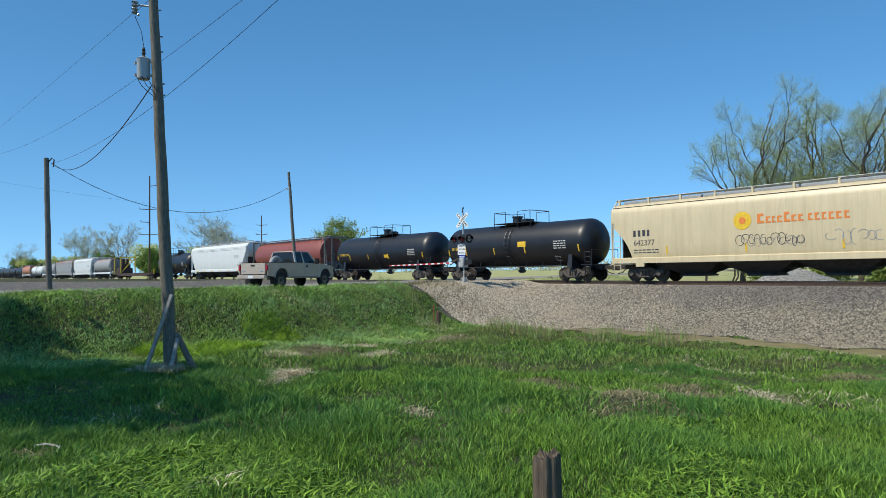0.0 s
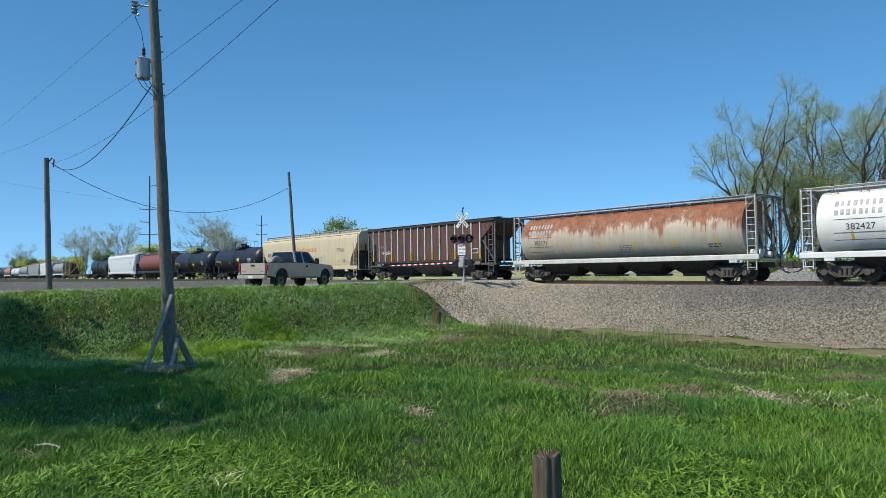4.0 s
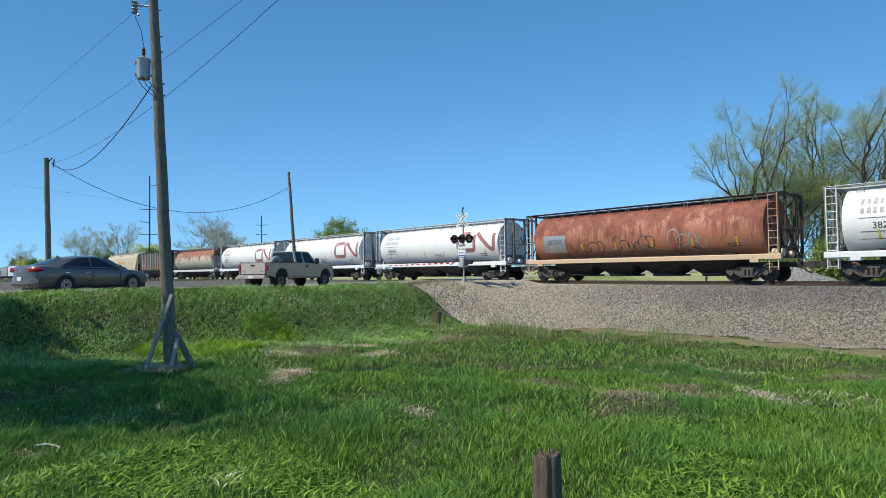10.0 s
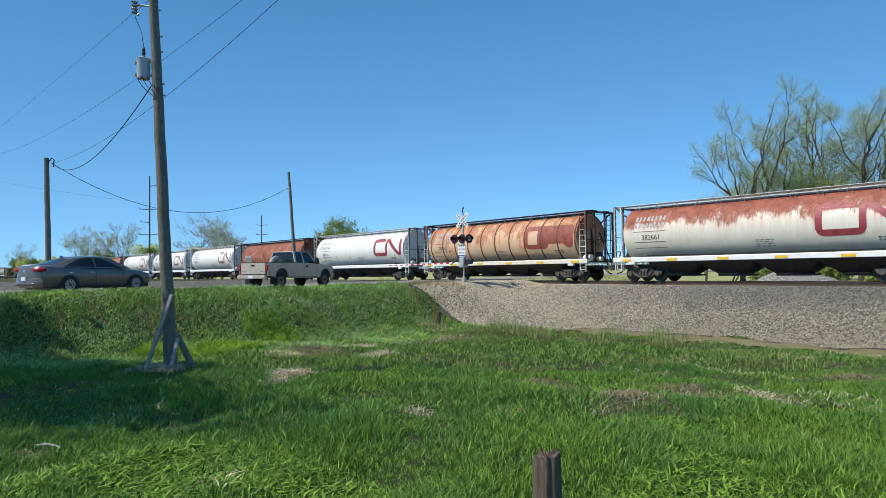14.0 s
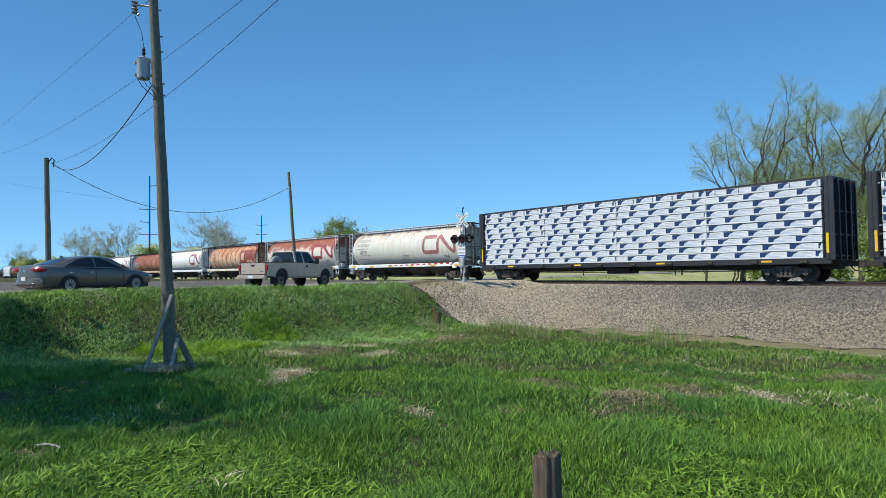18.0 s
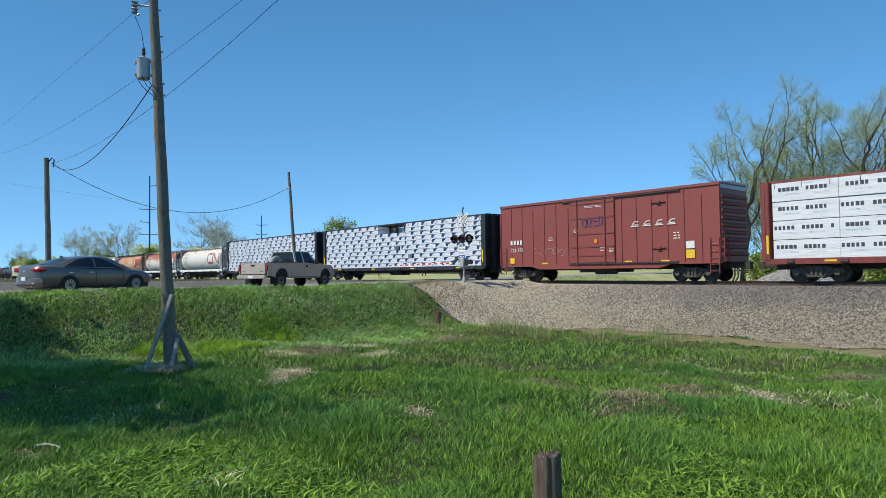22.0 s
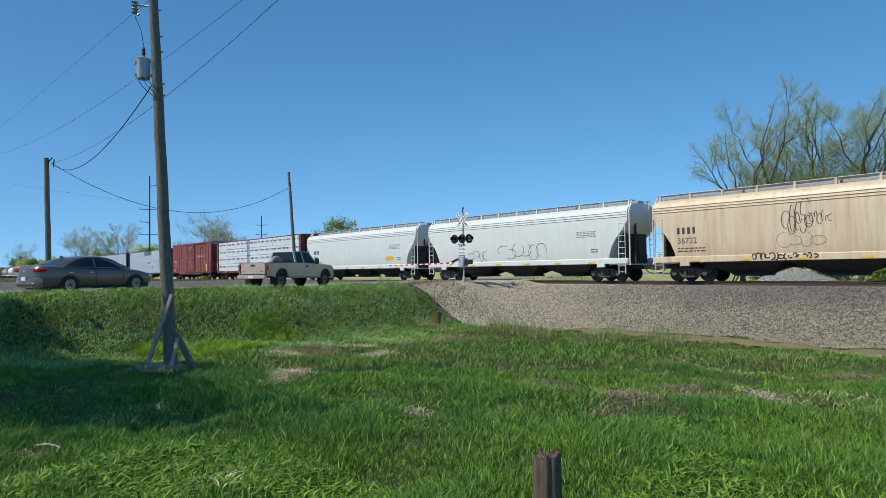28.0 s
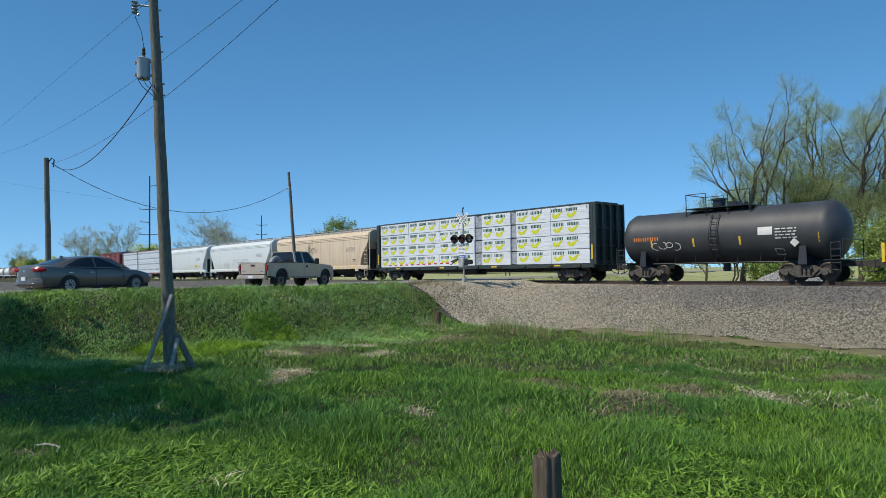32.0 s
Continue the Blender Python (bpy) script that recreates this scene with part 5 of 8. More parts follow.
part("placard_diamond", Geo().add([(4.0, s(1.95) - 0.012, 1.70), (4.22, s(1.95) - 0.012, 1.92), (4.0, s(2.14) - 0.012, 2.14), (3.78, s(1.95) - 0.012, 1.92)], [(0, 1, 2, 3)]), M_WHITETXT, e)
part("warning_plate", grow([(2.3, 3.0, 2.35, 2.75)], s), M_WHITETXT, e)


# ---- long flatcar and the car after the last tank ----
def flat_car(x0, x1, label, steel, ends=None):
    e, half = freight_car("flatcar", x0, x1, label, inset=3.2)
    L = half - 0.8
    part("deck", Geo().box(-L, L, -1.45, 1.45, 1.0, 1.15), steel, e, bevel=0.02)
    for s in (-1, 1):
        part("side_sill", Geo().prism([(-L, 1.12), (-L, 0.85), (-L + 3, 0.85), (-L + 5, 0.6), (L - 5, 0.6), (L - 3, 0.85), (L, 0.85), (L, 1.12)], "y", s * 1.35 - 0.06, s * 1.35 + 0.06), steel, e)
        part("end_stake", Geo().box(s * L - 0.06, s * L + 0.06, -1.48, -1.36, 0.9, 1.75), M_YELLOW, e)
    if ends:
        for x in ends:
            g = Geo()
            for y in (-1.3, 1.3):
                g.box(x - 0.08, x + 0.08, y - 0.08, y + 0.08, 1.15, 4.3)
            g.box(x - 0.08, x + 0.08, -1.38, 1.38, 4.2, 4.36)
            g.tube([(x, -1.3, 1.2), (x, 1.3, 4.2)], 0.06, 6)
            part("yellow_frame", g, M_YELLOW, e)
    return e


e = flat_car(-334.8, -306.4, "long rust brown flatcar with a machine load between yellow frames", M_RUSTSTEEL, (-12.6, -8.2))
part("machine_load", Geo().box(-12.2, -9.0, -1.1, 1.1, 1.15, 2.2).tube([(-11.6, 0, 2.2), (-11.6, 0, 4.0)], 0.35, 10).tube([(-10.2, 0.3, 2.2), (-9.6, 0.3, 3.9)], 0.25, 8).box(-11.2, -9.4, -0.8, 0.8, 2.2, 2.9), M_RUSTSTEEL, e, "rusty machine on the deck", bevel=0.04)
flat_car(181.3, 207.3, "empty dark flatcar with yellow end stakes", M_BLACKSTEEL)


# ---- poles and wires ----
def lean(a, b, z0, z1):
    """The line through two places, cut at two heights."""
    a, b = Vector(a), Vector(b)
    k = (b - a) / (b.z - a.z)
    return a + k * (z0 - a.z), a + k * (z1 - a.z)


M_WIRE = plain("wire", (0.03, 0.03, 0.035), 0.6, 0.2, 0.2, 5)
M_PORCELAIN = plain("grey_porcelain", (0.34, 0.35, 0.36), 0.25, 0.0, 0.1, 5)
M_CANISTER = plain("light_grey_enamel", (0.50, 0.53, 0.55), 0.4, 0.0, 0.12, 2)


def utility_pole(a, b, r0, r1, label, mat, knots=9):
    e = new("utility_pole")
    e.location = a
    tagged(e, label, "utility pole", "utility poles")
    d = b - a
    steps = 14
    g = Geo().tube([d * (k / steps) + Vector((random.uniform(-0.01, 0.01), random.uniform(-0.01, 0.01), 0)) for k in range(steps + 1)], [r0 + (r1 - r0) * k / steps for k in range(steps + 1)], 14)
    part("shaft", g, mat, e, smooth=True)
    return e, d


TO_EYE = Vector((math.cos(HEAD), -math.sin(HEAD), 0))
LEFT = Vector((-math.sin(HEAD), -math.cos(HEAD), 0))
AWAY = -TO_EYE

pa, pb = lean((-15.85, 4.97, -1.46), (-16.13, 4.64, 7.45), -1.75, 7.42)
pole, d = utility_pole(pa, pb, 0.155, 0.105, "weathered brown wooden utility pole with a grey transformer", M_POLE)
top = d
part("pole_top_arm", Geo().tube([top + Vector((0, 0, -0.18)), top + LEFT * 0.36 + Vector((0, 0, -0.14))], 0.022, 6), M_GALV, pole)
ins = top + LEFT * 0.44 + Vector((0, 0, -0.05))
g = Geo()
for k in range(4):
    z = -0.30 + 0.085 * k
    g.tube([ins + Vector((0, 0, z)), ins + Vector((0, 0, z + 0.03)), ins + Vector((0, 0, z + 0.06))], [0.05, 0.085, 0.04], 10)
g.tube([ins + Vector((-0.12, 0, -0.12)), ins + Vector((0.10, 0.05, -0.35))], 0.03, 6)
part("cutout_insulator", g, M_PORCELAIN, pole, "grey porcelain fused cutout")
can = d * 0.815 + LEFT * 0.31
g = Geo().tube([can + Vector((0, 0, z)) for z in (-0.25, -0.24, -0.20, 0.21, 0.24, 0.27)], [0.12, 0.14, 0.15, 0.15, 0.165, 0.11], 18)
tr = part("transformer", g, M_CANISTER, pole, "light grey cylindrical pole transformer", smooth=True)
part("transformer_bushing", Geo().tube([can + Vector((0, 0, z)) for z in (0.26, 0.30, 0.33, 0.39, 0.42, 0.47, 0.53)], [0.03, 0.05, 0.03, 0.05, 0.03, 0.045, 0.02], 8), M_RUNNING, tr)
for z in (-0.14, 0.15):
    part("bracket_lug", Geo().box(-0.03, 0.03, -0.03, 0.03, -0.03, 0.03), M_PORCELAIN, tr, m=Matrix.Translation(can + LEFT * 0.19 + Vector((0, 0, z))))
for z in (-0.16, 0.17):
    part("hanger_bracket", Geo().tube([can + Vector((0, 0, z)), d * 0.815 + Vector((0, 0, z))], 0.03, 6), M_GALV, tr)
for k in range(3):
    s0 = can + LEFT * (0.1 - 0.12 * k) + TO_EYE * 0.15 + Vector((0, 0, -0.22))
    part("drop_lead", Geo().tube([s0, s0 + Vector((0, 0, -0.22)) - LEFT * 0.12, s0 + Vector((0, 0, -0.36 - 0.03 * k)) - LEFT * (0.26 + 0.05 * k), d * 0.735 + TO_EYE * 0.13], 0.009, 5), M_WIRE, pole)
part("riser_lead", Geo().tube([can + Vector((0, 0, 0.55)), can + LEFT * 0.05 + Vector((0, 0, 0.9)), ins + Vector((0, 0, -0.35))], 0.008, 5), M_WIRE, pole)
for k, (z, side) in enumerate(((0.97, 1), (0.90, 1), (0.775, 1), (0.745, 1), (0.86, -1))):
    part("pole_bolt", Geo().tube([d * z - LEFT * 0.11, d * z - LEFT * 0.18], 0.018, 6), M_GALV, pole)
# two bracing posts at its foot
M_BRACE = wood_material("silver_grey_board", (0.36, 0.34, 0.30))
foot = Vector((-15.85, 4.97, -1.46))
for base, tip, dark in ((LEFT * 0.50 + TO_EYE * 0.34, -LEFT * 0.10 + TO_EYE * 0.19 + Vector((0, 0, 1.78)), False), (-LEFT * 0.16 + TO_EYE * 0.50, -LEFT * 0.24 + TO_EYE * 0.20 + Vector((0, 0, 0.76)), False), (-LEFT * 0.62 + AWAY * 0.05, -LEFT * 0.12 + Vector((0, 0, 0.85)), True)):
    p0, p1 = foot + base, foot + tip
    p0.z = float(height(p0.x, p0.y)) - 0.1
    b = part("pole_brace", Geo().tube([p0, (p0 + p1) / 2, p1], 0.05 if not dark else 0.075, 4 if not dark else 8), M_POLE if dark else M_BRACE)
    tagged(b, "round wooden brace leaning on a utility pole" if dark else "silver grey board bracing a utility pole", "brace", "pole braces")

pa, pb = lean((-39.38, 6.14, 0.32), (-39.5, 5.99, 7.06), -0.3, 7.06)
pole2, d2 = utility_pole(pa, pb, 0.15, 0.12, "plain weathered wooden utility pole beside the road", M_POLE)
part("service_loop", Geo().tube([d2 + Vector((0, 0, -0.25)) - LEFT * 0.1, d2 - LEFT * 0.3 + Vector((0, 0, 0.0)), d2 - LEFT * 0.42 + Vector((0, 0, -0.1)), d2 - LEFT * 0.38 + Vector((0, 0, -0.5))], 0.03, 6), M_WIRE, pole2)
pa, pb = lean((-41.88, 21.74, 0.3), (-42.19, 21.38, 8.01), -0.3, 8.01)
pole3, d3 = utility_pole(pa, pb, 0.13, 0.09, "leaning grey utility pole near the crossing", M_POLE)
top3 = pb + Vector((0, 0, -1.15))
part("pole_bracket", Geo().tube([d3 + Vector((0, 0, -1.1)), d3 + Vector((0, 0, -1.3)) + LEFT * 0.18], 0.03, 6), M_GALV, pole3)


def line_pole(x, y, h, label, arms):
    e, d = utility_pole(Vector((x, y, -1.0)), Vector((x, y, h)), 0.22, 0.14, label, M_POLE_DARK)
    for z, reach, sides in arms:
        for s in sides:
            a = part("cross_arm", Geo().tube([Vector((0, 0, z + 1)), LEFT * s * reach + Vector((0, 0, z + 1.15))], 0.09, 6), M_POLE_DARK, e)
            q = LEFT * s * reach + Vector((0, 0, z + 1.15))
            part("insulator", Geo().tube([q, q + Vector((0, 0, 0.28)), q + Vector((0, 0, 0.45))], [0.07, 0.12, 0.06], 7), M_PORCELAIN, a)
    return e


line_pole(-158.6, 44.9, 23.9, "tall dark transmission pole with staggered crossarms", ((21.5, 2.3, (-1,)), (16.0, 2.3, (-1, 1)), (13.0, 2.1, (1,)), (10.1, 2.3, (-1, 1))))
line_pole(-179.5, 82.1, 17.8, "tall dark transmission pole with two crossarms", ((14.9, 1.6, (-1, 1)), (12.1, 1.6, (-1, 1))))


def wire(a, b, sag, r=0.012, label="black overhead wire slung between poles", n=22):
    a, b = Vector(a), Vector(b)
    g = Geo().tube([a.lerp(b, k / n) - Vector((0, 0, 4 * sag * (k / n) * (1 - k / n))) for k in range(n + 1)], r, 5)
    return tagged(part("overhead_wire", g, M_WIRE), label, "wire", "overhead wires")


drop = Vector((-16.13, 4.60, 5.30))
hook = Vector((-39.32, 6.17, 6.80))
wire(drop, hook, 1.04, 0.014, "twisted black service wire between two poles")
wire(hook, top3 + LEFT * 0.1, 2.19, 0.016, "twisted black service wire sagging between two poles")
# poles of the same line beyond both ends of the view
for x, y, h in ((5.0, 6.3, 9.8), (-70.0, 3.5, 12.0)):
    utility_pole(Vector((x, y, float(height(x, y)) - 0.3)), Vector((x, y, h)), 0.155, 0.105, "weathered brown wooden utility pole of the roadside line", M_POLE)
wire(hook - Vector((0, 0, 0.05)), (5.0, 6.3, 9.37), 1.67, 0.007, "black overhead wire running along the pole line", 30)
wire((-70.0, 3.5, 11.79), (5.0, 6.3, 7.85), 2.89, 0.005, "thin overhead wire running along the pole line", 30)
ridge = pole.location + ins + Vector((0, 0, -0.25))
wire(ridge, (-70.0, 3.5, 10.4), 0.1, 0.004, "thin overhead wire running along the pole line")
wire(ridge, (5.0, 6.3, 8.6), 0.3, 0.004, "thin overhead wire running along the pole line")
wire((-146.0, 5.0, 20.0), (-158.6, 44.9, 17.5), 0.42, 0.013, "distant black overhead wire between poles")
tagged(part("overhead_wire", Geo().tube([(-158.6, 44.9, 17.5), (-165.0, 58.0, 15.2), (-179.5, 82.1, 13.2)], 0.012, 5), M_WIRE), "distant black overhead wire between poles", "wire", "overhead wires")


# ---- grade crossing signal ----
M_ALU = plain("aluminium_paint", (0.50, 0.49, 0.46), 0.45, 0.3, 0.2, 5)
M_SIGNBACK = plain("white_sign_sheet", (0.80, 0.80, 0.78), 0.35, 0.0, 0.08, 4)
M_LENS = plain("dark_red_lens", (0.30, 0.008, 0.012), 0.15, 0.0, 0.1, 8)
M_BLUESIGN = plain("blue_sign_sheet", (0.02, 0.06, 0.32), 0.35, 0.0, 0.1, 4)
M_HOOD = plain("black_hood", (0.012, 0.012, 0.013), 0.5, 0.0, 0.2, 6)


def sign_text(text, size, mat, parent, at, right, up, out, name="sign_text"):
    cu = bpy.data.curves.new(name, "FONT")
    cu.body, cu.size, cu.resolution_u, cu.align_x, cu.align_y, cu.offset = text, size, 2, "CENTER", "CENTER", size * 0.02
    tmp = bpy.data.objects.new(name, cu)
    scene.collection.objects.link(tmp)
    me = bpy.data.meshes.new_from_object(tmp.evaluated_get(bpy.context.evaluated_depsgraph_get()))
    bpy.data.objects.remove(tmp)
    bpy.data.curves.remove(cu)
    for v in me.vertices:
        v.co = at + right * v.co.x + up * v.co.y + out * 0.006
    me.materials.clear()
    me.materials.append(mat)
    return part(name, me, None, parent)


def slab(g, c, right, up, out, w, h, t):
    vs = [c + right * a * w / 2 + up * b * h / 2 + out * k * t / 2 for k in (-1, 1) for a, b in ((-1, -1), (1, -1), (1, 1), (-1, 1))]
    return g.add(vs, [(0, 3, 2, 1), (4, 5, 6, 7), (0, 1, 5, 4), (1, 2, 6, 5), (2, 3, 7, 6), (3, 0, 4, 7)])


def crossing_signal(x, y):
    e = new("crossing_signal")
    e.location = (x, y, float(height(x, y)))
    tagged(e, "railway crossing signal with crossbuck, dark red lamps and a lowered gate", "crossing signal")
    out = Vector((0.20, -0.98, 0)).normalized()
    rt = Vector((-out.y, out.x, 0))
    up = Vector((0, 0, 1))
    part("mast", Geo().tube([(0, 0, 0.0), (0, 0, 4.55)], 0.052, 12), M_ALU, e, smooth=True)
    part("mast_base", Geo().box(-0.24, 0.24, -0.24, 0.24, -0.35, 0.12).tube([(0, 0, 0.12), (0, 0, 0.42)], 0.10, 10).box(0.02, 0.22, -0.16, 0.06, 0.1, 0.36), M_ALU, e, "grey cast base", bevel=0.03)
    part("mast_finial", Geo().tube([(0, 0, 4.5), (0, 0, 4.85)], 0.03, 6).tube([(-0.1, 0, 4.62), (0.02, 0, 4.8), (0.1, 0, 4.95)], 0.025, 5).tube([(0, 0, 4.7), (-0.08, 0, 4.95)], 0.022, 5), M_HOOD, e)
    c = Vector((0, 0, 4.08)) + out * 0.09
    for ang, word in ((45, "CROSSING"), (-45, "RAIL   ROAD")):
        a = radians(ang)
        r2, u2 = rt * math.cos(a) + up * math.sin(a), up * math.cos(a) - rt * math.sin(a)
        o2 = c + out * (0.012 if ang > 0 else 0.0)
        b = part("crossbuck_blade", slab(Geo(), o2, r2, u2, out, 1.24, 0.23, 0.008), M_SIGNBACK, e, "white crossbuck blade with black letters")
        sign_text(word, 0.20, M_HOOD, b, o2, r2, u2, out)
    # lamps on a cross arm
    part("lamp_arm", Geo().tube([rt * -0.55 + up * 2.86, rt * 0.55 + up * 2.86], 0.04, 8), M_ALU, e)
    for off, face, kind in ((-0.56, out, "red"), (0.06, out, "red"), (0.50, (rt * 0.96 + out * 0.25).normalized(), "back")):
        f = face
        side = Vector((-f.y, f.x, 0))
        c = rt * off + up * 2.86 + out * (0.2 if kind == "red" else 0.05)
        n = 24
        g = Geo()
        ring = lambda r, d: [c + f * d + (side * math.cos(2 * math.pi * k / n) + up * math.sin(2 * math.pi * k / n)) * r for k in range(n)]
        g.loft([ring(0.30, 0.0), ring(0.30, 0.012)])
        lamp = part("lamp_backboard", g, M_HOOD, e, "black round backboard")
        part("lamp_lens", Geo().loft([ring(0.155, 0.02), ring(0.15, 0.045), ring(0.10, 0.065), ring(0.02, 0.072)]), M_LENS if kind == "red" else M_ALU, lamp, "dark red lens" if kind == "red" else "silver lamp housing", smooth=True)
        hood = Geo()
        pts = [2 * math.pi * k / n for k in range(-1, n // 2 + 2)]
        hood.add([c + f * d + (side * math.cos(a) + up * math.sin(a)) * 0.17 for d in (0.02, 0.26) for a in pts], [(k, k + 1, len(pts) + k + 1, len(pts) + k) for k in range(len(pts) - 1)])
        part("lamp_hood", hood, M_HOOD, lamp)
    # plate with the stop rule, and the blue plate below it
    pc = up * 2.18 + out * 0.1 - rt * 0.08
    p = part("stop_plate", slab(Geo(), pc, rt, up, out, 0.62, 0.72, 0.008), M_SIGNBACK, e, "white plate with black letters")
    for k, w in enumerate(("STOP", "ON RED", "SIGNAL")):
        sign_text(w, 0.19 if k == 0 else 0.15, M_HOOD, p, pc + up * (0.22 - 0.22 * k), rt, up, out)
    bc = up * 1.66 + out * 0.1 - rt * 0.06
    b = part("notice_plate", slab(Geo(), bc, rt, up, out, 0.5, 0.26, 0.008), M_BLUESIGN, e, "small blue notice plate")
    part("notice_bars", slab(slab(Geo(), bc + up * 0.05 + out * 0.006, rt, up, out, 0.38, 0.03, 0.002), bc - up * 0.04 + out * 0.006, rt, up, out, 0.3, 0.05, 0.002), M_SIGNBACK, b)
    # gate machine and arm
    m = part("gate_machine", Geo().box(-0.25, 0.28, -0.28, 0.2, 1.0, 1.62), M_ALU, e, "grey gate machine", bevel=0.06)
    part("counterweight", Geo().prism([(0.2, 1.15), (0.95, 1.22), (0.95, 1.48), (0.2, 1.52)], "y", -0.16, -0.04), M_HOOD, m, bevel=0.02)
    arm_dir = Vector((-0.963, -0.268, -0.02)).normalized()
    start = up * 1.42 + out * 0.25
    part("gate_bracket", Geo().prism([(-0.1, 1.50), (-0.85, 1.18), (-0.92, 1.26), (-0.8, 1.44), (-0.15, 1.62)], "y", -0.40, -0.32), M_RUNNING, m, bevel=0.02)
    n = 22
    w = 6.0
    for k in range(n):
        a, bq = 0.7 + (w - 0.7) * k / n, 0.7 + (w - 0.7) * (k + 1) / n
        cc = start + arm_dir * (a + bq) / 2 + up * -0.1
        part("gate_arm_band", slab(Geo(), cc, arm_dir, up, out, bq - a - 0.002, 0.10 - 0.03 * k / n, 0.03), M_RED if k % 2 else M_SIGNBACK, e, "red band" if k % 2 else "white band")
    return e


crossing_signal(-31.17, 28.19)


# ---- vehicles ----
M_GLASS, _n, _l, _b = material("tinted_glass", 0.05, 0.0, 0.45)
_b.inputs["Base Color"].default_value = rgb((0.015, 0.018, 0.02))
M_CHROME = plain("bright_trim", (0.62, 0.62, 0.62), 0.22, 0.9, 0.1, 6)
M_ALLOY = plain("alloy_rim", (0.52, 0.52, 0.53), 0.35, 0.7, 0.12, 9)
M_TAIL = plain("red_tail_lens", (0.34, 0.010, 0.014), 0.15, 0.0, 0.1, 8)
M_CLEAR = plain("clear_lamp", (0.62, 0.62, 0.62), 0.12, 0.2, 0.1, 8)
M_PLATE = plain("plate_white", (0.72, 0.74, 0.78), 0.4, 0.0, 0.06, 8)


def coat_paint(name, c, c2=None, rough=0.36, metal=0.25):
    m, n, l, b = material(name, rough, metal)
    f = noise_node(n, l, 1.4, 5)
    d = noise_node(n, l, 30, 3)
    col = ramp(n, l, f, [(0.3, c), (0.75, c2 or tuple(x * 0.8 for x in c))])
    col = mix(n, l, calc(n, l, "MULTIPLY", d, 0.15), col, (0.25, 0.22, 0.18))
    l.new(col, b.inputs["Base Color"])
    b.inputs["Coat Weight"].default_value, b.inputs["Coat Roughness"].default_value = 0.35, 0.12
    return m


M_TRUCKPAINT = coat_paint("dusty_taupe_beige_paint", (0.57, 0.465, 0.37), (0.43, 0.35, 0.275))
M_TRUCKLOW = coat_paint("dusty_taupe_paint", (0.26, 0.22, 0.18))
M_SEDAN = coat_paint("grey_bronze_paint", (0.165, 0.142, 0.125), (0.135, 0.117, 0.103), 0.26, 0.45)


def road_wheel(parent, x, y, r, wide, rim, spokes, side):
    """A wheel whose axle lies along x; side is the outer face."""
    w = part("wheel", Geo().tube([(-wide / 2, 0, 0), (wide / 2, 0, 0)], r * 0.2, 10), M_RUNNING, parent, m=pose(x, y, r))
    n = 28
    prof = [(-wide / 2, r * 0.62), (-wide / 2, r * 0.92), (-wide * 0.38, r), (wide * 0.38, r), (wide / 2, r * 0.92), (wide / 2, r * 0.62)]
    part("tyre", Geo().loft([[(a, q * math.cos(2 * math.pi * k / n), q * math.sin(2 * math.pi * k / n)) for k in range(n)] for a, q in prof], caps=False), M_RUBBER, w, smooth=True)
    o = side * wide * 0.42
    g = Geo().tube([(o - side * 0.06, 0, 0), (o, 0, 0)], r * 0.18, 14)
    prof = [(o - side * 0.05, r * 0.55), (o, r * 0.55), (o, r * 0.64), (o - side * 0.05, r * 0.64)]
    g.loft([[(a, q * math.cos(2 * math.pi * k / n), q * math.sin(2 * math.pi * k / n)) for k in range(n)] for a, q in prof], caps=False)
    for k in range(spokes):
        a = 2 * math.pi * k / spokes
        ca, sa = math.cos(a), math.sin(a)
        wd = r * 0.07
        g.add([(o - side * dz, ca * q - sa * s * wd, sa * q + ca * s * wd) for dz in (0.0, 0.04) for q, s in ((r * 0.15, -1), (r * 0.57, -1), (r * 0.57, 1), (r * 0.15, 1))],
              [(0, 1, 2, 3), (7, 6, 5, 4), (0, 4, 5, 1), (2, 6, 7, 3)])
    part("rim", g, rim, w)
    part("brake_disc", Geo().tube([(o - side * 0.10, 0, 0), (o - side * 0.08, 0, 0)], r * 0.52, 16), M_RUNNING, w)
    return w


def arch(c, r, z, n=9):
    """Points over a wheel from front to back along the sill line z."""
    return [(c + r * math.cos(math.pi * k / n), z + r * math.sin(math.pi * k / n)) for k in range(n + 1)]


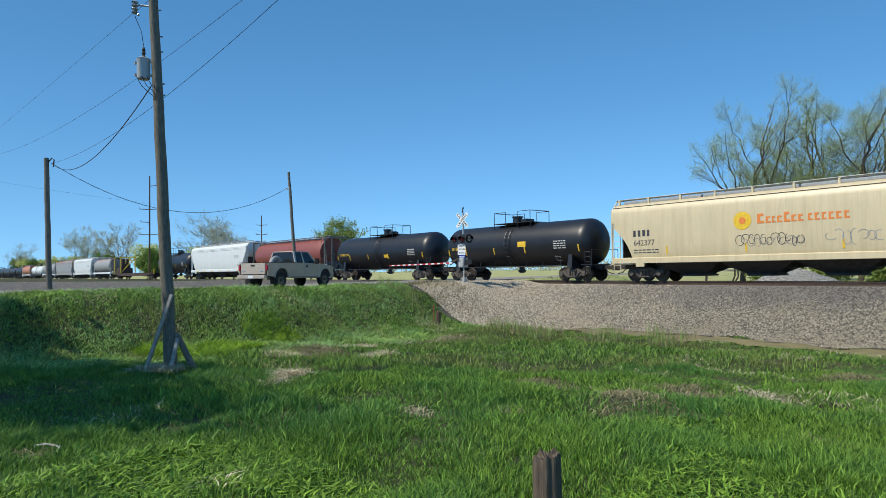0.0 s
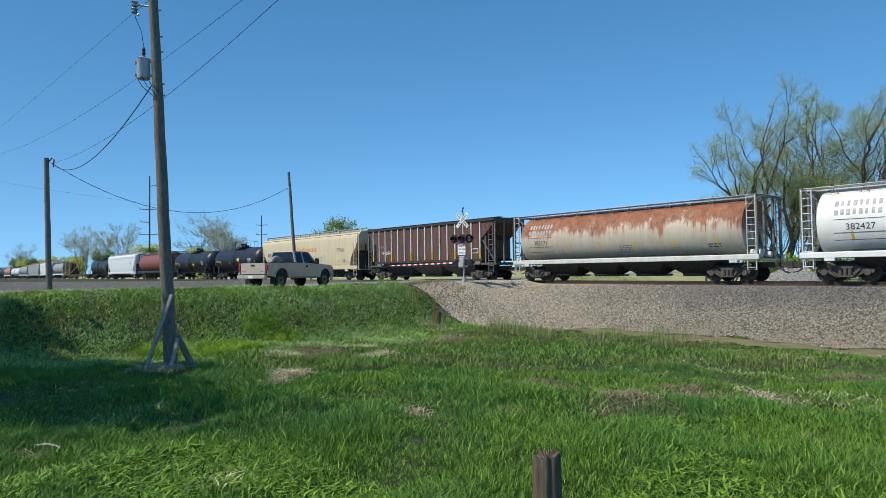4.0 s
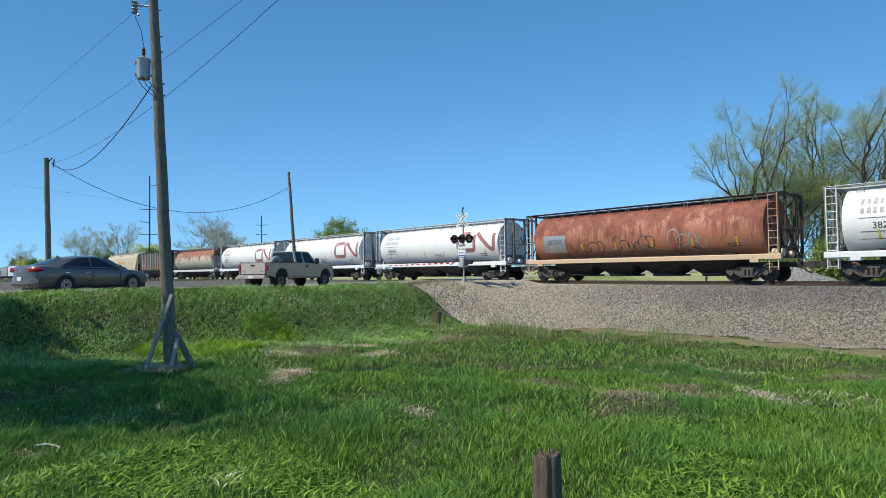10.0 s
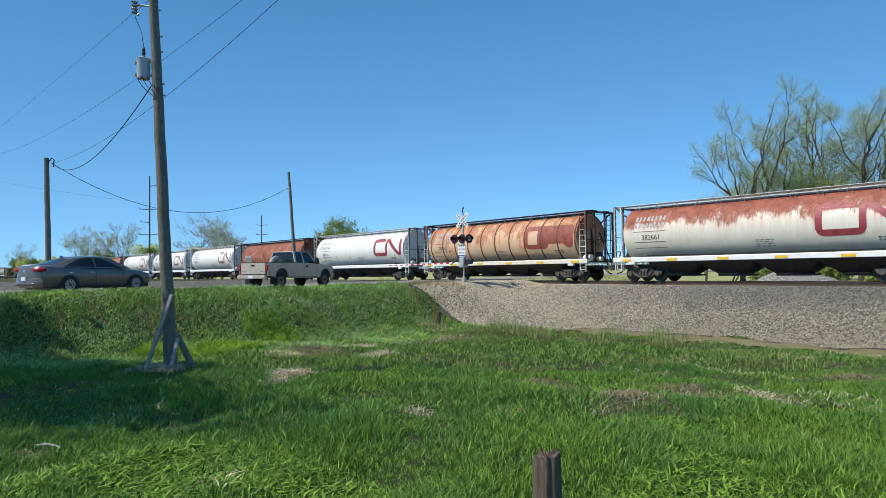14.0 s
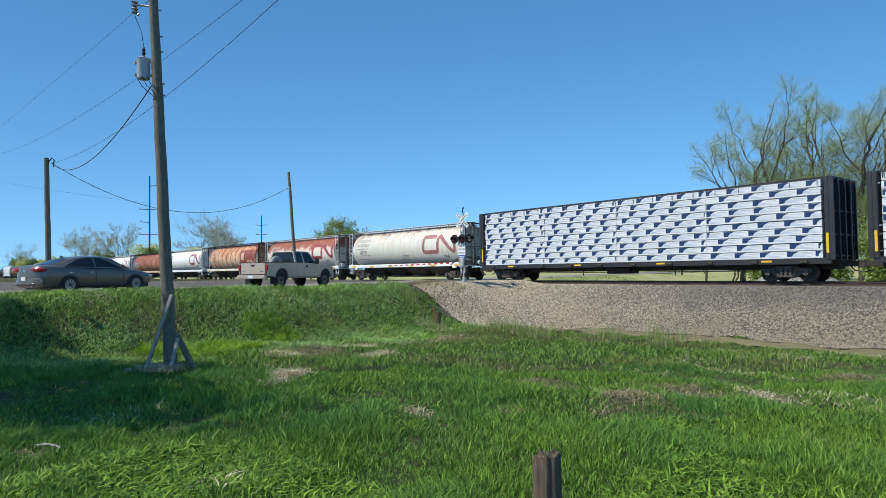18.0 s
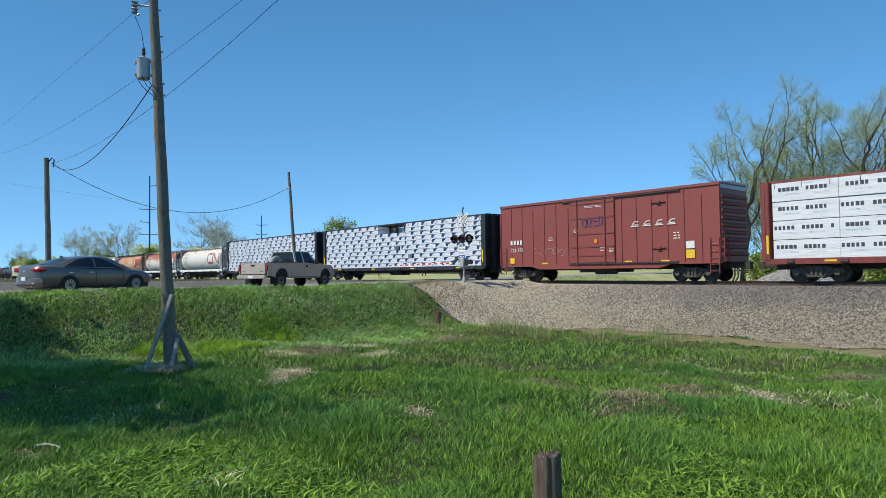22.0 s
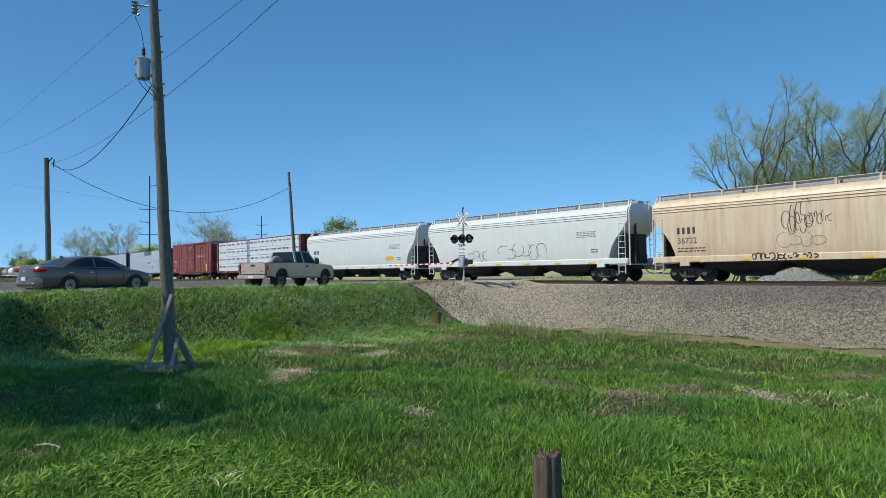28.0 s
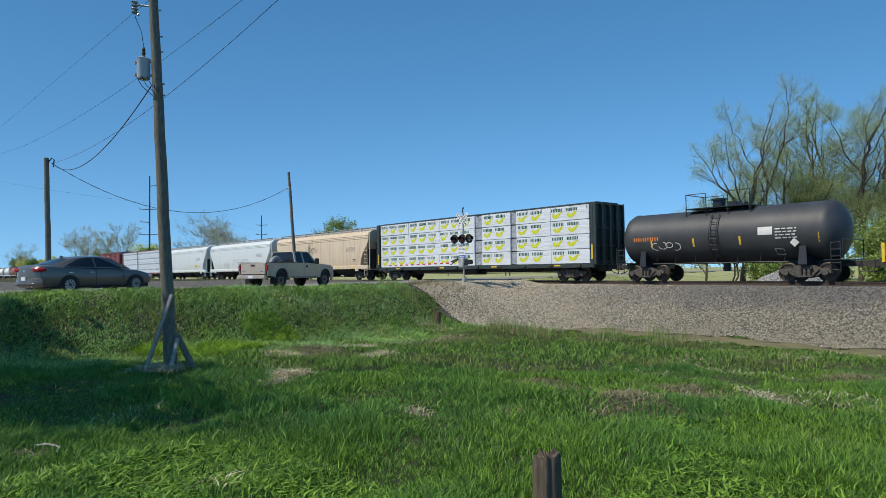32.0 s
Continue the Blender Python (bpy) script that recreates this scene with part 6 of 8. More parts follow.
def pickup_truck(at, turn):
    e = new("pickup_truck")
    e.matrix_world = Matrix.Translation(at) @ pose(0, 0, 0, 0, 0, turn)
    tagged(e, "dusty beige extended cab pickup truck waiting at the crossing", "pickup truck")
    side = [(-2.72, 0.66), (-2.74, 1.30), (-0.62, 1.33), (-0.60, 1.33), (1.05, 1.31), (1.15, 1.29), (2.38, 1.20), (2.58, 1.09), (2.63, 0.62), (2.54, 0.52)]
    side += arch(1.86, 0.50, 0.52) + [(1.2, 0.50), (-1.0, 0.50)] + arch(-1.72, 0.50, 0.56) + [(-2.26, 0.60)]
    g = Geo()
    for sgn in (-1, 1):
        g.prism(side, "x", sgn * 0.98 - 0.035, sgn * 0.98 + 0.035)
    part("body_side", g, M_TRUCKPAINT, e, bevel=0.02)
    part("hood", Geo().loft([[(x, 1.05, 1.31 + dz) for x, dz in ((-0.97, 0), (-0.6, 0.05), (0.6, 0.05), (0.97, 0))] + [(0.97, 1.05, 1.2), (-0.97, 1.05, 1.2)],
                             [(x, 2.36, 1.20 + dz) for x, dz in ((-0.97, 0), (-0.6, 0.06), (0.6, 0.06), (0.97, 0))] + [(0.97, 2.36, 1.1), (-0.97, 2.36, 1.1)],
                             [(x, 2.60, 1.08 + dz) for x, dz in ((-0.90, 0), (-0.6, 0.05), (0.6, 0.05), (0.90, 0))] + [(0.90, 2.60, 0.9), (-0.90, 2.60, 0.9)]]), M_TRUCKPAINT, e, smooth=True)
    part("front_grille", Geo().box(-0.7, 0.7, 2.58, 2.65, 0.72, 1.08), M_CHROME, e)
    part("front_bumper", Geo().box(-0.96, 0.96, 2.56, 2.72, 0.46, 0.72), M_CHROME, e, bevel=0.04)
    # cab
    lo = [(-0.97, 1.30), (0.97, 1.30)]
    g = Geo()
    roof = [(-0.74, -0.52), (-0.74, 0.72), (0.74, 0.72), (0.74, -0.52)]
    g.loft([[(x, y, 1.90) for x, y in roof], [(x * 0.97, y * 0.98 if y > 0 else y + 0.02, 1.955) for x, y in roof]])
    part("roof", g, M_TRUCKPAINT, e, bevel=0.03)
    for sgn in (-1, 1):
        x0, x1 = sgn * 0.97, sgn * 0.74
        for (ya, yb) in (((-0.62, -0.52), (-0.50, -0.40)), ((0.06, 0.06), (0.15, 0.14)), ((1.05, 0.64), (1.17, 0.74))):
            g = Geo().add([(x0, ya[0], 1.30), (x0, yb[0], 1.30), (x1, yb[1], 1.91), (x1, ya[1], 1.91)] + [(x0 - sgn * 0.06, ya[0], 1.30), (x0 - sgn * 0.06, yb[0], 1.30), (x1 - sgn * 0.06, yb[1], 1.91), (x1 - sgn * 0.06, ya[1], 1.91)],
                          [(0, 1, 2, 3), (4, 7, 6, 5), (0, 4, 5, 1), (1, 5, 6, 2), (2, 6, 7, 3), (3, 7, 4, 0)])
            part("cab_pillar", g, M_TRUCKPAINT, e)
        for ya, yb in (((-0.50, -0.40), (0.06, 0.06)), ((0.15, 0.14), (1.05, 0.64))):
            xi, xj = x0 - sgn * 0.03, x1 - sgn * 0.03
            part("side_window", Geo().add([(xi, ya[0], 1.30), (xi, yb[0], 1.30), (xj, yb[1], 1.90), (xj, ya[1], 1.90)], [(0, 1, 2, 3)]), M_GLASS, e)
        part("door_mirror", Geo().box(min(sgn * 1.02, sgn * 1.27), max(sgn * 1.02, sgn * 1.27), 0.90, 1.02, 1.26, 1.58), M_HOOD, e, bevel=0.03)
        part("door_handle", Geo().box(sgn * 1.02 - 0.02, sgn * 1.02 + 0.02, 0.20, 0.34, 1.08, 1.20), M_HOOD, e)
        part("door_seam", Geo().box(sgn * 1.016 - 0.003, sgn * 1.016 + 0.003, 0.095, 0.11, 0.55, 1.3), M_HOOD, e)
        part("door_seam", Geo().box(sgn * 1.016 - 0.003, sgn * 1.016 + 0.003, 1.12, 1.135, 0.55, 1.28), M_HOOD, e)
        part("body_moulding", Geo().box(sgn * 1.02 - 0.015, sgn * 1.02 + 0.015, -1.0, 1.2, 0.50, 0.60), M_TRUCKLOW, e)
        part("tail_lamp", Geo().box(sgn * 0.94 - 0.07, sgn * 0.94 + 0.07, -2.77, -2.66, 0.92, 1.22), M_TAIL, e, "red tail lamp", bevel=0.015)
        for yc, z in ((1.86, 0.52), (-1.72, 0.56)):
            part("arch_lip", Geo().tube([(sgn * 1.01, y, zz) for y, zz in arch(yc, 0.52, z, 12)], 0.045, 6), M_TRUCKPAINT, e, "flared wheel arch", smooth=True)
        part("mud_flap", Geo().box(sgn * 0.88 - 0.14, sgn * 0.88 + 0.14, -2.28, -2.26, 0.22, 0.62), M_RUBBER, e)
        for y in (1.86, -1.72):
            road_wheel(e, sgn * 0.84, y, 0.42, 0.26, M_TRUCKLOW, 8, sgn)
    part("rear_window", Geo().add([(-0.88, -0.60, 1.34), (0.88, -0.60, 1.34), (0.70, -0.51, 1.88), (-0.70, -0.51, 1.88)], [(0, 1, 2, 3)]), M_GLASS, e)
    part("windscreen", Geo().add([(-0.90, 1.12, 1.31), (0.90, 1.12, 1.31), (0.70, 0.71, 1.90), (-0.70, 0.71, 1.90)], [(0, 1, 2, 3)]), M_GLASS, e)
    part("cab_back", Geo().box(-0.95, 0.95, -0.66, -0.58, 0.6, 1.34), M_TRUCKPAINT, e)
    part("dashboard", Geo().box(-0.9, 0.9, 0.75, 1.1, 0.9, 1.25), M_HOOD, e)
    part("floor_pan", Geo().box(-0.94, 0.94, -2.6, 2.5, 0.56, 0.70), M_HOOD, e)
    for y in (1.86, -1.72):
        part("wheel_well", Geo().box(-0.95, 0.95, y - 0.6, y + 0.6, 0.6, 1.15), M_HOOD, e)
    part("bed_rail_cap", Geo().box(-1.02, -0.92, -2.7, -0.62, 1.325, 1.36).box(0.92, 1.02, -2.7, -0.62, 1.325, 1.36), M_HOOD, e)
    tg = part("tailgate", Geo().box(-0.84, 0.84, -2.76, -2.69, 0.74, 1.31), M_TRUCKPAINT, e, "beige tailgate", bevel=0.02)
    part("tailgate_handle", Geo().box(-0.12, 0.12, -2.78, -2.755, 1.15, 1.23), M_HOOD, tg)
    part("tailgate_badge", Geo().box(0.5, 0.72, -2.768, -2.758, 0.86, 0.9).box(-0.72, -0.5, -2.768, -2.758, 0.86, 0.9), M_CHROME, tg)
    bp = part("rear_bumper", Geo().box(-0.98, 0.98, -2.92, -2.70, 0.50, 0.70), M_TRUCKPAINT, e, "dusty beige rear bumper", bevel=0.035)
    part("licence_plate", Geo().box(-0.16, 0.16, -2.935, -2.925, 0.53, 0.67), M_PLATE, bp)
    part("tow_hitch", Geo().box(-0.06, 0.06, -3.05, -2.6, 0.36, 0.46), M_HOOD, e)
    ring = [(0.05, -1.1 + 0.36 * math.cos(2 * math.pi * k / 20), 1.25 + 0.36 * math.sin(2 * math.pi * k / 20)) for k in range(21)]
    t = tagged(part("spare_tyre", Geo().tube([Vector(e.matrix_world @ Vector(p)) for p in ring], 0.11, 10, False), plain("pale_dusty_rubber", (0.34, 0.33, 0.31), 0.8), smooth=True), "pale dusty tyre standing in the pickup bed", "tyre")
    part("load_floor", Geo().box(-0.92, 0.92, -2.68, -0.66, 0.70, 0.80), M_HOOD, e)
    return e


pickup_truck(Vector((-32.65, 16.55, 0.0)), 21.5)

SEDAN_WHEELS = []


def sedan_car():
    e = new("sedan_car")
    tagged(e, "dark grey bronze sedan that rolls up behind the pickup", "car")
    # lower body as rings of half-widths along its length: y, sill z, belt z, half width
    st = [(-2.51, 0.34, 0.92, 0.20), (-2.50, 0.30, 0.97, 0.42), (-2.47, 0.27, 1.01, 0.60), (-2.42, 0.25, 1.045, 0.71), (-2.36, 0.24, 1.065, 0.785), (-2.25, 0.23, 1.08, 0.86), (-2.10, 0.23, 1.085, 0.905), (-1.6, 0.23, 1.05, 0.925), (-0.5, 0.24, 1.00, 0.93), (0.6, 0.24, 0.97, 0.93), (1.2, 0.25, 0.945, 0.92), (1.8, 0.28, 0.875, 0.895), (2.2, 0.31, 0.775, 0.84), (2.40, 0.36, 0.69, 0.74), (2.50, 0.42, 0.60, 0.56)]
    rings = []
    ys = np.array([q[0] for q in st])
    yy = np.concatenate([ys[:1], np.linspace(-2.505, 2.49, 110), ys[-1:]])
    cols = [np.interp(yy, ys, [q[c] for q in st]) for c in (1, 2, 3)]
    cols = [np.concatenate([c[:1], np.convolve(np.pad(c, 2, "edge"), [0.12, 0.22, 0.32, 0.22, 0.12], "valid")[1:-1], c[-1:]]) for c in cols]
    for y, z0, z1, w in zip(yy, *cols):
        m = (z0 + z1) / 2
        lower = [(w * 0.80, z0), (w * 0.93, z0 + 0.03), (w * 0.985, z0 + 0.12), (w, m), (w * 0.992, m + 0.16 * (z1 - z0)), (w * 0.97, z1 - 0.11), (w * 0.945, z1 - 0.055), (w * 0.90, z1 - 0.018), (w * 0.80, z1 + 0.004), (w * 0.45, z1 + 0.022), (w * 0.15, z1 + 0.026)]
        rings.append([(x, y, z) for x, z in lower] + [(-x, y, z) for x, z in lower[::-1]])
    part("body_shell", Geo().loft(rings), M_SEDAN, e, smooth=True)
    # the cabin: a curved shell, with panes laid just over it
    ky = (-1.98, -1.65, -1.30, -0.95, -0.5, 0.0, 0.4, 0.65, 0.95, 1.34)
    kz = (1.07, 1.21, 1.35, 1.435, 1.49, 1.50, 1.465, 1.385, 1.215, 0.955)

    def cabin(y, u, out=0.0):
        """A place on the cabin: u from 0 at the belt over 0.5 at the roof edge to 1 at the middle."""
        zt = float(np.interp(y, ky, np.convolve(np.pad(kz, 1, "edge"), [0.12, 0.76, 0.12], "valid")))
        zb = float(np.interp(y, (-2.0, -0.5, 1.35), (1.03, 0.985, 0.935)))
        wb, wt = float(np.interp(y, (-2.0, -1.4, 0.8, 1.35), (0.72, 0.865, 0.875, 0.78))), float(np.interp(y, (-2.0, -1.3, -0.5, 0.3, 1.35), (0.66, 0.58, 0.615, 0.60, 0.74)))
        rise = max(zt - zb, 0.005)
        if u <= 0.5:
            t = u / 0.5
            return Vector((wb + (wt - wb) * t ** 1.15 + out * 0.9, y, zb + (rise - 0.055 * min(1, rise / 0.3)) * t + out * 0.4))
        t = (u - 0.5) / 0.5
        return Vector((wt * (1 - t) + out * (1 - t) * 0.5, y, zt - 0.055 * min(1, rise / 0.3) * (1 - t) ** 2.2 + out))

    stations = np.linspace(-1.98, 1.34, 44)
    us = [k / 16 for k in range(17)]
    part("roof", Geo().loft([[tuple(cabin(y, u)) for u in us] + [(-cabin(y, u).x, y, cabin(y, u).z) for u in us[::-1][1:]] for y in stations], closed=False, caps=False), M_SEDAN, e, smooth=True)

    def pane(name, corner, side=1):
        g = Geo()
        nx = 7
        pts = [[corner(i / nx, j / nx) for j in range(nx + 1)] for i in range(nx + 1)]
        g.add([(p.x * side, p.y, p.z) for row in pts for p in row], [(i * (nx + 1) + j, i * (nx + 1) + j + 1, (i + 1) * (nx + 1) + j + 1, (i + 1) * (nx + 1) + j) for i in range(nx) for j in range(nx)])
        return part(name, g, M_GLASS, e, smooth=True)

    for s in (-1, 1):
        pane("rear_side_window", lambda a, b: cabin(-1.50 + 0.30 * b + (1.22 - 0.30 * b) * a, 0.05 + 0.40 * b * (0.55 + 0.45 * min(1.0, a * 2.2)), 0.008), s)
        pane("front_side_window", lambda a, b: cabin(-0.20 + (1.22 - 0.72 * b) * a, 0.05 + 0.40 * b * (1 - 0.25 * a ** 3), 0.008), s)
        pane("rear_window_half", lambda a, b: cabin(-1.86 + 0.66 * a, 0.56 + 0.44 * b, 0.008), s)
        pane("windscreen_half", lambda a, b: cabin(0.56 + 0.66 * a, 0.55 + 0.45 * b, 0.008), s)
        part("window_trim", Geo().tube([cabin(y, 0.03, 0.008).to_tuple() if s > 0 else (-cabin(y, 0.03, 0.008).x, y, cabin(y, 0.03, 0.008).z) for y in np.linspace(-1.52, 1.05, 14)], 0.009, 5), M_CHROME, e, "thin bright window trim")
        part("door_mirror", Geo().box(min(s * 0.90, s * 1.08), max(s * 0.90, s * 1.08), 0.78, 0.92, 0.98, 1.12), M_SEDAN, e, bevel=0.035)
        for y in (-0.42, -1.25):
            part("door_handle", Geo().box(s * 0.945 - 0.015, s * 0.945 + 0.015, y - 0.1, y + 0.1, 0.80, 0.835), M_CHROME, e, bevel=0.01)
        for y in (-0.24, 0.95):
            part("door_seam", Geo().box(s * 0.936 - 0.004, s * 0.936 + 0.004, y - 0.006, y + 0.006, 0.36, 0.93), M_HOOD, e)
        lamp = Geo().loft([[(s * (0.70 + 0.28 * math.cos(a) * q), -2.375 - 0.155 * dy + 0.13 * (math.cos(a) * q > 0) * math.cos(a) * q, 0.925 + 0.092 * math.sin(a) * q) for a in [math.tau * k / 20 for k in range(20)]] for dy, q in ((-0.5, 0.9), (0.2, 1.0), (0.6, 0.96), (0.85, 0.75), (0.95, 0.35))])
        part("tail_lamp", lamp, M_TAIL, e, "red wrap-round tail lamp", smooth=True)
        part("head_lamp", Geo().box(s * 0.66 - 0.16, s * 0.66 + 0.16, 2.24, 2.40, 0.60, 0.72), M_CLEAR, e, bevel=0.03)
        for y in (1.50, -1.31):
            part("wheel_arch", Geo().tube([(s * 0.80, y, 0.34), (s * 0.942, y, 0.34)], 0.385, 24), M_HOOD, e)
            SEDAN_WHEELS.append((road_wheel(e, s * 0.86, y, 0.335, 0.21, M_ALLOY, 9, s), s * 0.86, y))
    skin = [(x, -2.522 + 0.24 * (abs(x) / 0.92) ** 3.6) for x in np.linspace(-0.90, 0.90, 25)]
    rb = part("rear_bumper", Geo().loft([[(x * k, y + dy, z) for x, y in skin] for z, k, dy in ((0.23, 0.90, 0.10), (0.26, 0.96, 0.04), (0.32, 0.99, 0.008), (0.42, 1.0, -0.004), (0.55, 1.0, -0.004), (0.60, 0.99, 0.02))], caps=False, closed=False), M_SEDAN, e, smooth=True)
    part("bumper_slot", Geo().box(-0.62, 0.62, -2.532, -2.50, 0.33, 0.37), M_HOOD, rb)
    part("licence_plate", Geo().box(-0.15, 0.15, -2.545, -2.53, 0.52, 0.66), M_PLATE, rb)
    part("bumper_strip", Geo().tube([(x, y - 0.004, 0.40) for x, y in skin[4:-4]], 0.007, 5), M_CHROME, rb, "thin bright bumper strip")
    part("trunk_badge", Geo().tube([(0, -2.50, 0.88), (0, -2.515, 0.88)], 0.05, 10), M_CHROME, e)
    part("exhaust_tip", Geo().tube([(0.5, -2.5, 0.30), (0.5, -2.35, 0.30)], 0.035, 8), M_CHROME, e)
    part("roof_aerial", Geo().loft([[(-0.02, -1.02, 1.425), (0.02, -1.02, 1.425), (0.02, -1.18, 1.39), (-0.02, -1.18, 1.39)], [(-0.008, -1.10, 1.49), (0.008, -1.10, 1.49), (0.008, -1.17, 1.49), (-0.008, -1.17, 1.49)]]), M_SEDAN, e)
    part("underbody", Geo().box(-0.78, 0.78, -2.05, 2.2, 0.17, 0.34), M_HOOD, e)
    return e


SEDAN = sedan_car()
SEDAN_TURN = 20.0
SEDAN_STOP = Vector((-29.80, 6.05, 0.11))
SEDAN_ROWS = [(0, -21.7), (1, -18.3), (2, -15.2), (3, -12.4), (4, -9.6), (5, -6.85), (5.5, -5.55), (6, -4.50), (6.5, -3.60), (7, -2.83), (7.5, -2.15), (8, -1.60), (8.5, -1.14), (9, -0.74), (9.5, -0.40), (10, -0.15), (10.5, -0.02), (11, 0.0), (20, 0.0), (32, 0.0)]  # metres before the stop


# ---- small things in the meadow ----
M_STRAWSTICK = plain("bleached_stalk", (0.55, 0.52, 0.46), 0.8)

def stump(x, y, h, r):
    z = float(height(x, y))
    rng = random.Random(4)
    n = 44
    groove = [r * (1 + 0.05 * math.sin(2.0 * math.tau * k / n + 1) + 0.05 * math.sin(7 * math.tau * k / n + 2) + rng.uniform(-0.075, 0.045)) for k in range(n)]
    crest = [0.022 * math.sin(math.tau * k / n + 0.6) + 0.016 * math.sin(5 * math.tau * k / n) + rng.uniform(-0.022, 0.016) for k in range(n)]
    rings = []
    for t, k1 in ((-0.25, 1.25), (0.04, 1.10), (0.22, 1.03), (0.45, 1.0), (0.70, 1.0), (0.90, 0.99), (1.0, 0.95)):
        rings.append([(x + k1 * groove[k] * math.cos(math.tau * k / n), y + k1 * groove[k] * math.sin(math.tau * k / n), z + h * t + crest[k] * max(0, t - 0.6) * 2.5) for k in range(n)])
    for k1, dz in ((0.84, -0.006), (0.55, -0.03), (0.2, -0.045)):
        rings.append([(x + k1 * groove[k] * math.cos(math.tau * k / n), y + k1 * groove[k] * math.sin(math.tau * k / n), z + h + dz + k1 * crest[k] + rng.uniform(-0.012, 0.012)) for k in range(n)])
    tagged(part("tree_stump", Geo().loft(rings), M_STUMP), "short weathered brown wooden stump with a ragged cut top", "stump")


stump(-3.58, 4.13, 0.54, 0.112)


tagged(part("bent_stalk", Geo().tube([(-8.67, 1.21, -1.32), (-8.67, 1.22, -1.13), (-8.58, 1.33, -1.12), (-8.48, 1.44, -1.15), (-8.4, 1.38, -1.19)], 0.012, 5), M_STRAWSTICK), "pale dry bent stalk lying over the grass", "stalk")


M_RUSTPIPE = plain("rusty_red_pipe", (0.26, 0.07, 0.04), 0.8, 0.0, 0.4, 8)


def fence_post(x, y, h, label):
    z = float(height(x, y))
    e = new("marker_post")
    e.location = (x, y, z)
    tagged(e, label, "post")
    part("wooden_post", Geo().tube([(0.1, 0, -0.3), (0.11, 0, h * 0.5), (0.13, 0.01, h * 0.93), (0.15, 0.02, h)], [0.15, 0.145, 0.14, 0.09], 9), M_POLE_DARK, e)
    part("iron_rod", Geo().tube([(-0.14, -0.1, -0.2), (-0.12, -0.1, h + 0.32)], 0.03, 5), M_RUSTPIPE, e, "rusty red rod")


fence_post(-26.55, 22.03, 0.75, "dark wooden marker post beside a rusty rod")


def mound(x, y, r, h, mat, name, label, category):
    rng = np.random.RandomState(3)
    n, m = 40, 14
    vs, fs = [], []
    for i in range(m + 1):
        for k in range(n):
            t = i / m
            a = 2 * math.pi * k / n
            rr = r * t * (1 + 0.12 * math.sin(3 * a + 1) + 0.06 * math.sin(7 * a))
            vs.append((x + rr * math.cos(a), y + 0.75 * rr * math.sin(a), -1.0 + (h + 0.15) * (1 - t) ** 0.85 + rng.uniform(-0.05, 0.05)))
    fs = [(i * n + k, i * n + (k + 1) % n, (i + 1) * n + (k + 1) % n, (i + 1) * n + k) for i in range(m) for k in range(n)]
    return tagged(part(name, Geo().add(vs, fs), mat), label, category)


mound(-18.0, 46.0, 3.9, 1.65, gravel_material("pale_crushed_stone", (0.34, 0.33, 0.30), (0.66, 0.64, 0.60), 14, 0.2), "stone_heap", "heap of grey crushed stone behind the track", "stone heap")
blk = Geo().box(-22.75, -21.8, 43.0, 43.6, -1.0, -0.45)
tagged(part("concrete_block", blk, plain("pale_concrete", (0.5, 0.47, 0.4), 0.9, 0, 0.25, 5, 0.4), bevel=0.06), "pale broken concrete block in the field", "concrete block")


# ---- trees ----
def leaf_material(name, lo, hi, through=0.35, patch=None, scale=0.5):
    m, n, l, b = material(name, 0.6, 0.0, 0.25)
    geo = n.new("ShaderNodeNewGeometry")
    col = ramp(n, l, geo.outputs["Random Per Island"], [(0.0, lo), (1.0, hi)])
    if patch:
        f = noise_node(n, l, scale, 4)
        col = mix(n, l, ramp(n, l, f, [(0.42, 0), (0.62, 1)]), col, mix(n, l, 0.6, col, patch))
    l.new(col, b.inputs["Base Color"])
    t = n.new("ShaderNodeBsdfTranslucent")
    l.new(col, t.inputs["Color"])
    mx = n.new("ShaderNodeMixShader")
    mx.inputs[0].default_value = through
    l.new(b.outputs[0], mx.inputs[1])
    l.new(t.outputs[0], mx.inputs[2])
    l.new(mx.outputs[0], n["Material Output"].inputs["Surface"])
    return m


M_LEAF_SPRING = leaf_material("young_spring_leaf", (0.42, 0.46, 0.14), (0.68, 0.70, 0.26), 0.5)
M_LEAF_PALE = leaf_material("pale_bud_leaf", (0.36, 0.37, 0.23), (0.58, 0.58, 0.37), 0.4)
M_LEAF_GREEN = leaf_material("green_leaf", (0.08, 0.15, 0.03), (0.22, 0.33, 0.075))
M_TWIG = wood_material("grey_twig", (0.15, 0.13, 0.105))


def leaf_cloud(name, centres, size, per, spread, mat, rng):
    """Small folded leaves scattered round twig tips."""
    c = np.repeat(np.asarray(centres), per, axis=0)
    c = c + rng.normal(0, spread, c.shape)
    a = rng.normal(0, 1, c.shape)
    a /= np.linalg.norm(a, axis=1, keepdims=True)
    b = np.cross(a, rng.normal(0, 1, c.shape))
    b /= np.linalg.norm(b, axis=1, keepdims=True)
    s = size * rng.uniform(0.6, 1.4, (len(c), 1))
    v = np.stack([c - a * s, c + b * s * 0.45, c + a * s, c - b * s * 0.45], 1).reshape(-1, 3)
    f = np.arange(len(v)).reshape(-1, 4)
    return array_mesh(name, v, f, mat)


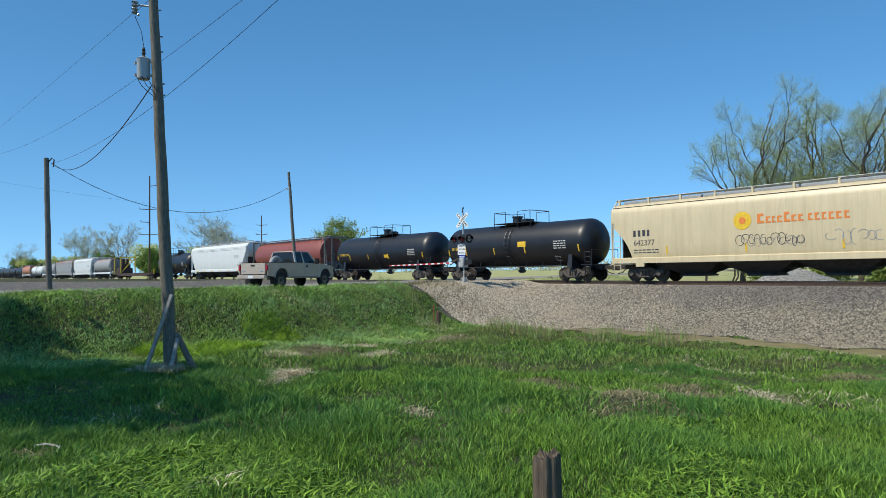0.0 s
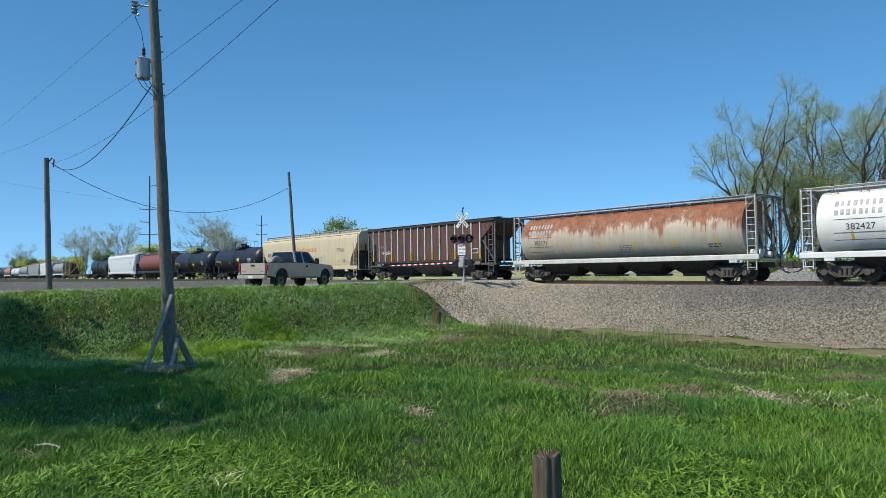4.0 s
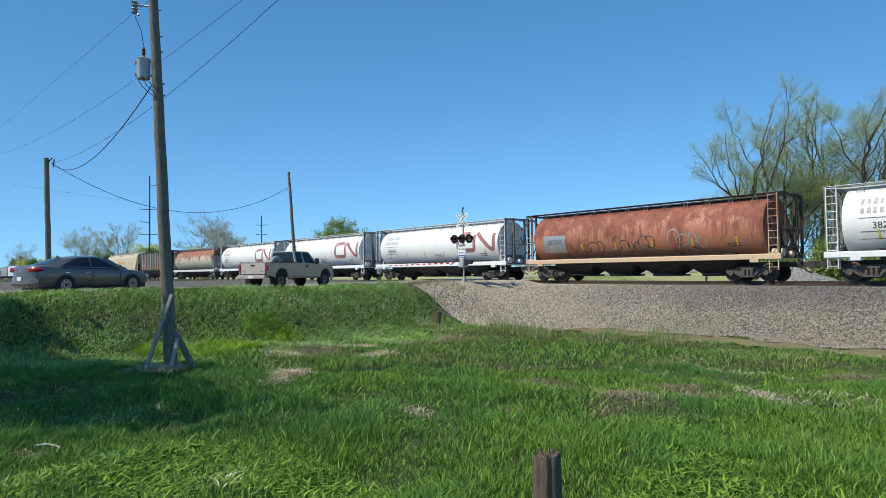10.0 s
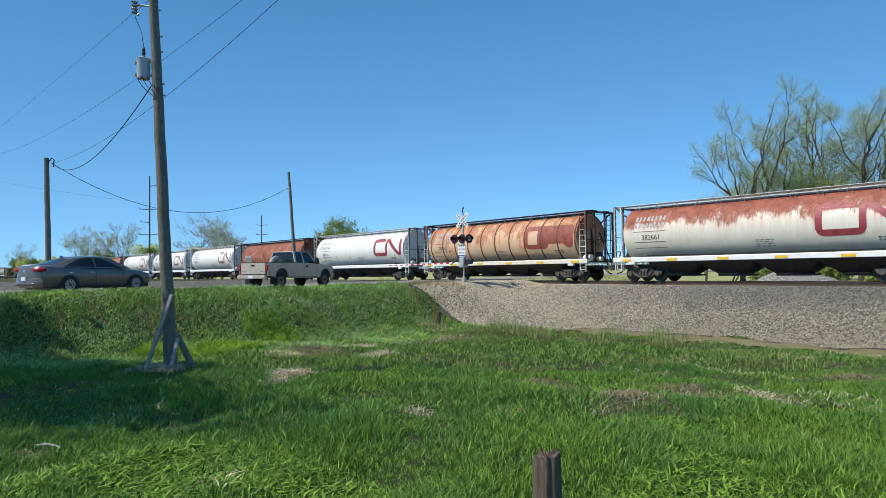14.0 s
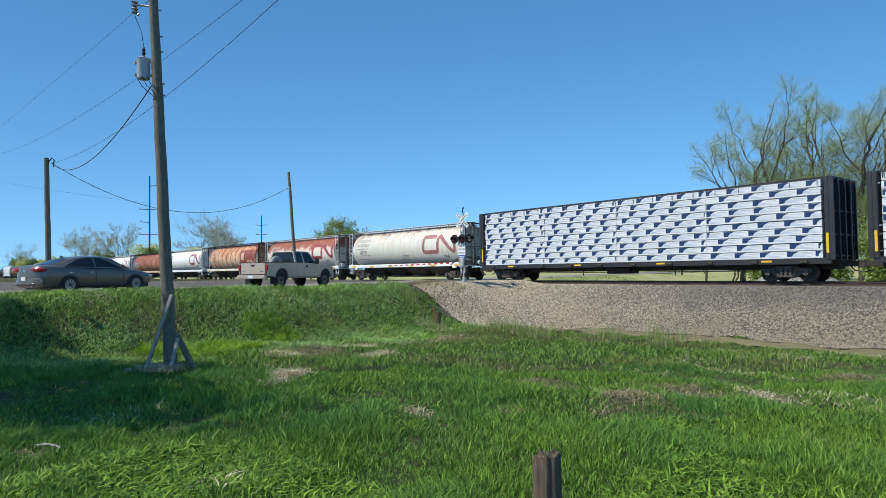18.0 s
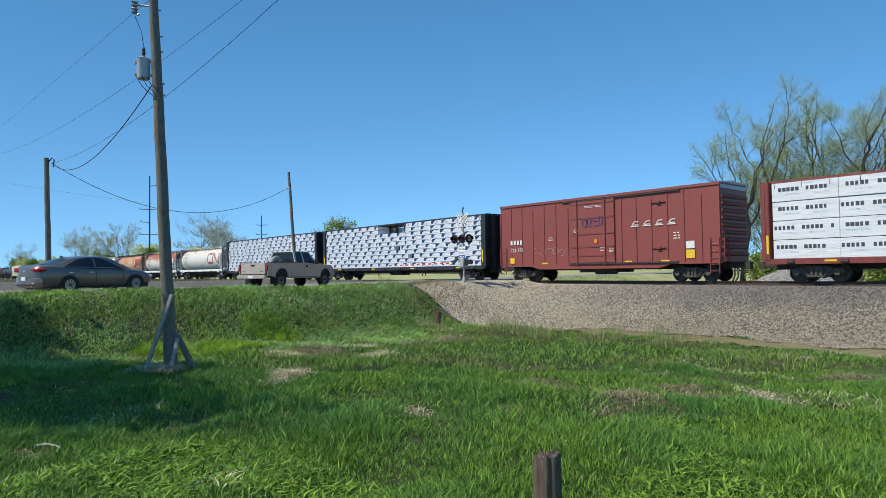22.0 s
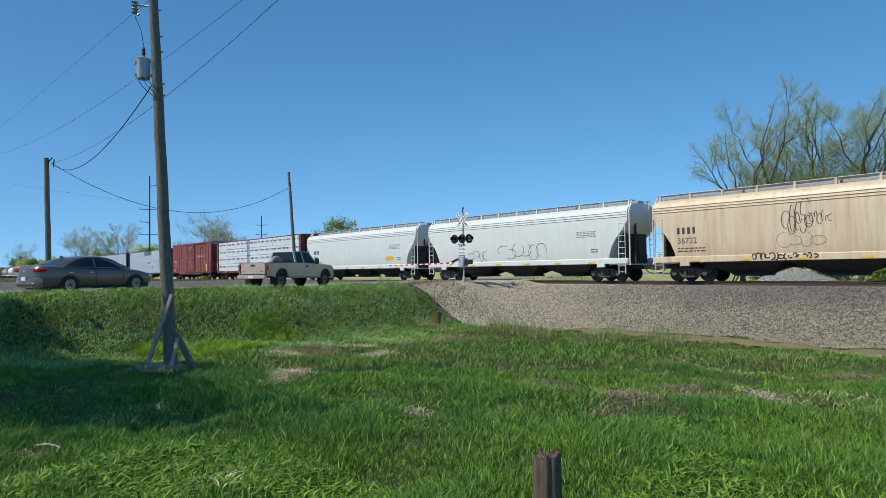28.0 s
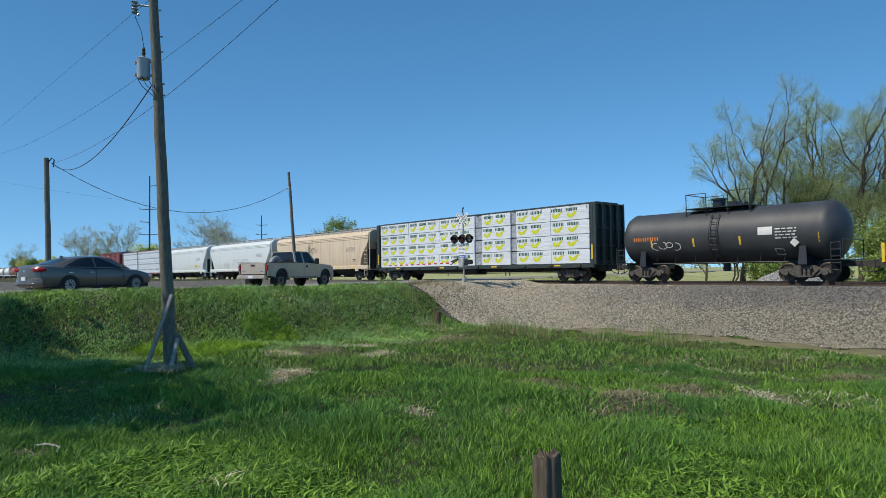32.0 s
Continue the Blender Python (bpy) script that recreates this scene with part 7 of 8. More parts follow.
def tree(x, y, h, seed, label, leaf, size=0.10, per=5, spread=0.35, limbs=5, wide=0.55, trunk_r=None, bare=0.0, first=0.28, deep=4, fork=1, z=None, group="trees", twig=5, thick=0.55, crook=0.0, lean=0.0, tufted=False, taper=0.68, finest=0.008, rise=0.18, wriggle=0.0):
    rng = random.Random(seed)
    nr = np.random.RandomState(seed)
    e = new("tree")
    z0 = float(height(x, y)) if z is None else z
    e.location = (x, y, z0 - 0.1)
    tagged(e, label, "tree", group)
    big, small, tips = Geo(), Geo(), []
    r0 = trunk_r or h * 0.016

    def grow(p, d, length, r, level):
        n = (5 if level < 2 else 3) + (2 if crook and level < 3 else 0)
        pts, rad = [p], [r]
        q, dd = p.copy(), d.copy()
        for k in range(n):
            bend = 0.10 + 0.09 * level + crook
            dd = (dd + Vector((rng.uniform(-bend, bend), rng.uniform(-bend, bend), rng.uniform(-0.04, 0.14)))).normalized()
            if wriggle:  # zigzag about one line
                dd = (d + (dd - d) * 0.35 + Vector((rng.uniform(-wriggle, wriggle), rng.uniform(-wriggle, wriggle), rng.uniform(-wriggle, wriggle)))).normalized()
            q = q + dd * (length / n)
            pts.append(q.copy())
            rad.append(max(finest, r * (1 - taper * (k + 1) / n)))
        keep = range(n + 1) if level < 3 else ((0, n) if level >= deep else (0, n - 1, n))
        (big if level < 2 else small).tube([pts[k] for k in keep], [rad[k] for k in keep], 7 if level < 1 else (5 if level < 2 else 3), False)
        if level >= deep:
            tips.extend(pts[1:])
            return
        if level == deep - 1:
            tips.append(pts[-1])
        kids = limbs + 2 if level == 0 else rng.randint(2, twig)
        for k in range(kids):
            t = rng.uniform(first if level == 0 else 0.25, 1.0)
            i = min(n - 1, int(t * n))
            at = pts[i].lerp(pts[i + 1], t * n - i)
            az = rng.uniform(0, 2 * math.pi)
            tilt = rng.uniform(0.35, 0.85) * (1.15 if level else 1.0)
            side = Vector((math.cos(az), math.sin(az), 0))
            nd = ((d if wriggle else dd) * math.cos(tilt) + side * math.sin(tilt) * (wide / 0.55) + Vector((0, 0, rise))).normalized()
            grow(at, nd, length * rng.uniform(0.42, 0.66), rad[i] * rng.uniform(thick - 0.1, thick + 0.1), level + 1)
        grow(pts[-1], (d + dd).normalized() if wriggle else dd, length * 0.5, rad[-1], level + 1)

    for k in range(fork):
        az = rng.uniform(0, 6.28)
        grow(Vector((0.3 * k * math.cos(az), 0.3 * k * math.sin(az), 0)), Vector((lean * math.sin(HEAD) + 0.22 * math.cos(az) * (fork > 1), lean * math.cos(HEAD) + 0.22 * math.sin(az) * (fork > 1), 1)).normalized(), h * 0.62, r0 * (1 if fork == 1 else 0.75), 0)
    part("trunk", big, M_BARK, e, smooth=True)
    tagged(part("branchwork", small, M_TWIG if bare > 0.5 else M_BARK, e), kind="stuff")
    tips = [t for t in tips if rng.random() > bare]
    if tufted:
        tips = [t for t in tips if math.sin(1.1 * t.x + seed) + math.sin(1.3 * t.y + 2 * seed) + math.sin(0.9 * t.z + seed) > -0.2 or rng.random() < 0.25]
    if tips:
        part("crown", leaf_cloud("crown", [tuple(t) for t in tips], size, per, spread, leaf, nr), None, e, "thin spring foliage")
    return e


M_LEAF_OLIVE = leaf_material("olive_bud_leaf", (0.30, 0.36, 0.13), (0.50, 0.56, 0.25), 0.55)
M_LEAF_SHRUB = leaf_material("shrub_leaf", (0.14, 0.20, 0.05), (0.34, 0.42, 0.12), 0.35)
RIGHT_TREES = ((-30.6, 66.2, 16.2, 1, 0.10, "leaning spring tree with a wide spreading crown behind the track"), (-30.6, 72.1, 19.6, 2, -0.10, "tall spring tree with forked limbs and sparse young leaves"),
               (-30.8, 78.0, 21.6, 3, 0.0, "tall straight spring tree with sparse leaves"), (-27.5, 78.9, 20.0, 4, 0.10, "forked spring tree with crooked limbs and olive buds"),
               (-22.8, 75.2, 20.2, 5, -0.03, "tall lone spring tree with a crooked trunk"), (-20.3, 78.0, 20.0, 6, 0.1, "tall spring tree with sparse leaves"), (-27.9, 71.5, 13.5, 7, 0.12, "slender spring tree with olive buds"))
for x, y, h, seed, lean, label in RIGHT_TREES:
    tree(x, y, h * 0.875, seed, label, M_LEAF_OLIVE, 0.052, 9, 0.30, limbs=3, wide=0.62, first=0.45, group="trees behind the track", twig=3, thick=0.52, trunk_r=0.30, crook=0.11, lean=lean * 0.6, tufted=True, taper=0.45, deep=5, finest=0.007, rise=0.10, wriggle=0.34)
for k, (x, y, h, lean) in enumerate(((-33.5, 70.0, 9.5, -0.1), (-31.5, 75.0, 12.0, 0.05), (-29.0, 74.0, 10.5, 0.1), (-27.0, 75.0, 12.5, -0.05), (-25.5, 76.0, 10.0, 0.0), (-24.0, 79.0, 12.0, 0.1), (-21.5, 77.0, 9.0, -0.1), (-19.0, 75.0, 12.0, 0.0))):
    tree(x, y, h, 200 + k, "slender young tree among taller trees, with olive buds", M_LEAF_OLIVE, 0.066, 4, 0.34, limbs=4, wide=0.62, first=0.2, group="trees behind the track", twig=4, thick=0.5, trunk_r=0.13, crook=0.14, lean=lean, taper=0.5, deep=4, finest=0.009, rise=0.2, fork=2, wriggle=0.34)
tree(-32.0, 61.3, 8.0, 21, "low spreading bare tree behind the track", M_LEAF_OLIVE, 0.058, 5, 0.4, limbs=6, wide=0.95, first=0.15, bare=0.2, group="trees behind the track", crook=0.15)
for k, (x, y, h) in enumerate(((-17.6, 62.0, 6.5), (-14.8, 60.0, 7.0), (-19.5, 58.5, 4.5), (-12.5, 62.0, 6.0), (-23.4, 57.0, 3.0), (-26.0, 60.0, 3.4), (-16.0, 57.0, 2.6))):
    tree(x, y, h * 0.72, 40 + k, "dense young shrub with olive green leaves", M_LEAF_SHRUB, 0.13, 4, 0.32, limbs=7, wide=0.9, first=0.05, deep=3, fork=2, group="shrubs behind the track")
LEFT_TREES = ((-258.2, 51.2, 16.5, 11, 0.75, 0.0, M_LEAF_PALE), (-246.0, 54.0, 15.0, 12, 0.6, 0.25, M_LEAF_PALE), (-217.1, 53.2, 15.5, 13, 0.45, 0.5, M_LEAF_PALE), (-151.4, 53.5, 14.5, 14, 1.0, 0.6, M_LEAF_PALE),
              (-145.0, 56.5, 12.0, 15, 0.9, 0.6, M_LEAF_PALE), (-136.1, 56.0, 10.0, 16, 0.5, 0.8, M_LEAF_PALE), (-403.8, 49.6, 17.5, 17, 1.0, 0.3, M_LEAF_PALE))
for x, y, h, seed, wide, bare, leaf in LEFT_TREES:
    tree(x, y, h, seed, "distant spring tree with a thin grey green crown", leaf, 0.115, 3, 0.5, limbs=5, twig=4, thick=0.62, wide=wide, first=0.18, bare=bare, fork=2, group="distant trees", finest=0.016)
tree(-93.1, 54.4, 9.2, 18, "round leafy green tree behind the track", M_LEAF_SHRUB, 0.15, 4, 0.36, limbs=4, wide=0.9, first=0.25, twig=4, fork=2, group="distant trees")
tree(-102.0, 56.0, 5.5, 19, "round leafy green tree behind the track", M_LEAF_GREEN, 0.16, 4, 0.4, limbs=8, wide=0.9, first=0.15, fork=2, group="distant trees")
for k, (x, y, h) in enumerate(((-230.0, 52.0, 8.0), (-200.9, 57.0, 9.5), (-192.0, 55.0, 8.0), (-285.0, 54.0, 8.5), (-300.0, 52.0, 8.0), (-322.0, 50.0, 9.0), (-160.0, 56.0, 7.0), (-142.0, 52.0, 6.5), (-420.0, 52.0, 11.0), (-385.0, 50.0, 9.0), (-350.0, 50.0, 9.0))):
    tree(x, y, h, 60 + k, "low green thicket along the field edge", M_LEAF_SPRING if k % 2 else M_LEAF_GREEN, 0.28, 4, 0.5, limbs=7, wide=1.1, first=0.05, deep=3, fork=3, group="field thickets")
# the tree beside the road whose shade lies on the meadow
tree(-26.0, -6.4, 8.4, 33, "leafy tree beside the road, casting shade over the meadow", M_LEAF_GREEN, 0.30, 2, 0.5, limbs=7, wide=0.7, first=0.3, twig=4, bare=0.35)
tree(-20.2, -2.9, 8.6, 34, "leafy tree casting shade over the meadow", M_LEAF_GREEN, 0.30, 2, 0.5, limbs=7, wide=0.7, first=0.35, twig=4)
tree(-14.4, -3.4, 7.5, 35, "small leafy tree casting shade over the meadow", M_LEAF_GREEN, 0.25, 1, 0.5, limbs=6, wide=0.8, first=0.35, twig=4)
# a far belt of woods along the horizon
rng = np.random.RandomState(8)
n = 2600
bx_ = rng.uniform(-900, 900, n)
by_ = 420 + 60 * np.sin(bx_ * 0.01) + rng.uniform(-15, 15, n)
bz_ = -1 + np.abs(rng.normal(0, 1, n)) * 3.2 + rng.uniform(0, 2.5, n)
tagged(new("distant_woods", leaf_cloud("distant_woods", np.stack([bx_, by_, bz_], 1), 1.1, 6, 1.4, M_LEAF_PALE, rng)), "hazy far belt of woods on the horizon", "woods", kind="stuff")


# ---- grass ----
def blades(name, x, y, h, w, lean, mat, label, rng, category="grass", sink=0.02, laz=None, lancet=True):
    n = len(x)
    z = height(x, y) - sink
    az = rng.uniform(0, 2 * np.pi, n)
    laz = rng.uniform(0, 2 * np.pi, n) if laz is None else laz
    sx, sy = np.cos(az) * w / 2, np.sin(az) * w / 2
    lx, ly = np.cos(laz) * lean * h, np.sin(laz) * lean * h
    base = np.stack([x, y, z], 1)
    s = np.stack([sx, sy, 0 * sx], 1)
    mid = base + np.stack([lx * 0.3, ly * 0.3, h * 0.55], 1)
    tip = base + np.stack([lx, ly, h * (1 - 0.35 * lean)], 1)
    if lancet:  # widest in the middle
        mid = base + np.stack([lx * 0.22, ly * 0.22, h * 0.42], 1)
        v = np.stack([base, mid + s * 1.15, mid - s * 1.15, tip], 1).reshape(-1, 3)
        k = np.arange(n)[:, None] * 4
        f = np.concatenate([k + np.array([[0, 1, 2]]), k + np.array([[2, 1, 3]])], 1).reshape(-1, 3)
        return tagged(new(name, array_mesh(name, v, f, mat)), label, category, kind="stuff")
    v = np.stack([base - s, base + s, mid + s * 0.8, mid - s * 0.8, tip], 1).reshape(-1, 3)
    k = np.arange(n)[:, None] * 5
    f = np.concatenate([k + np.array([[0, 1, 2]]), k + np.array([[0, 2, 3]]), k + np.array([[3, 2, 4]])], 1).reshape(-1, 3)
    return tagged(new(name, array_mesh(name, v, f, mat)), label, category, kind="stuff")


def scatter(n, d0, d1, rng, side=0.74):
    """Places over the meadow before the eye, between two distances."""
    d = np.sqrt(rng.uniform(d0 * d0, d1 * d1, n))
    lat = rng.uniform(-side, side, n) * d
    return lat * math.sin(HEAD) - d * math.cos(HEAD), lat * math.cos(HEAD) + d * math.sin(HEAD), d, lat


def lumps(x, y, s, seed):
    r = np.random.RandomState(seed)
    t = 0
    for k in range(5):
        a, b, c = r.uniform(-1, 1), r.uniform(-1, 1), r.uniform(0, 6.28)
        f = s * (0.6 + 0.5 * k)
        t = t + np.sin(f * (a * x + b * y) + c + 1.3 * np.sin(f * 0.6 * (b * x - a * y) + c))
    return t / 5


M_GRASS = leaf_material("meadow_grass", (0.014, 0.046, 0.008), (0.27, 0.475, 0.062), 0.15, (0.06, 0.18, 0.045), 0.35)
M_GRASS_FAR = leaf_material("meadow_grass_far", (0.018, 0.055, 0.012), (0.27, 0.45, 0.08), 0.2, (0.23, 0.23, 0.08), 0.22)
M_WEED = leaf_material("bank_weed", (0.09, 0.20, 0.05), (0.50, 0.72, 0.17), 0.30, (0.32, 0.52, 0.22), 0.6)
M_LIME_WEED = leaf_material("lime_weed", (0.07, 0.17, 0.01), (0.38, 0.56, 0.05), 0.3)
M_CLOVER = leaf_material("clover_leaf", (0.035, 0.09, 0.01), (0.26, 0.44, 0.05), 0.2)
M_STRAW = leaf_material("dry_straw", (0.34, 0.28, 0.17), (0.78, 0.69, 0.48), 0.2)
M_REED = leaf_material("brown_reed", (0.16, 0.13, 0.07), (0.42, 0.36, 0.20), 0.2)
M_FIELD = leaf_material("field_grass_blade", (0.10, 0.17, 0.04), (0.46, 0.54, 0.20), 0.2, (0.42, 0.38, 0.20), 0.15)
M_SEDGE = leaf_material("green_sedge", (0.08, 0.16, 0.03), (0.36, 0.50, 0.14), 0.2)
rng = np.random.RandomState(20)
# worn spots where dead grass and reddish soil show: x, y, half lengths
BARE = ((-23.2, 16.9, 1.88, 2.0), (-25.1, 15.7, 1.28, 0.85), (-21.6, 18.8, 1.38, 2.0), (-19.1, 10.6, 1.13, 2.0), (-12.8, 6.4, 0.36, 1.65), (-6.3, 9.3, 0.67, 1.15), (-8.5, 10.2, 0.69, 1.2), (-5.9, 11.0, 0.61, 0.95), (-5.3, 12.3, 0.53, 1.02), (-3.0, 8.5, 0.34, 0.3), (-5.8, 7.9, 0.34, 0.25), (-6.9, 7.1, 0.26, 0.3), (-7.6, 5.9, 0.3, 0.4), (-9.8, 10.7, 0.76, 0.82), (-5.4, 16.8, 0.79, 0.97), (-6.9, 11.6, 1.01, 0.62), (-5.7, 2.2, 0.15, 0.27), (-8.3, 1.1, 0.37, 0.3), (-26.6, 14.8, 1.57, 0.67))


def meadow(x, y):
    q, p = across(x, y)
    edge = 2.7 + 2.8 * smooth(23, 28, y)
    return (q > edge) & (y < toe(x) + 0.1) & (y < 31.5) & ~in_mud(x, y)


def worn(x, y):
    """One in the middle of a worn spot, zero in full grass."""
    w = 0 * x
    for cx, cy, ra, rb in BARE:
        dx, dy = x - cx, y - cy
        along, off = dx * math.sin(HEAD) + dy * math.cos(HEAD), -dx * math.cos(HEAD) + dy * math.sin(HEAD)
        w = np.maximum(w, 1 - np.sqrt((along / ra) ** 2 + (off / rb) ** 2) + 0.35 * lumps(x, y, 3.0, 77))
    return np.clip(w * 2, 0, 1)


def tufts(name, n, per, d0, d1, h0, h1, w0, w1, spread, mat, label, rng):
    """Grass in tufts whose blades lean outward from their middle."""
    x, y, d, lat = scatter(n // per, d0, d1, rng)
    tall = np.clip(0.42 + 0.5 * lumps(x, y, 0.9, 5) + 0.45 * lumps(x, y, 3.2, 6), 0.05, 1.15) * rng.uniform(0.7, 1.3, len(x))
    ok = meadow(x, y) & (rng.uniform(0, 1, len(x)) < 0.86 + 0.5 * lumps(x, y, 1.1, 3)) & (rng.uniform(0, 1, len(x)) > 0.85 * worn(x, y))
    x, y, tall, d = (np.repeat(k[ok], per) for k in (x, y, tall, d))
    tall = tall * (1 - 0.6 * worn(x, y)) * (1 - 0.80 * smooth(-25, -18, x) * smooth(toe(x) - 8, toe(x) - 3, y))
    a, r = rng.uniform(0, 2 * np.pi, len(x)), spread * np.sqrt(rng.uniform(0, 1, len(x)))
    x, y = x + r * np.cos(a), y + r * np.sin(a)
    ok = meadow(x, y)
    x, y, tall, a, r = x[ok], y[ok], tall[ok], a[ok], r[ok]
    k = len(x)
    blades(name, x, y, (h0 + (h1 - h0) * tall) * rng.uniform(0.55, 1.2, k), rng.uniform(w0, w1, k), 0.12 + 0.75 * r / spread * rng.uniform(0.3, 1.3, k), mat, label, rng, laz=a + rng.normal(0, 0.6, k), lancet=d0 > 8)


tufts("near_grass", 160000, 16, 3.2, 8.5, 0.05, 0.29, 0.0055, 0.012, 0.10, M_GRASS, "lush bright green grass blades", rng)
tufts("middle_grass", 190000, 14, 8.5, 17.0, 0.05, 0.31, 0.008, 0.016, 0.14, M_GRASS, "long green meadow grass", rng)
tufts("far_grass", 180000, 10, 17.0, 38.0, 0.12, 0.40, 0.014, 0.030, 0.22, M_GRASS_FAR, "green and dry meadow grass", rng)
# dead grass and stubble in the worn spots
for k, (cx, cy, ra, rb) in enumerate(BARE):
    n = int(450 * ra * rb * 2)
    u, v = rng.normal(0, 0.5, n), rng.normal(0, 0.5, n)
    x = cx + u * ra * math.sin(HEAD) - v * rb * math.cos(HEAD)
    y = cy + u * ra * math.cos(HEAD) + v * rb * math.sin(HEAD)
    ok = meadow(x, y)
    x, y = x[ok], y[ok]
    blades("dead_grass", x, y, rng.uniform(0.05, 0.20, len(x)), rng.uniform(0.006, 0.014, len(x)), rng.uniform(0.8, 1.9, len(x)), M_REED if k % 4 else M_STRAW, "thin dead grass over reddish soil", rng, sink=0.0)
# thinner grass all round and behind the eye
n = 30000
a, d = rng.uniform(0, 6.28, n), 30 * np.sqrt(rng.uniform(0, 1, n))
x, y = d * np.cos(a), d * np.sin(a)
ok = meadow(x, y) & (d > 0.9) & ~((-x * math.cos(HEAD) + y * math.sin(HEAD) > 0.5) & (-x * math.cos(HEAD) + y * math.sin(HEAD) < 3.4) & (d < 4)) & (rng.uniform(0, 1, n) > 0.85 * worn(x, y))
x, y = x[ok], y[ok]
blades("surrounding_grass", x, y, rng.uniform(0.10, 0.28, len(x)), rng.uniform(0.010, 0.022, len(x)), rng.uniform(0.1, 0.9, len(x)), M_GRASS, "green meadow grass round about", rng)
# denser short grass close behind and beside the eye
near = np.random.RandomState(57)
a, d = near.uniform(0, 6.28, 36000), 0.6 + 11 * near.uniform(0, 1, 36000) ** 0.7
x, y = d * np.cos(a), d * np.sin(a)
fore, lat = -x * math.cos(HEAD) + y * math.sin(HEAD), x * math.sin(HEAD) + y * math.cos(HEAD)
ok = meadow(x, y) & ((fore < -0.2) | (np.abs(lat) > 0.85 * fore + 0.6))
x, y = x[ok], y[ok]
blades("verge_grass", x, y, near.uniform(0.08, 0.24, len(x)), near.uniform(0.014, 0.03, len(x)), near.uniform(0.2, 1.1, len(x)), M_GRASS, "short green meadow grass", near)
# the field behind the track
n = 60000
x, y = rng.uniform(-75, 0, n), rng.uniform(37.5, 60, n)
q, p = across(x, y)
ok = (q > 3.2) & (rng.uniform(0, 1, n) < 0.75 + 0.5 * lumps(x, y, 0.4, 81))
x, y = x[ok], y[ok]
blades("field_grass", x, y, rng.uniform(0.10, 0.38, len(x)) * (1 + 0.6 * lumps(x, y, 0.3, 82)), rng.uniform(0.03, 0.06, len(x)), rng.uniform(0.3, 1.4, len(x)), M_FIELD, "sunlit pale green grass of the field behind the track", rng)
# broad weeds on the road bank
x, y, d, lat = scatter(260000, 12.0, 40.0, rng)
q, p = across(x, y)
ok = meadow(x, y) & (q < 11 + 2 * lumps(x, y, 0.5, 9))
x, y = x[ok], y[ok]
blades("bank_weeds", x, y, rng.uniform(0.10, 0.32, len(x)) * (1 + 0.8 * lumps(x, y, 0.8, 12) + 0.5 * lumps(x, y, 2.6, 13)), rng.uniform(0.014, 0.036, len(x)), rng.uniform(0.6, 1.7, len(x)), M_WEED, "leafy green weeds on the road bank", rng, "weeds")
# straw: lying patches and standing stalks
x, y, d, lat = scatter(80000, 6.0, 34.0, rng)
ok = meadow(x, y) & (lumps(x, y, 0.8, 17) > 0.36)
x, y, d = x[ok], y[ok], d[ok]
blades("dry_grass", x, y, rng.uniform(0.08, 0.24, len(x)), 0.004 + 0.0007 * d, rng.uniform(0.6, 1.6, len(x)), M_STRAW, "flattened dry straw among the grass", rng)
for cx, cy, rad, n in ((-15.6, 4.7, 0.42, 1100), (-18.3, 9.0, 0.50, 1300), (-13.2, 6.7, 0.30, 600), (-20.5, 13.2, 0.6, 900), (-17.0, 11.6, 0.5, 600), (-26.2, 21.4, 1.0, 500), (-3.1, 3.5, 0.22, 160)):
    a, r = rng.uniform(0, 6.28, n), rad * np.sqrt(rng.uniform(0, 1, n))
    blades("straw_heap", cx + r * np.cos(a), cy + r * np.sin(a), rng.uniform(0.16, 0.36, n), rng.uniform(0.010, 0.022, n), rng.uniform(0.8, 1.9, n), M_STRAW, "heap of pale dry grass", rng, sink=0.0)
# a bright clump of yellow green weeds by the pole
for cx, cy, rad, n in ((-22.0, 8.9, 1.0, 3300), (-21.8, 6.6, 0.8, 1800), (-24.5, 11.6, 1.2, 900), (-20.0, 7.4, 0.8, 600)):
    a, r = rng.uniform(0, 6.28, n), rad * np.sqrt(rng.uniform(0, 1, n))
    blades("lime_weeds", cx + r * np.cos(a), cy + r * np.sin(a), rng.uniform(0.22, 0.55, n), rng.uniform(0.015, 0.035, n), rng.uniform(0.5, 1.4, n), M_LIME_WEED, "clump of bright yellow green weeds", rng, "weeds")
# low clover leaves in the foreground
x, y, d, lat = scatter(60000, 3.2, 9.0, rng)
ok = meadow(x, y) & (lumps(x, y, 1.3, 41) > 0.05)
x, y = x[ok], y[ok]
blades("clover", x, y, rng.uniform(0.06, 0.16, len(x)), rng.uniform(0.012, 0.026, len(x)), rng.uniform(0.6, 1.6, len(x)), M_CLOVER, "low bright clover leaves among the grass", rng, "clover")
# dusty brown weeds at the edge of the stone
n = 2600
x, y = rng.uniform(-33.2, -28.6, n), rng.uniform(24.0, 27.2, n)
q, p = across(x, y)
ok = (q > 2.6) & (q < 6.6) & (lumps(x, y, 1.2, 61) > -0.3)
x, y = x[ok], y[ok]
blades("dusty_weeds", x, y, rng.uniform(0.10, 0.38, len(x)), rng.uniform(0.012, 0.03, len(x)), rng.uniform(0.2, 1.2, len(x)), M_REED, "dusty brown weeds at the edge of the stone", rng, "weeds")
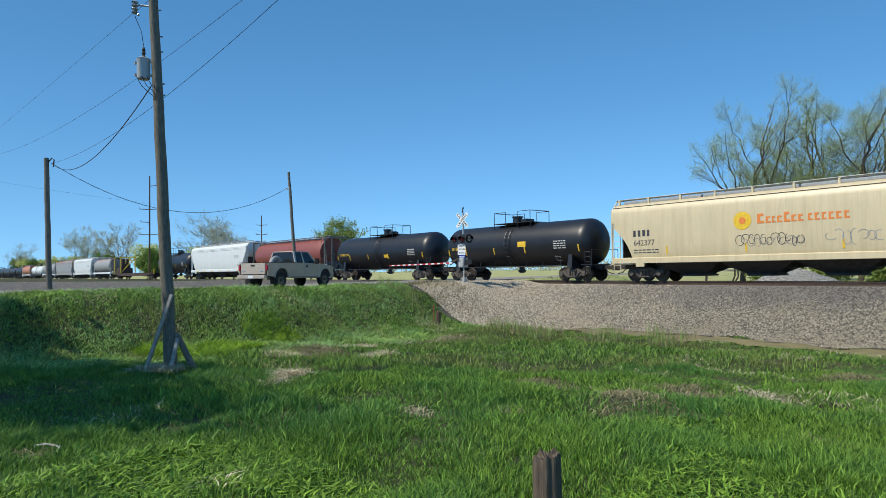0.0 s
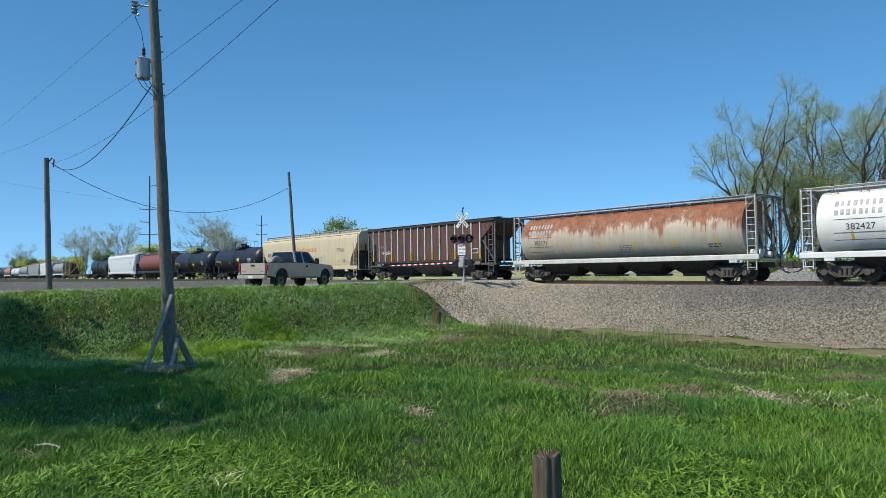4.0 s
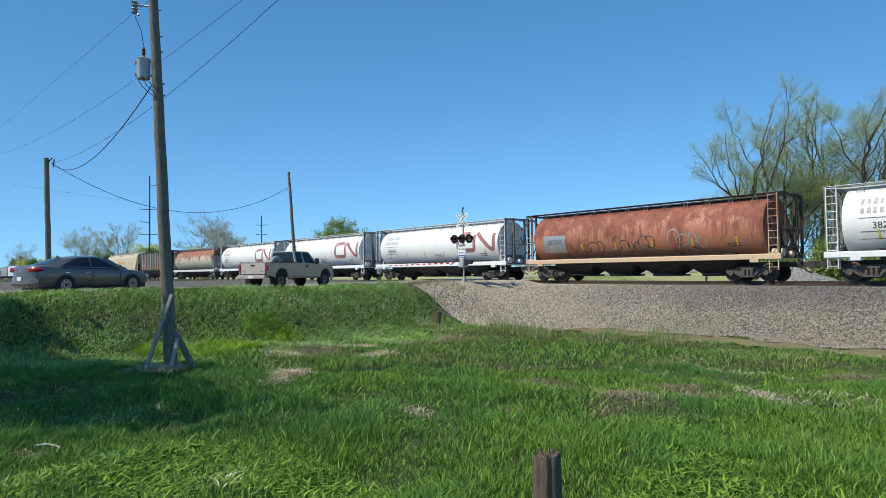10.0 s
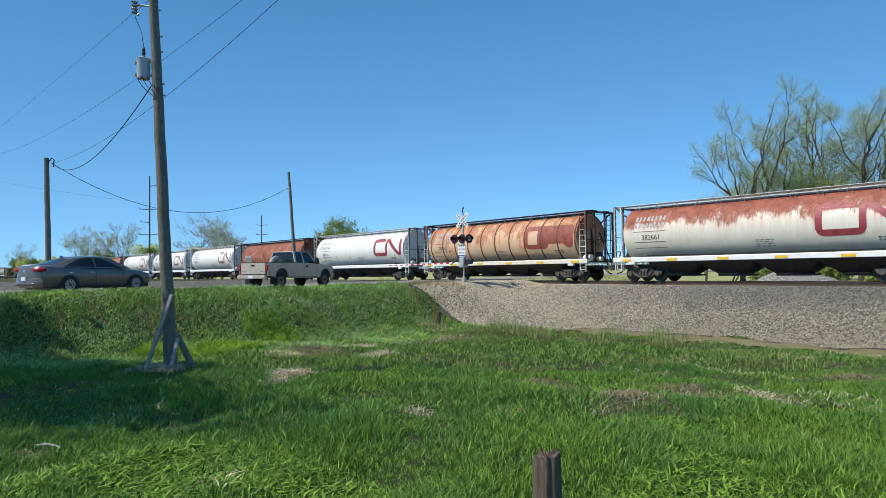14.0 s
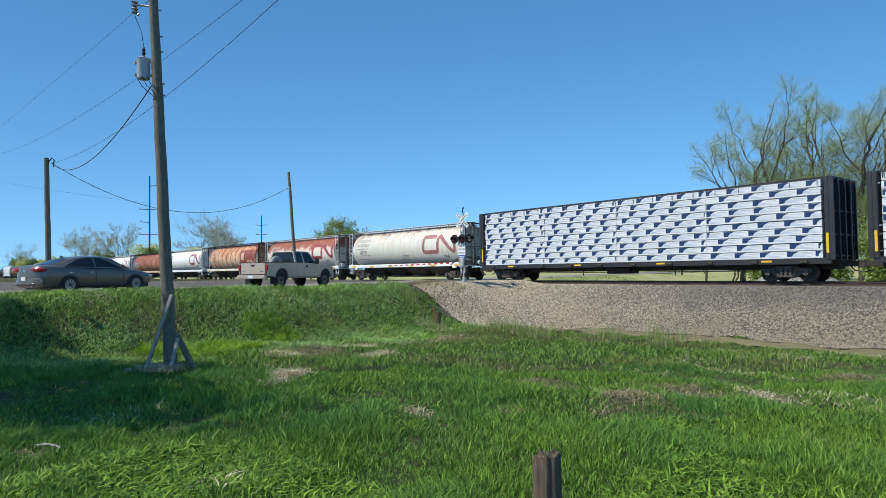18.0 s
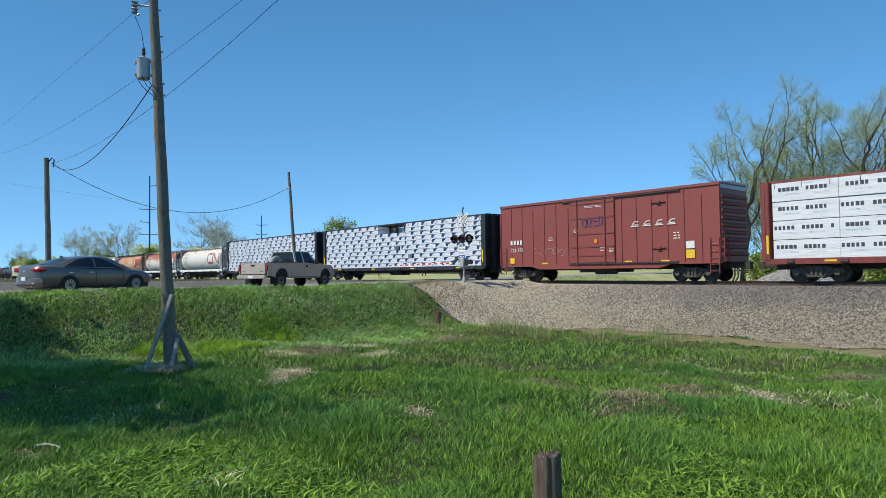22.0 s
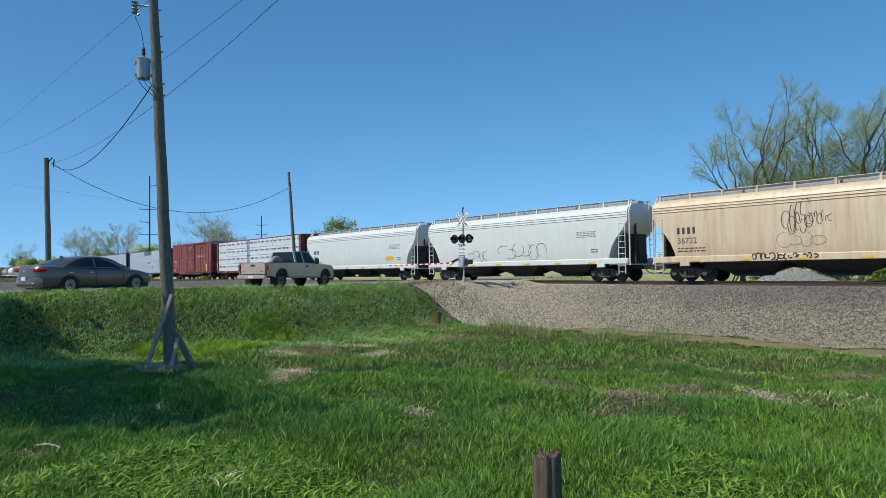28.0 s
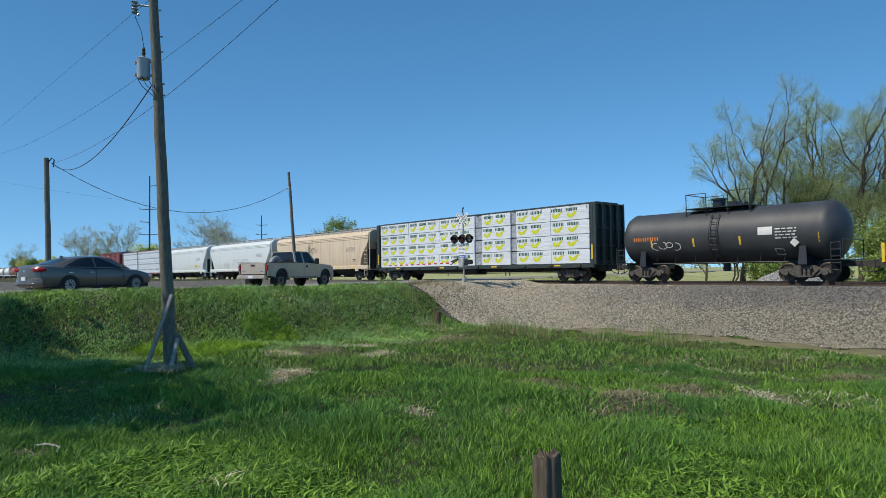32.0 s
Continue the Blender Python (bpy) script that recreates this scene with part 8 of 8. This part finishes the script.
# reeds and rushes along the ditch
x, y, d, lat = scatter(120000, 16.0, 38.0, rng)
ok = (y > 21.5 + 1.5 * lumps(x, y, 0.5, 23)) & (y < toe(x) - 1.4) & meadow(x, y) & (x < -13.5) & (lumps(x, y, 0.9, 29) > 0.05)
x, y = x[ok], y[ok]
k = len(x) // 2
blades("ditch_sedge", x[k:], y[k:], rng.uniform(0.35, 0.95, len(x) - k), rng.uniform(0.008, 0.016, len(x) - k), rng.uniform(0.02, 0.35, len(x) - k), M_SEDGE, "upright green sedge standing in the ditch", rng, "sedge")
x, y = x[:k], y[:k]
blades("ditch_reeds", x, y, rng.uniform(0.3, 0.8, len(x)), rng.uniform(0.008, 0.016, len(x)), rng.uniform(0.02, 0.3, len(x)), M_REED, "brown dry reeds standing in the ditch", rng, "reeds")

# ---- loose ballast stones ----
def stones(n, rng):
    x = rng.uniform(-33, 8, n)
    y = 24 + rng.uniform(0, 1, n) * 9.2
    ok = on_ballast(x, y + 0.15 * rng.uniform(-1, 1, n)) & (y < 33.4)
    x, y = x[ok], y[ok]
    z = height(x, y) + 0.055
    n = len(x)
    s = rng.uniform(0.018, 0.055, (n, 1, 1))
    octa = np.array([[1, 0, -0.2], [-1, 0, -0.2], [0, 1, -0.2], [0, -1, -0.2], [0.2, 0.1, 0.9]], float)
    v = octa[None] * s * rng.uniform(0.6, 1.35, (n, 5, 3))
    a = rng.uniform(0, 6.28, n)
    ca, sa = np.cos(a)[:, None], np.sin(a)[:, None]
    t = rng.uniform(-0.5, 0.5, n)[:, None]
    vx, vy, vz = v[..., 0] * ca - v[..., 1] * sa, v[..., 0] * sa + v[..., 1] * ca, v[..., 2]
    vx, vz = vx * np.cos(t) - vz * np.sin(t), vx * np.sin(t) + vz * np.cos(t)
    v = np.stack([vx + x[:, None], vy + y[:, None], vz + z[:, None]], -1).reshape(-1, 3)
    f0 = np.array([[0, 2, 4], [2, 1, 4], [1, 3, 4], [3, 0, 4]])
    f = (np.arange(n)[:, None, None] * 5 + f0[None]).reshape(-1, 3)
    return v, f


M_STONE = leaf_material("loose_stone", (0.04, 0.038, 0.035), (0.27, 0.25, 0.225), 0.0, (0.20, 0.18, 0.155), 0.25)
M_TANSTONE = leaf_material("tan_road_gravel", (0.10, 0.085, 0.062), (0.62, 0.545, 0.42), 0.0, (0.40, 0.33, 0.23), 0.3)
M_LOWSTONE = leaf_material("weathered_low_stone", (0.055, 0.050, 0.040), (0.43, 0.385, 0.295), 0.0, (0.25, 0.215, 0.15), 0.25)
v, f = stones(160000, np.random.RandomState(31))
mid = v.reshape(-1, 5, 3).mean(1)
edge = np.random.RandomState(5).uniform(-1, 1, len(mid))
tan = mid[:, 0] + 2.5 * lumps(mid[:, 0], mid[:, 1], 0.8, 91) + 6 * edge < -22.5
trackside = ~tan & (mid[:, 1] + 0.6 * lumps(mid[:, 0], mid[:, 1], 0.9, 92) + 0.7 * edge > 30.6)  # darker grey stone near the track
for name, pick, mat, label in (("loose_stones", trackside, M_STONE, "loose crushed grey stones near the track"), ("slope_stones", ~tan & ~trackside, M_LOWSTONE, "weathered tan grey stones on the ballast slope"), ("road_gravel", tan, M_TANSTONE, "pale tan gravel spilled from the crossing")):
    m = int(pick.sum())
    vv = v.reshape(-1, 5, 3)[pick].reshape(-1, 3)
    ff = (np.arange(m)[:, None, None] * 5 + (f.reshape(-1, 4, 3)[0])[None]).reshape(-1, 3)
    tagged(new(name, array_mesh(name, vv, ff, mat)), label, "stones", kind="stuff")


# ---- motion ----
def train_shift(t):
    """How far the train has rolled since sixteen seconds."""
    u = t - 16
    return 12.01 * u - 0.004 * u * u


def spin(wheel, rows, x, y, z, sign_axis):
    walk(wheel, [(t, pose(x, y, z) @ (Matrix.Rotation(a, 4, sign_axis))) for t, a in rows])


def motions():
    for car, x in CARS:
        walk(car, [(t, pose(x - train_shift(t), TRACK_Y, 0)) for t in range(0, 33, 2)])
    # train wheels: one turning per frame step, the same for every wheelset in the same place of its truck
    turn = [(k / FPS, (train_shift(k / FPS) - train_shift(0)) / 0.457) for k in range(0, 32 * FPS + 1)]
    for dx in (-0.89, 0.89):
        alike = [w for w in WHEELS if abs(w.location.x - dx) < 0.01]
        walk(alike[0], [(t, pose(dx, 0, 0.457) @ Matrix.Rotation(-a, 4, "Y")) for t, a in turn])
        keys = alike[0].animation_data
        for w in alike[1:]:
            w.rotation_mode = "QUATERNION"
            w.animation_data_create()
            w.animation_data.action = keys.action
            w.animation_data.action_slot = keys.action_slot
    # the sedan and its wheels
    ahead = Vector((-math.sin(math.radians(SEDAN_TURN)), math.cos(math.radians(SEDAN_TURN)), -0.008))
    lane = Vector((*ROAD_DIR, -0.008))  # it comes along the lane, then bears a little aside
    walk(SEDAN, [(t, Matrix.Translation(SEDAN_STOP + ahead * max(p, -4.5) + lane * min(p + 4.5, 0.0)) @ pose(0, 0, 0, 0, 0, SEDAN_TURN if p >= -4.5 else 15.55)) for t, p in SEDAN_ROWS])
    steps = np.arange(0, 12.01, 0.1)
    at = np.interp(steps, [r[0] for r in SEDAN_ROWS], [r[1] for r in SEDAN_ROWS])
    for w, x, y in SEDAN_WHEELS:
        spin(w, [(float(t), -(float(p) + 21.7) / 0.335) for t, p in zip(steps, at)] + [(32.0, -21.7 / 0.335)], x, y, 0.335, "X")


motions()
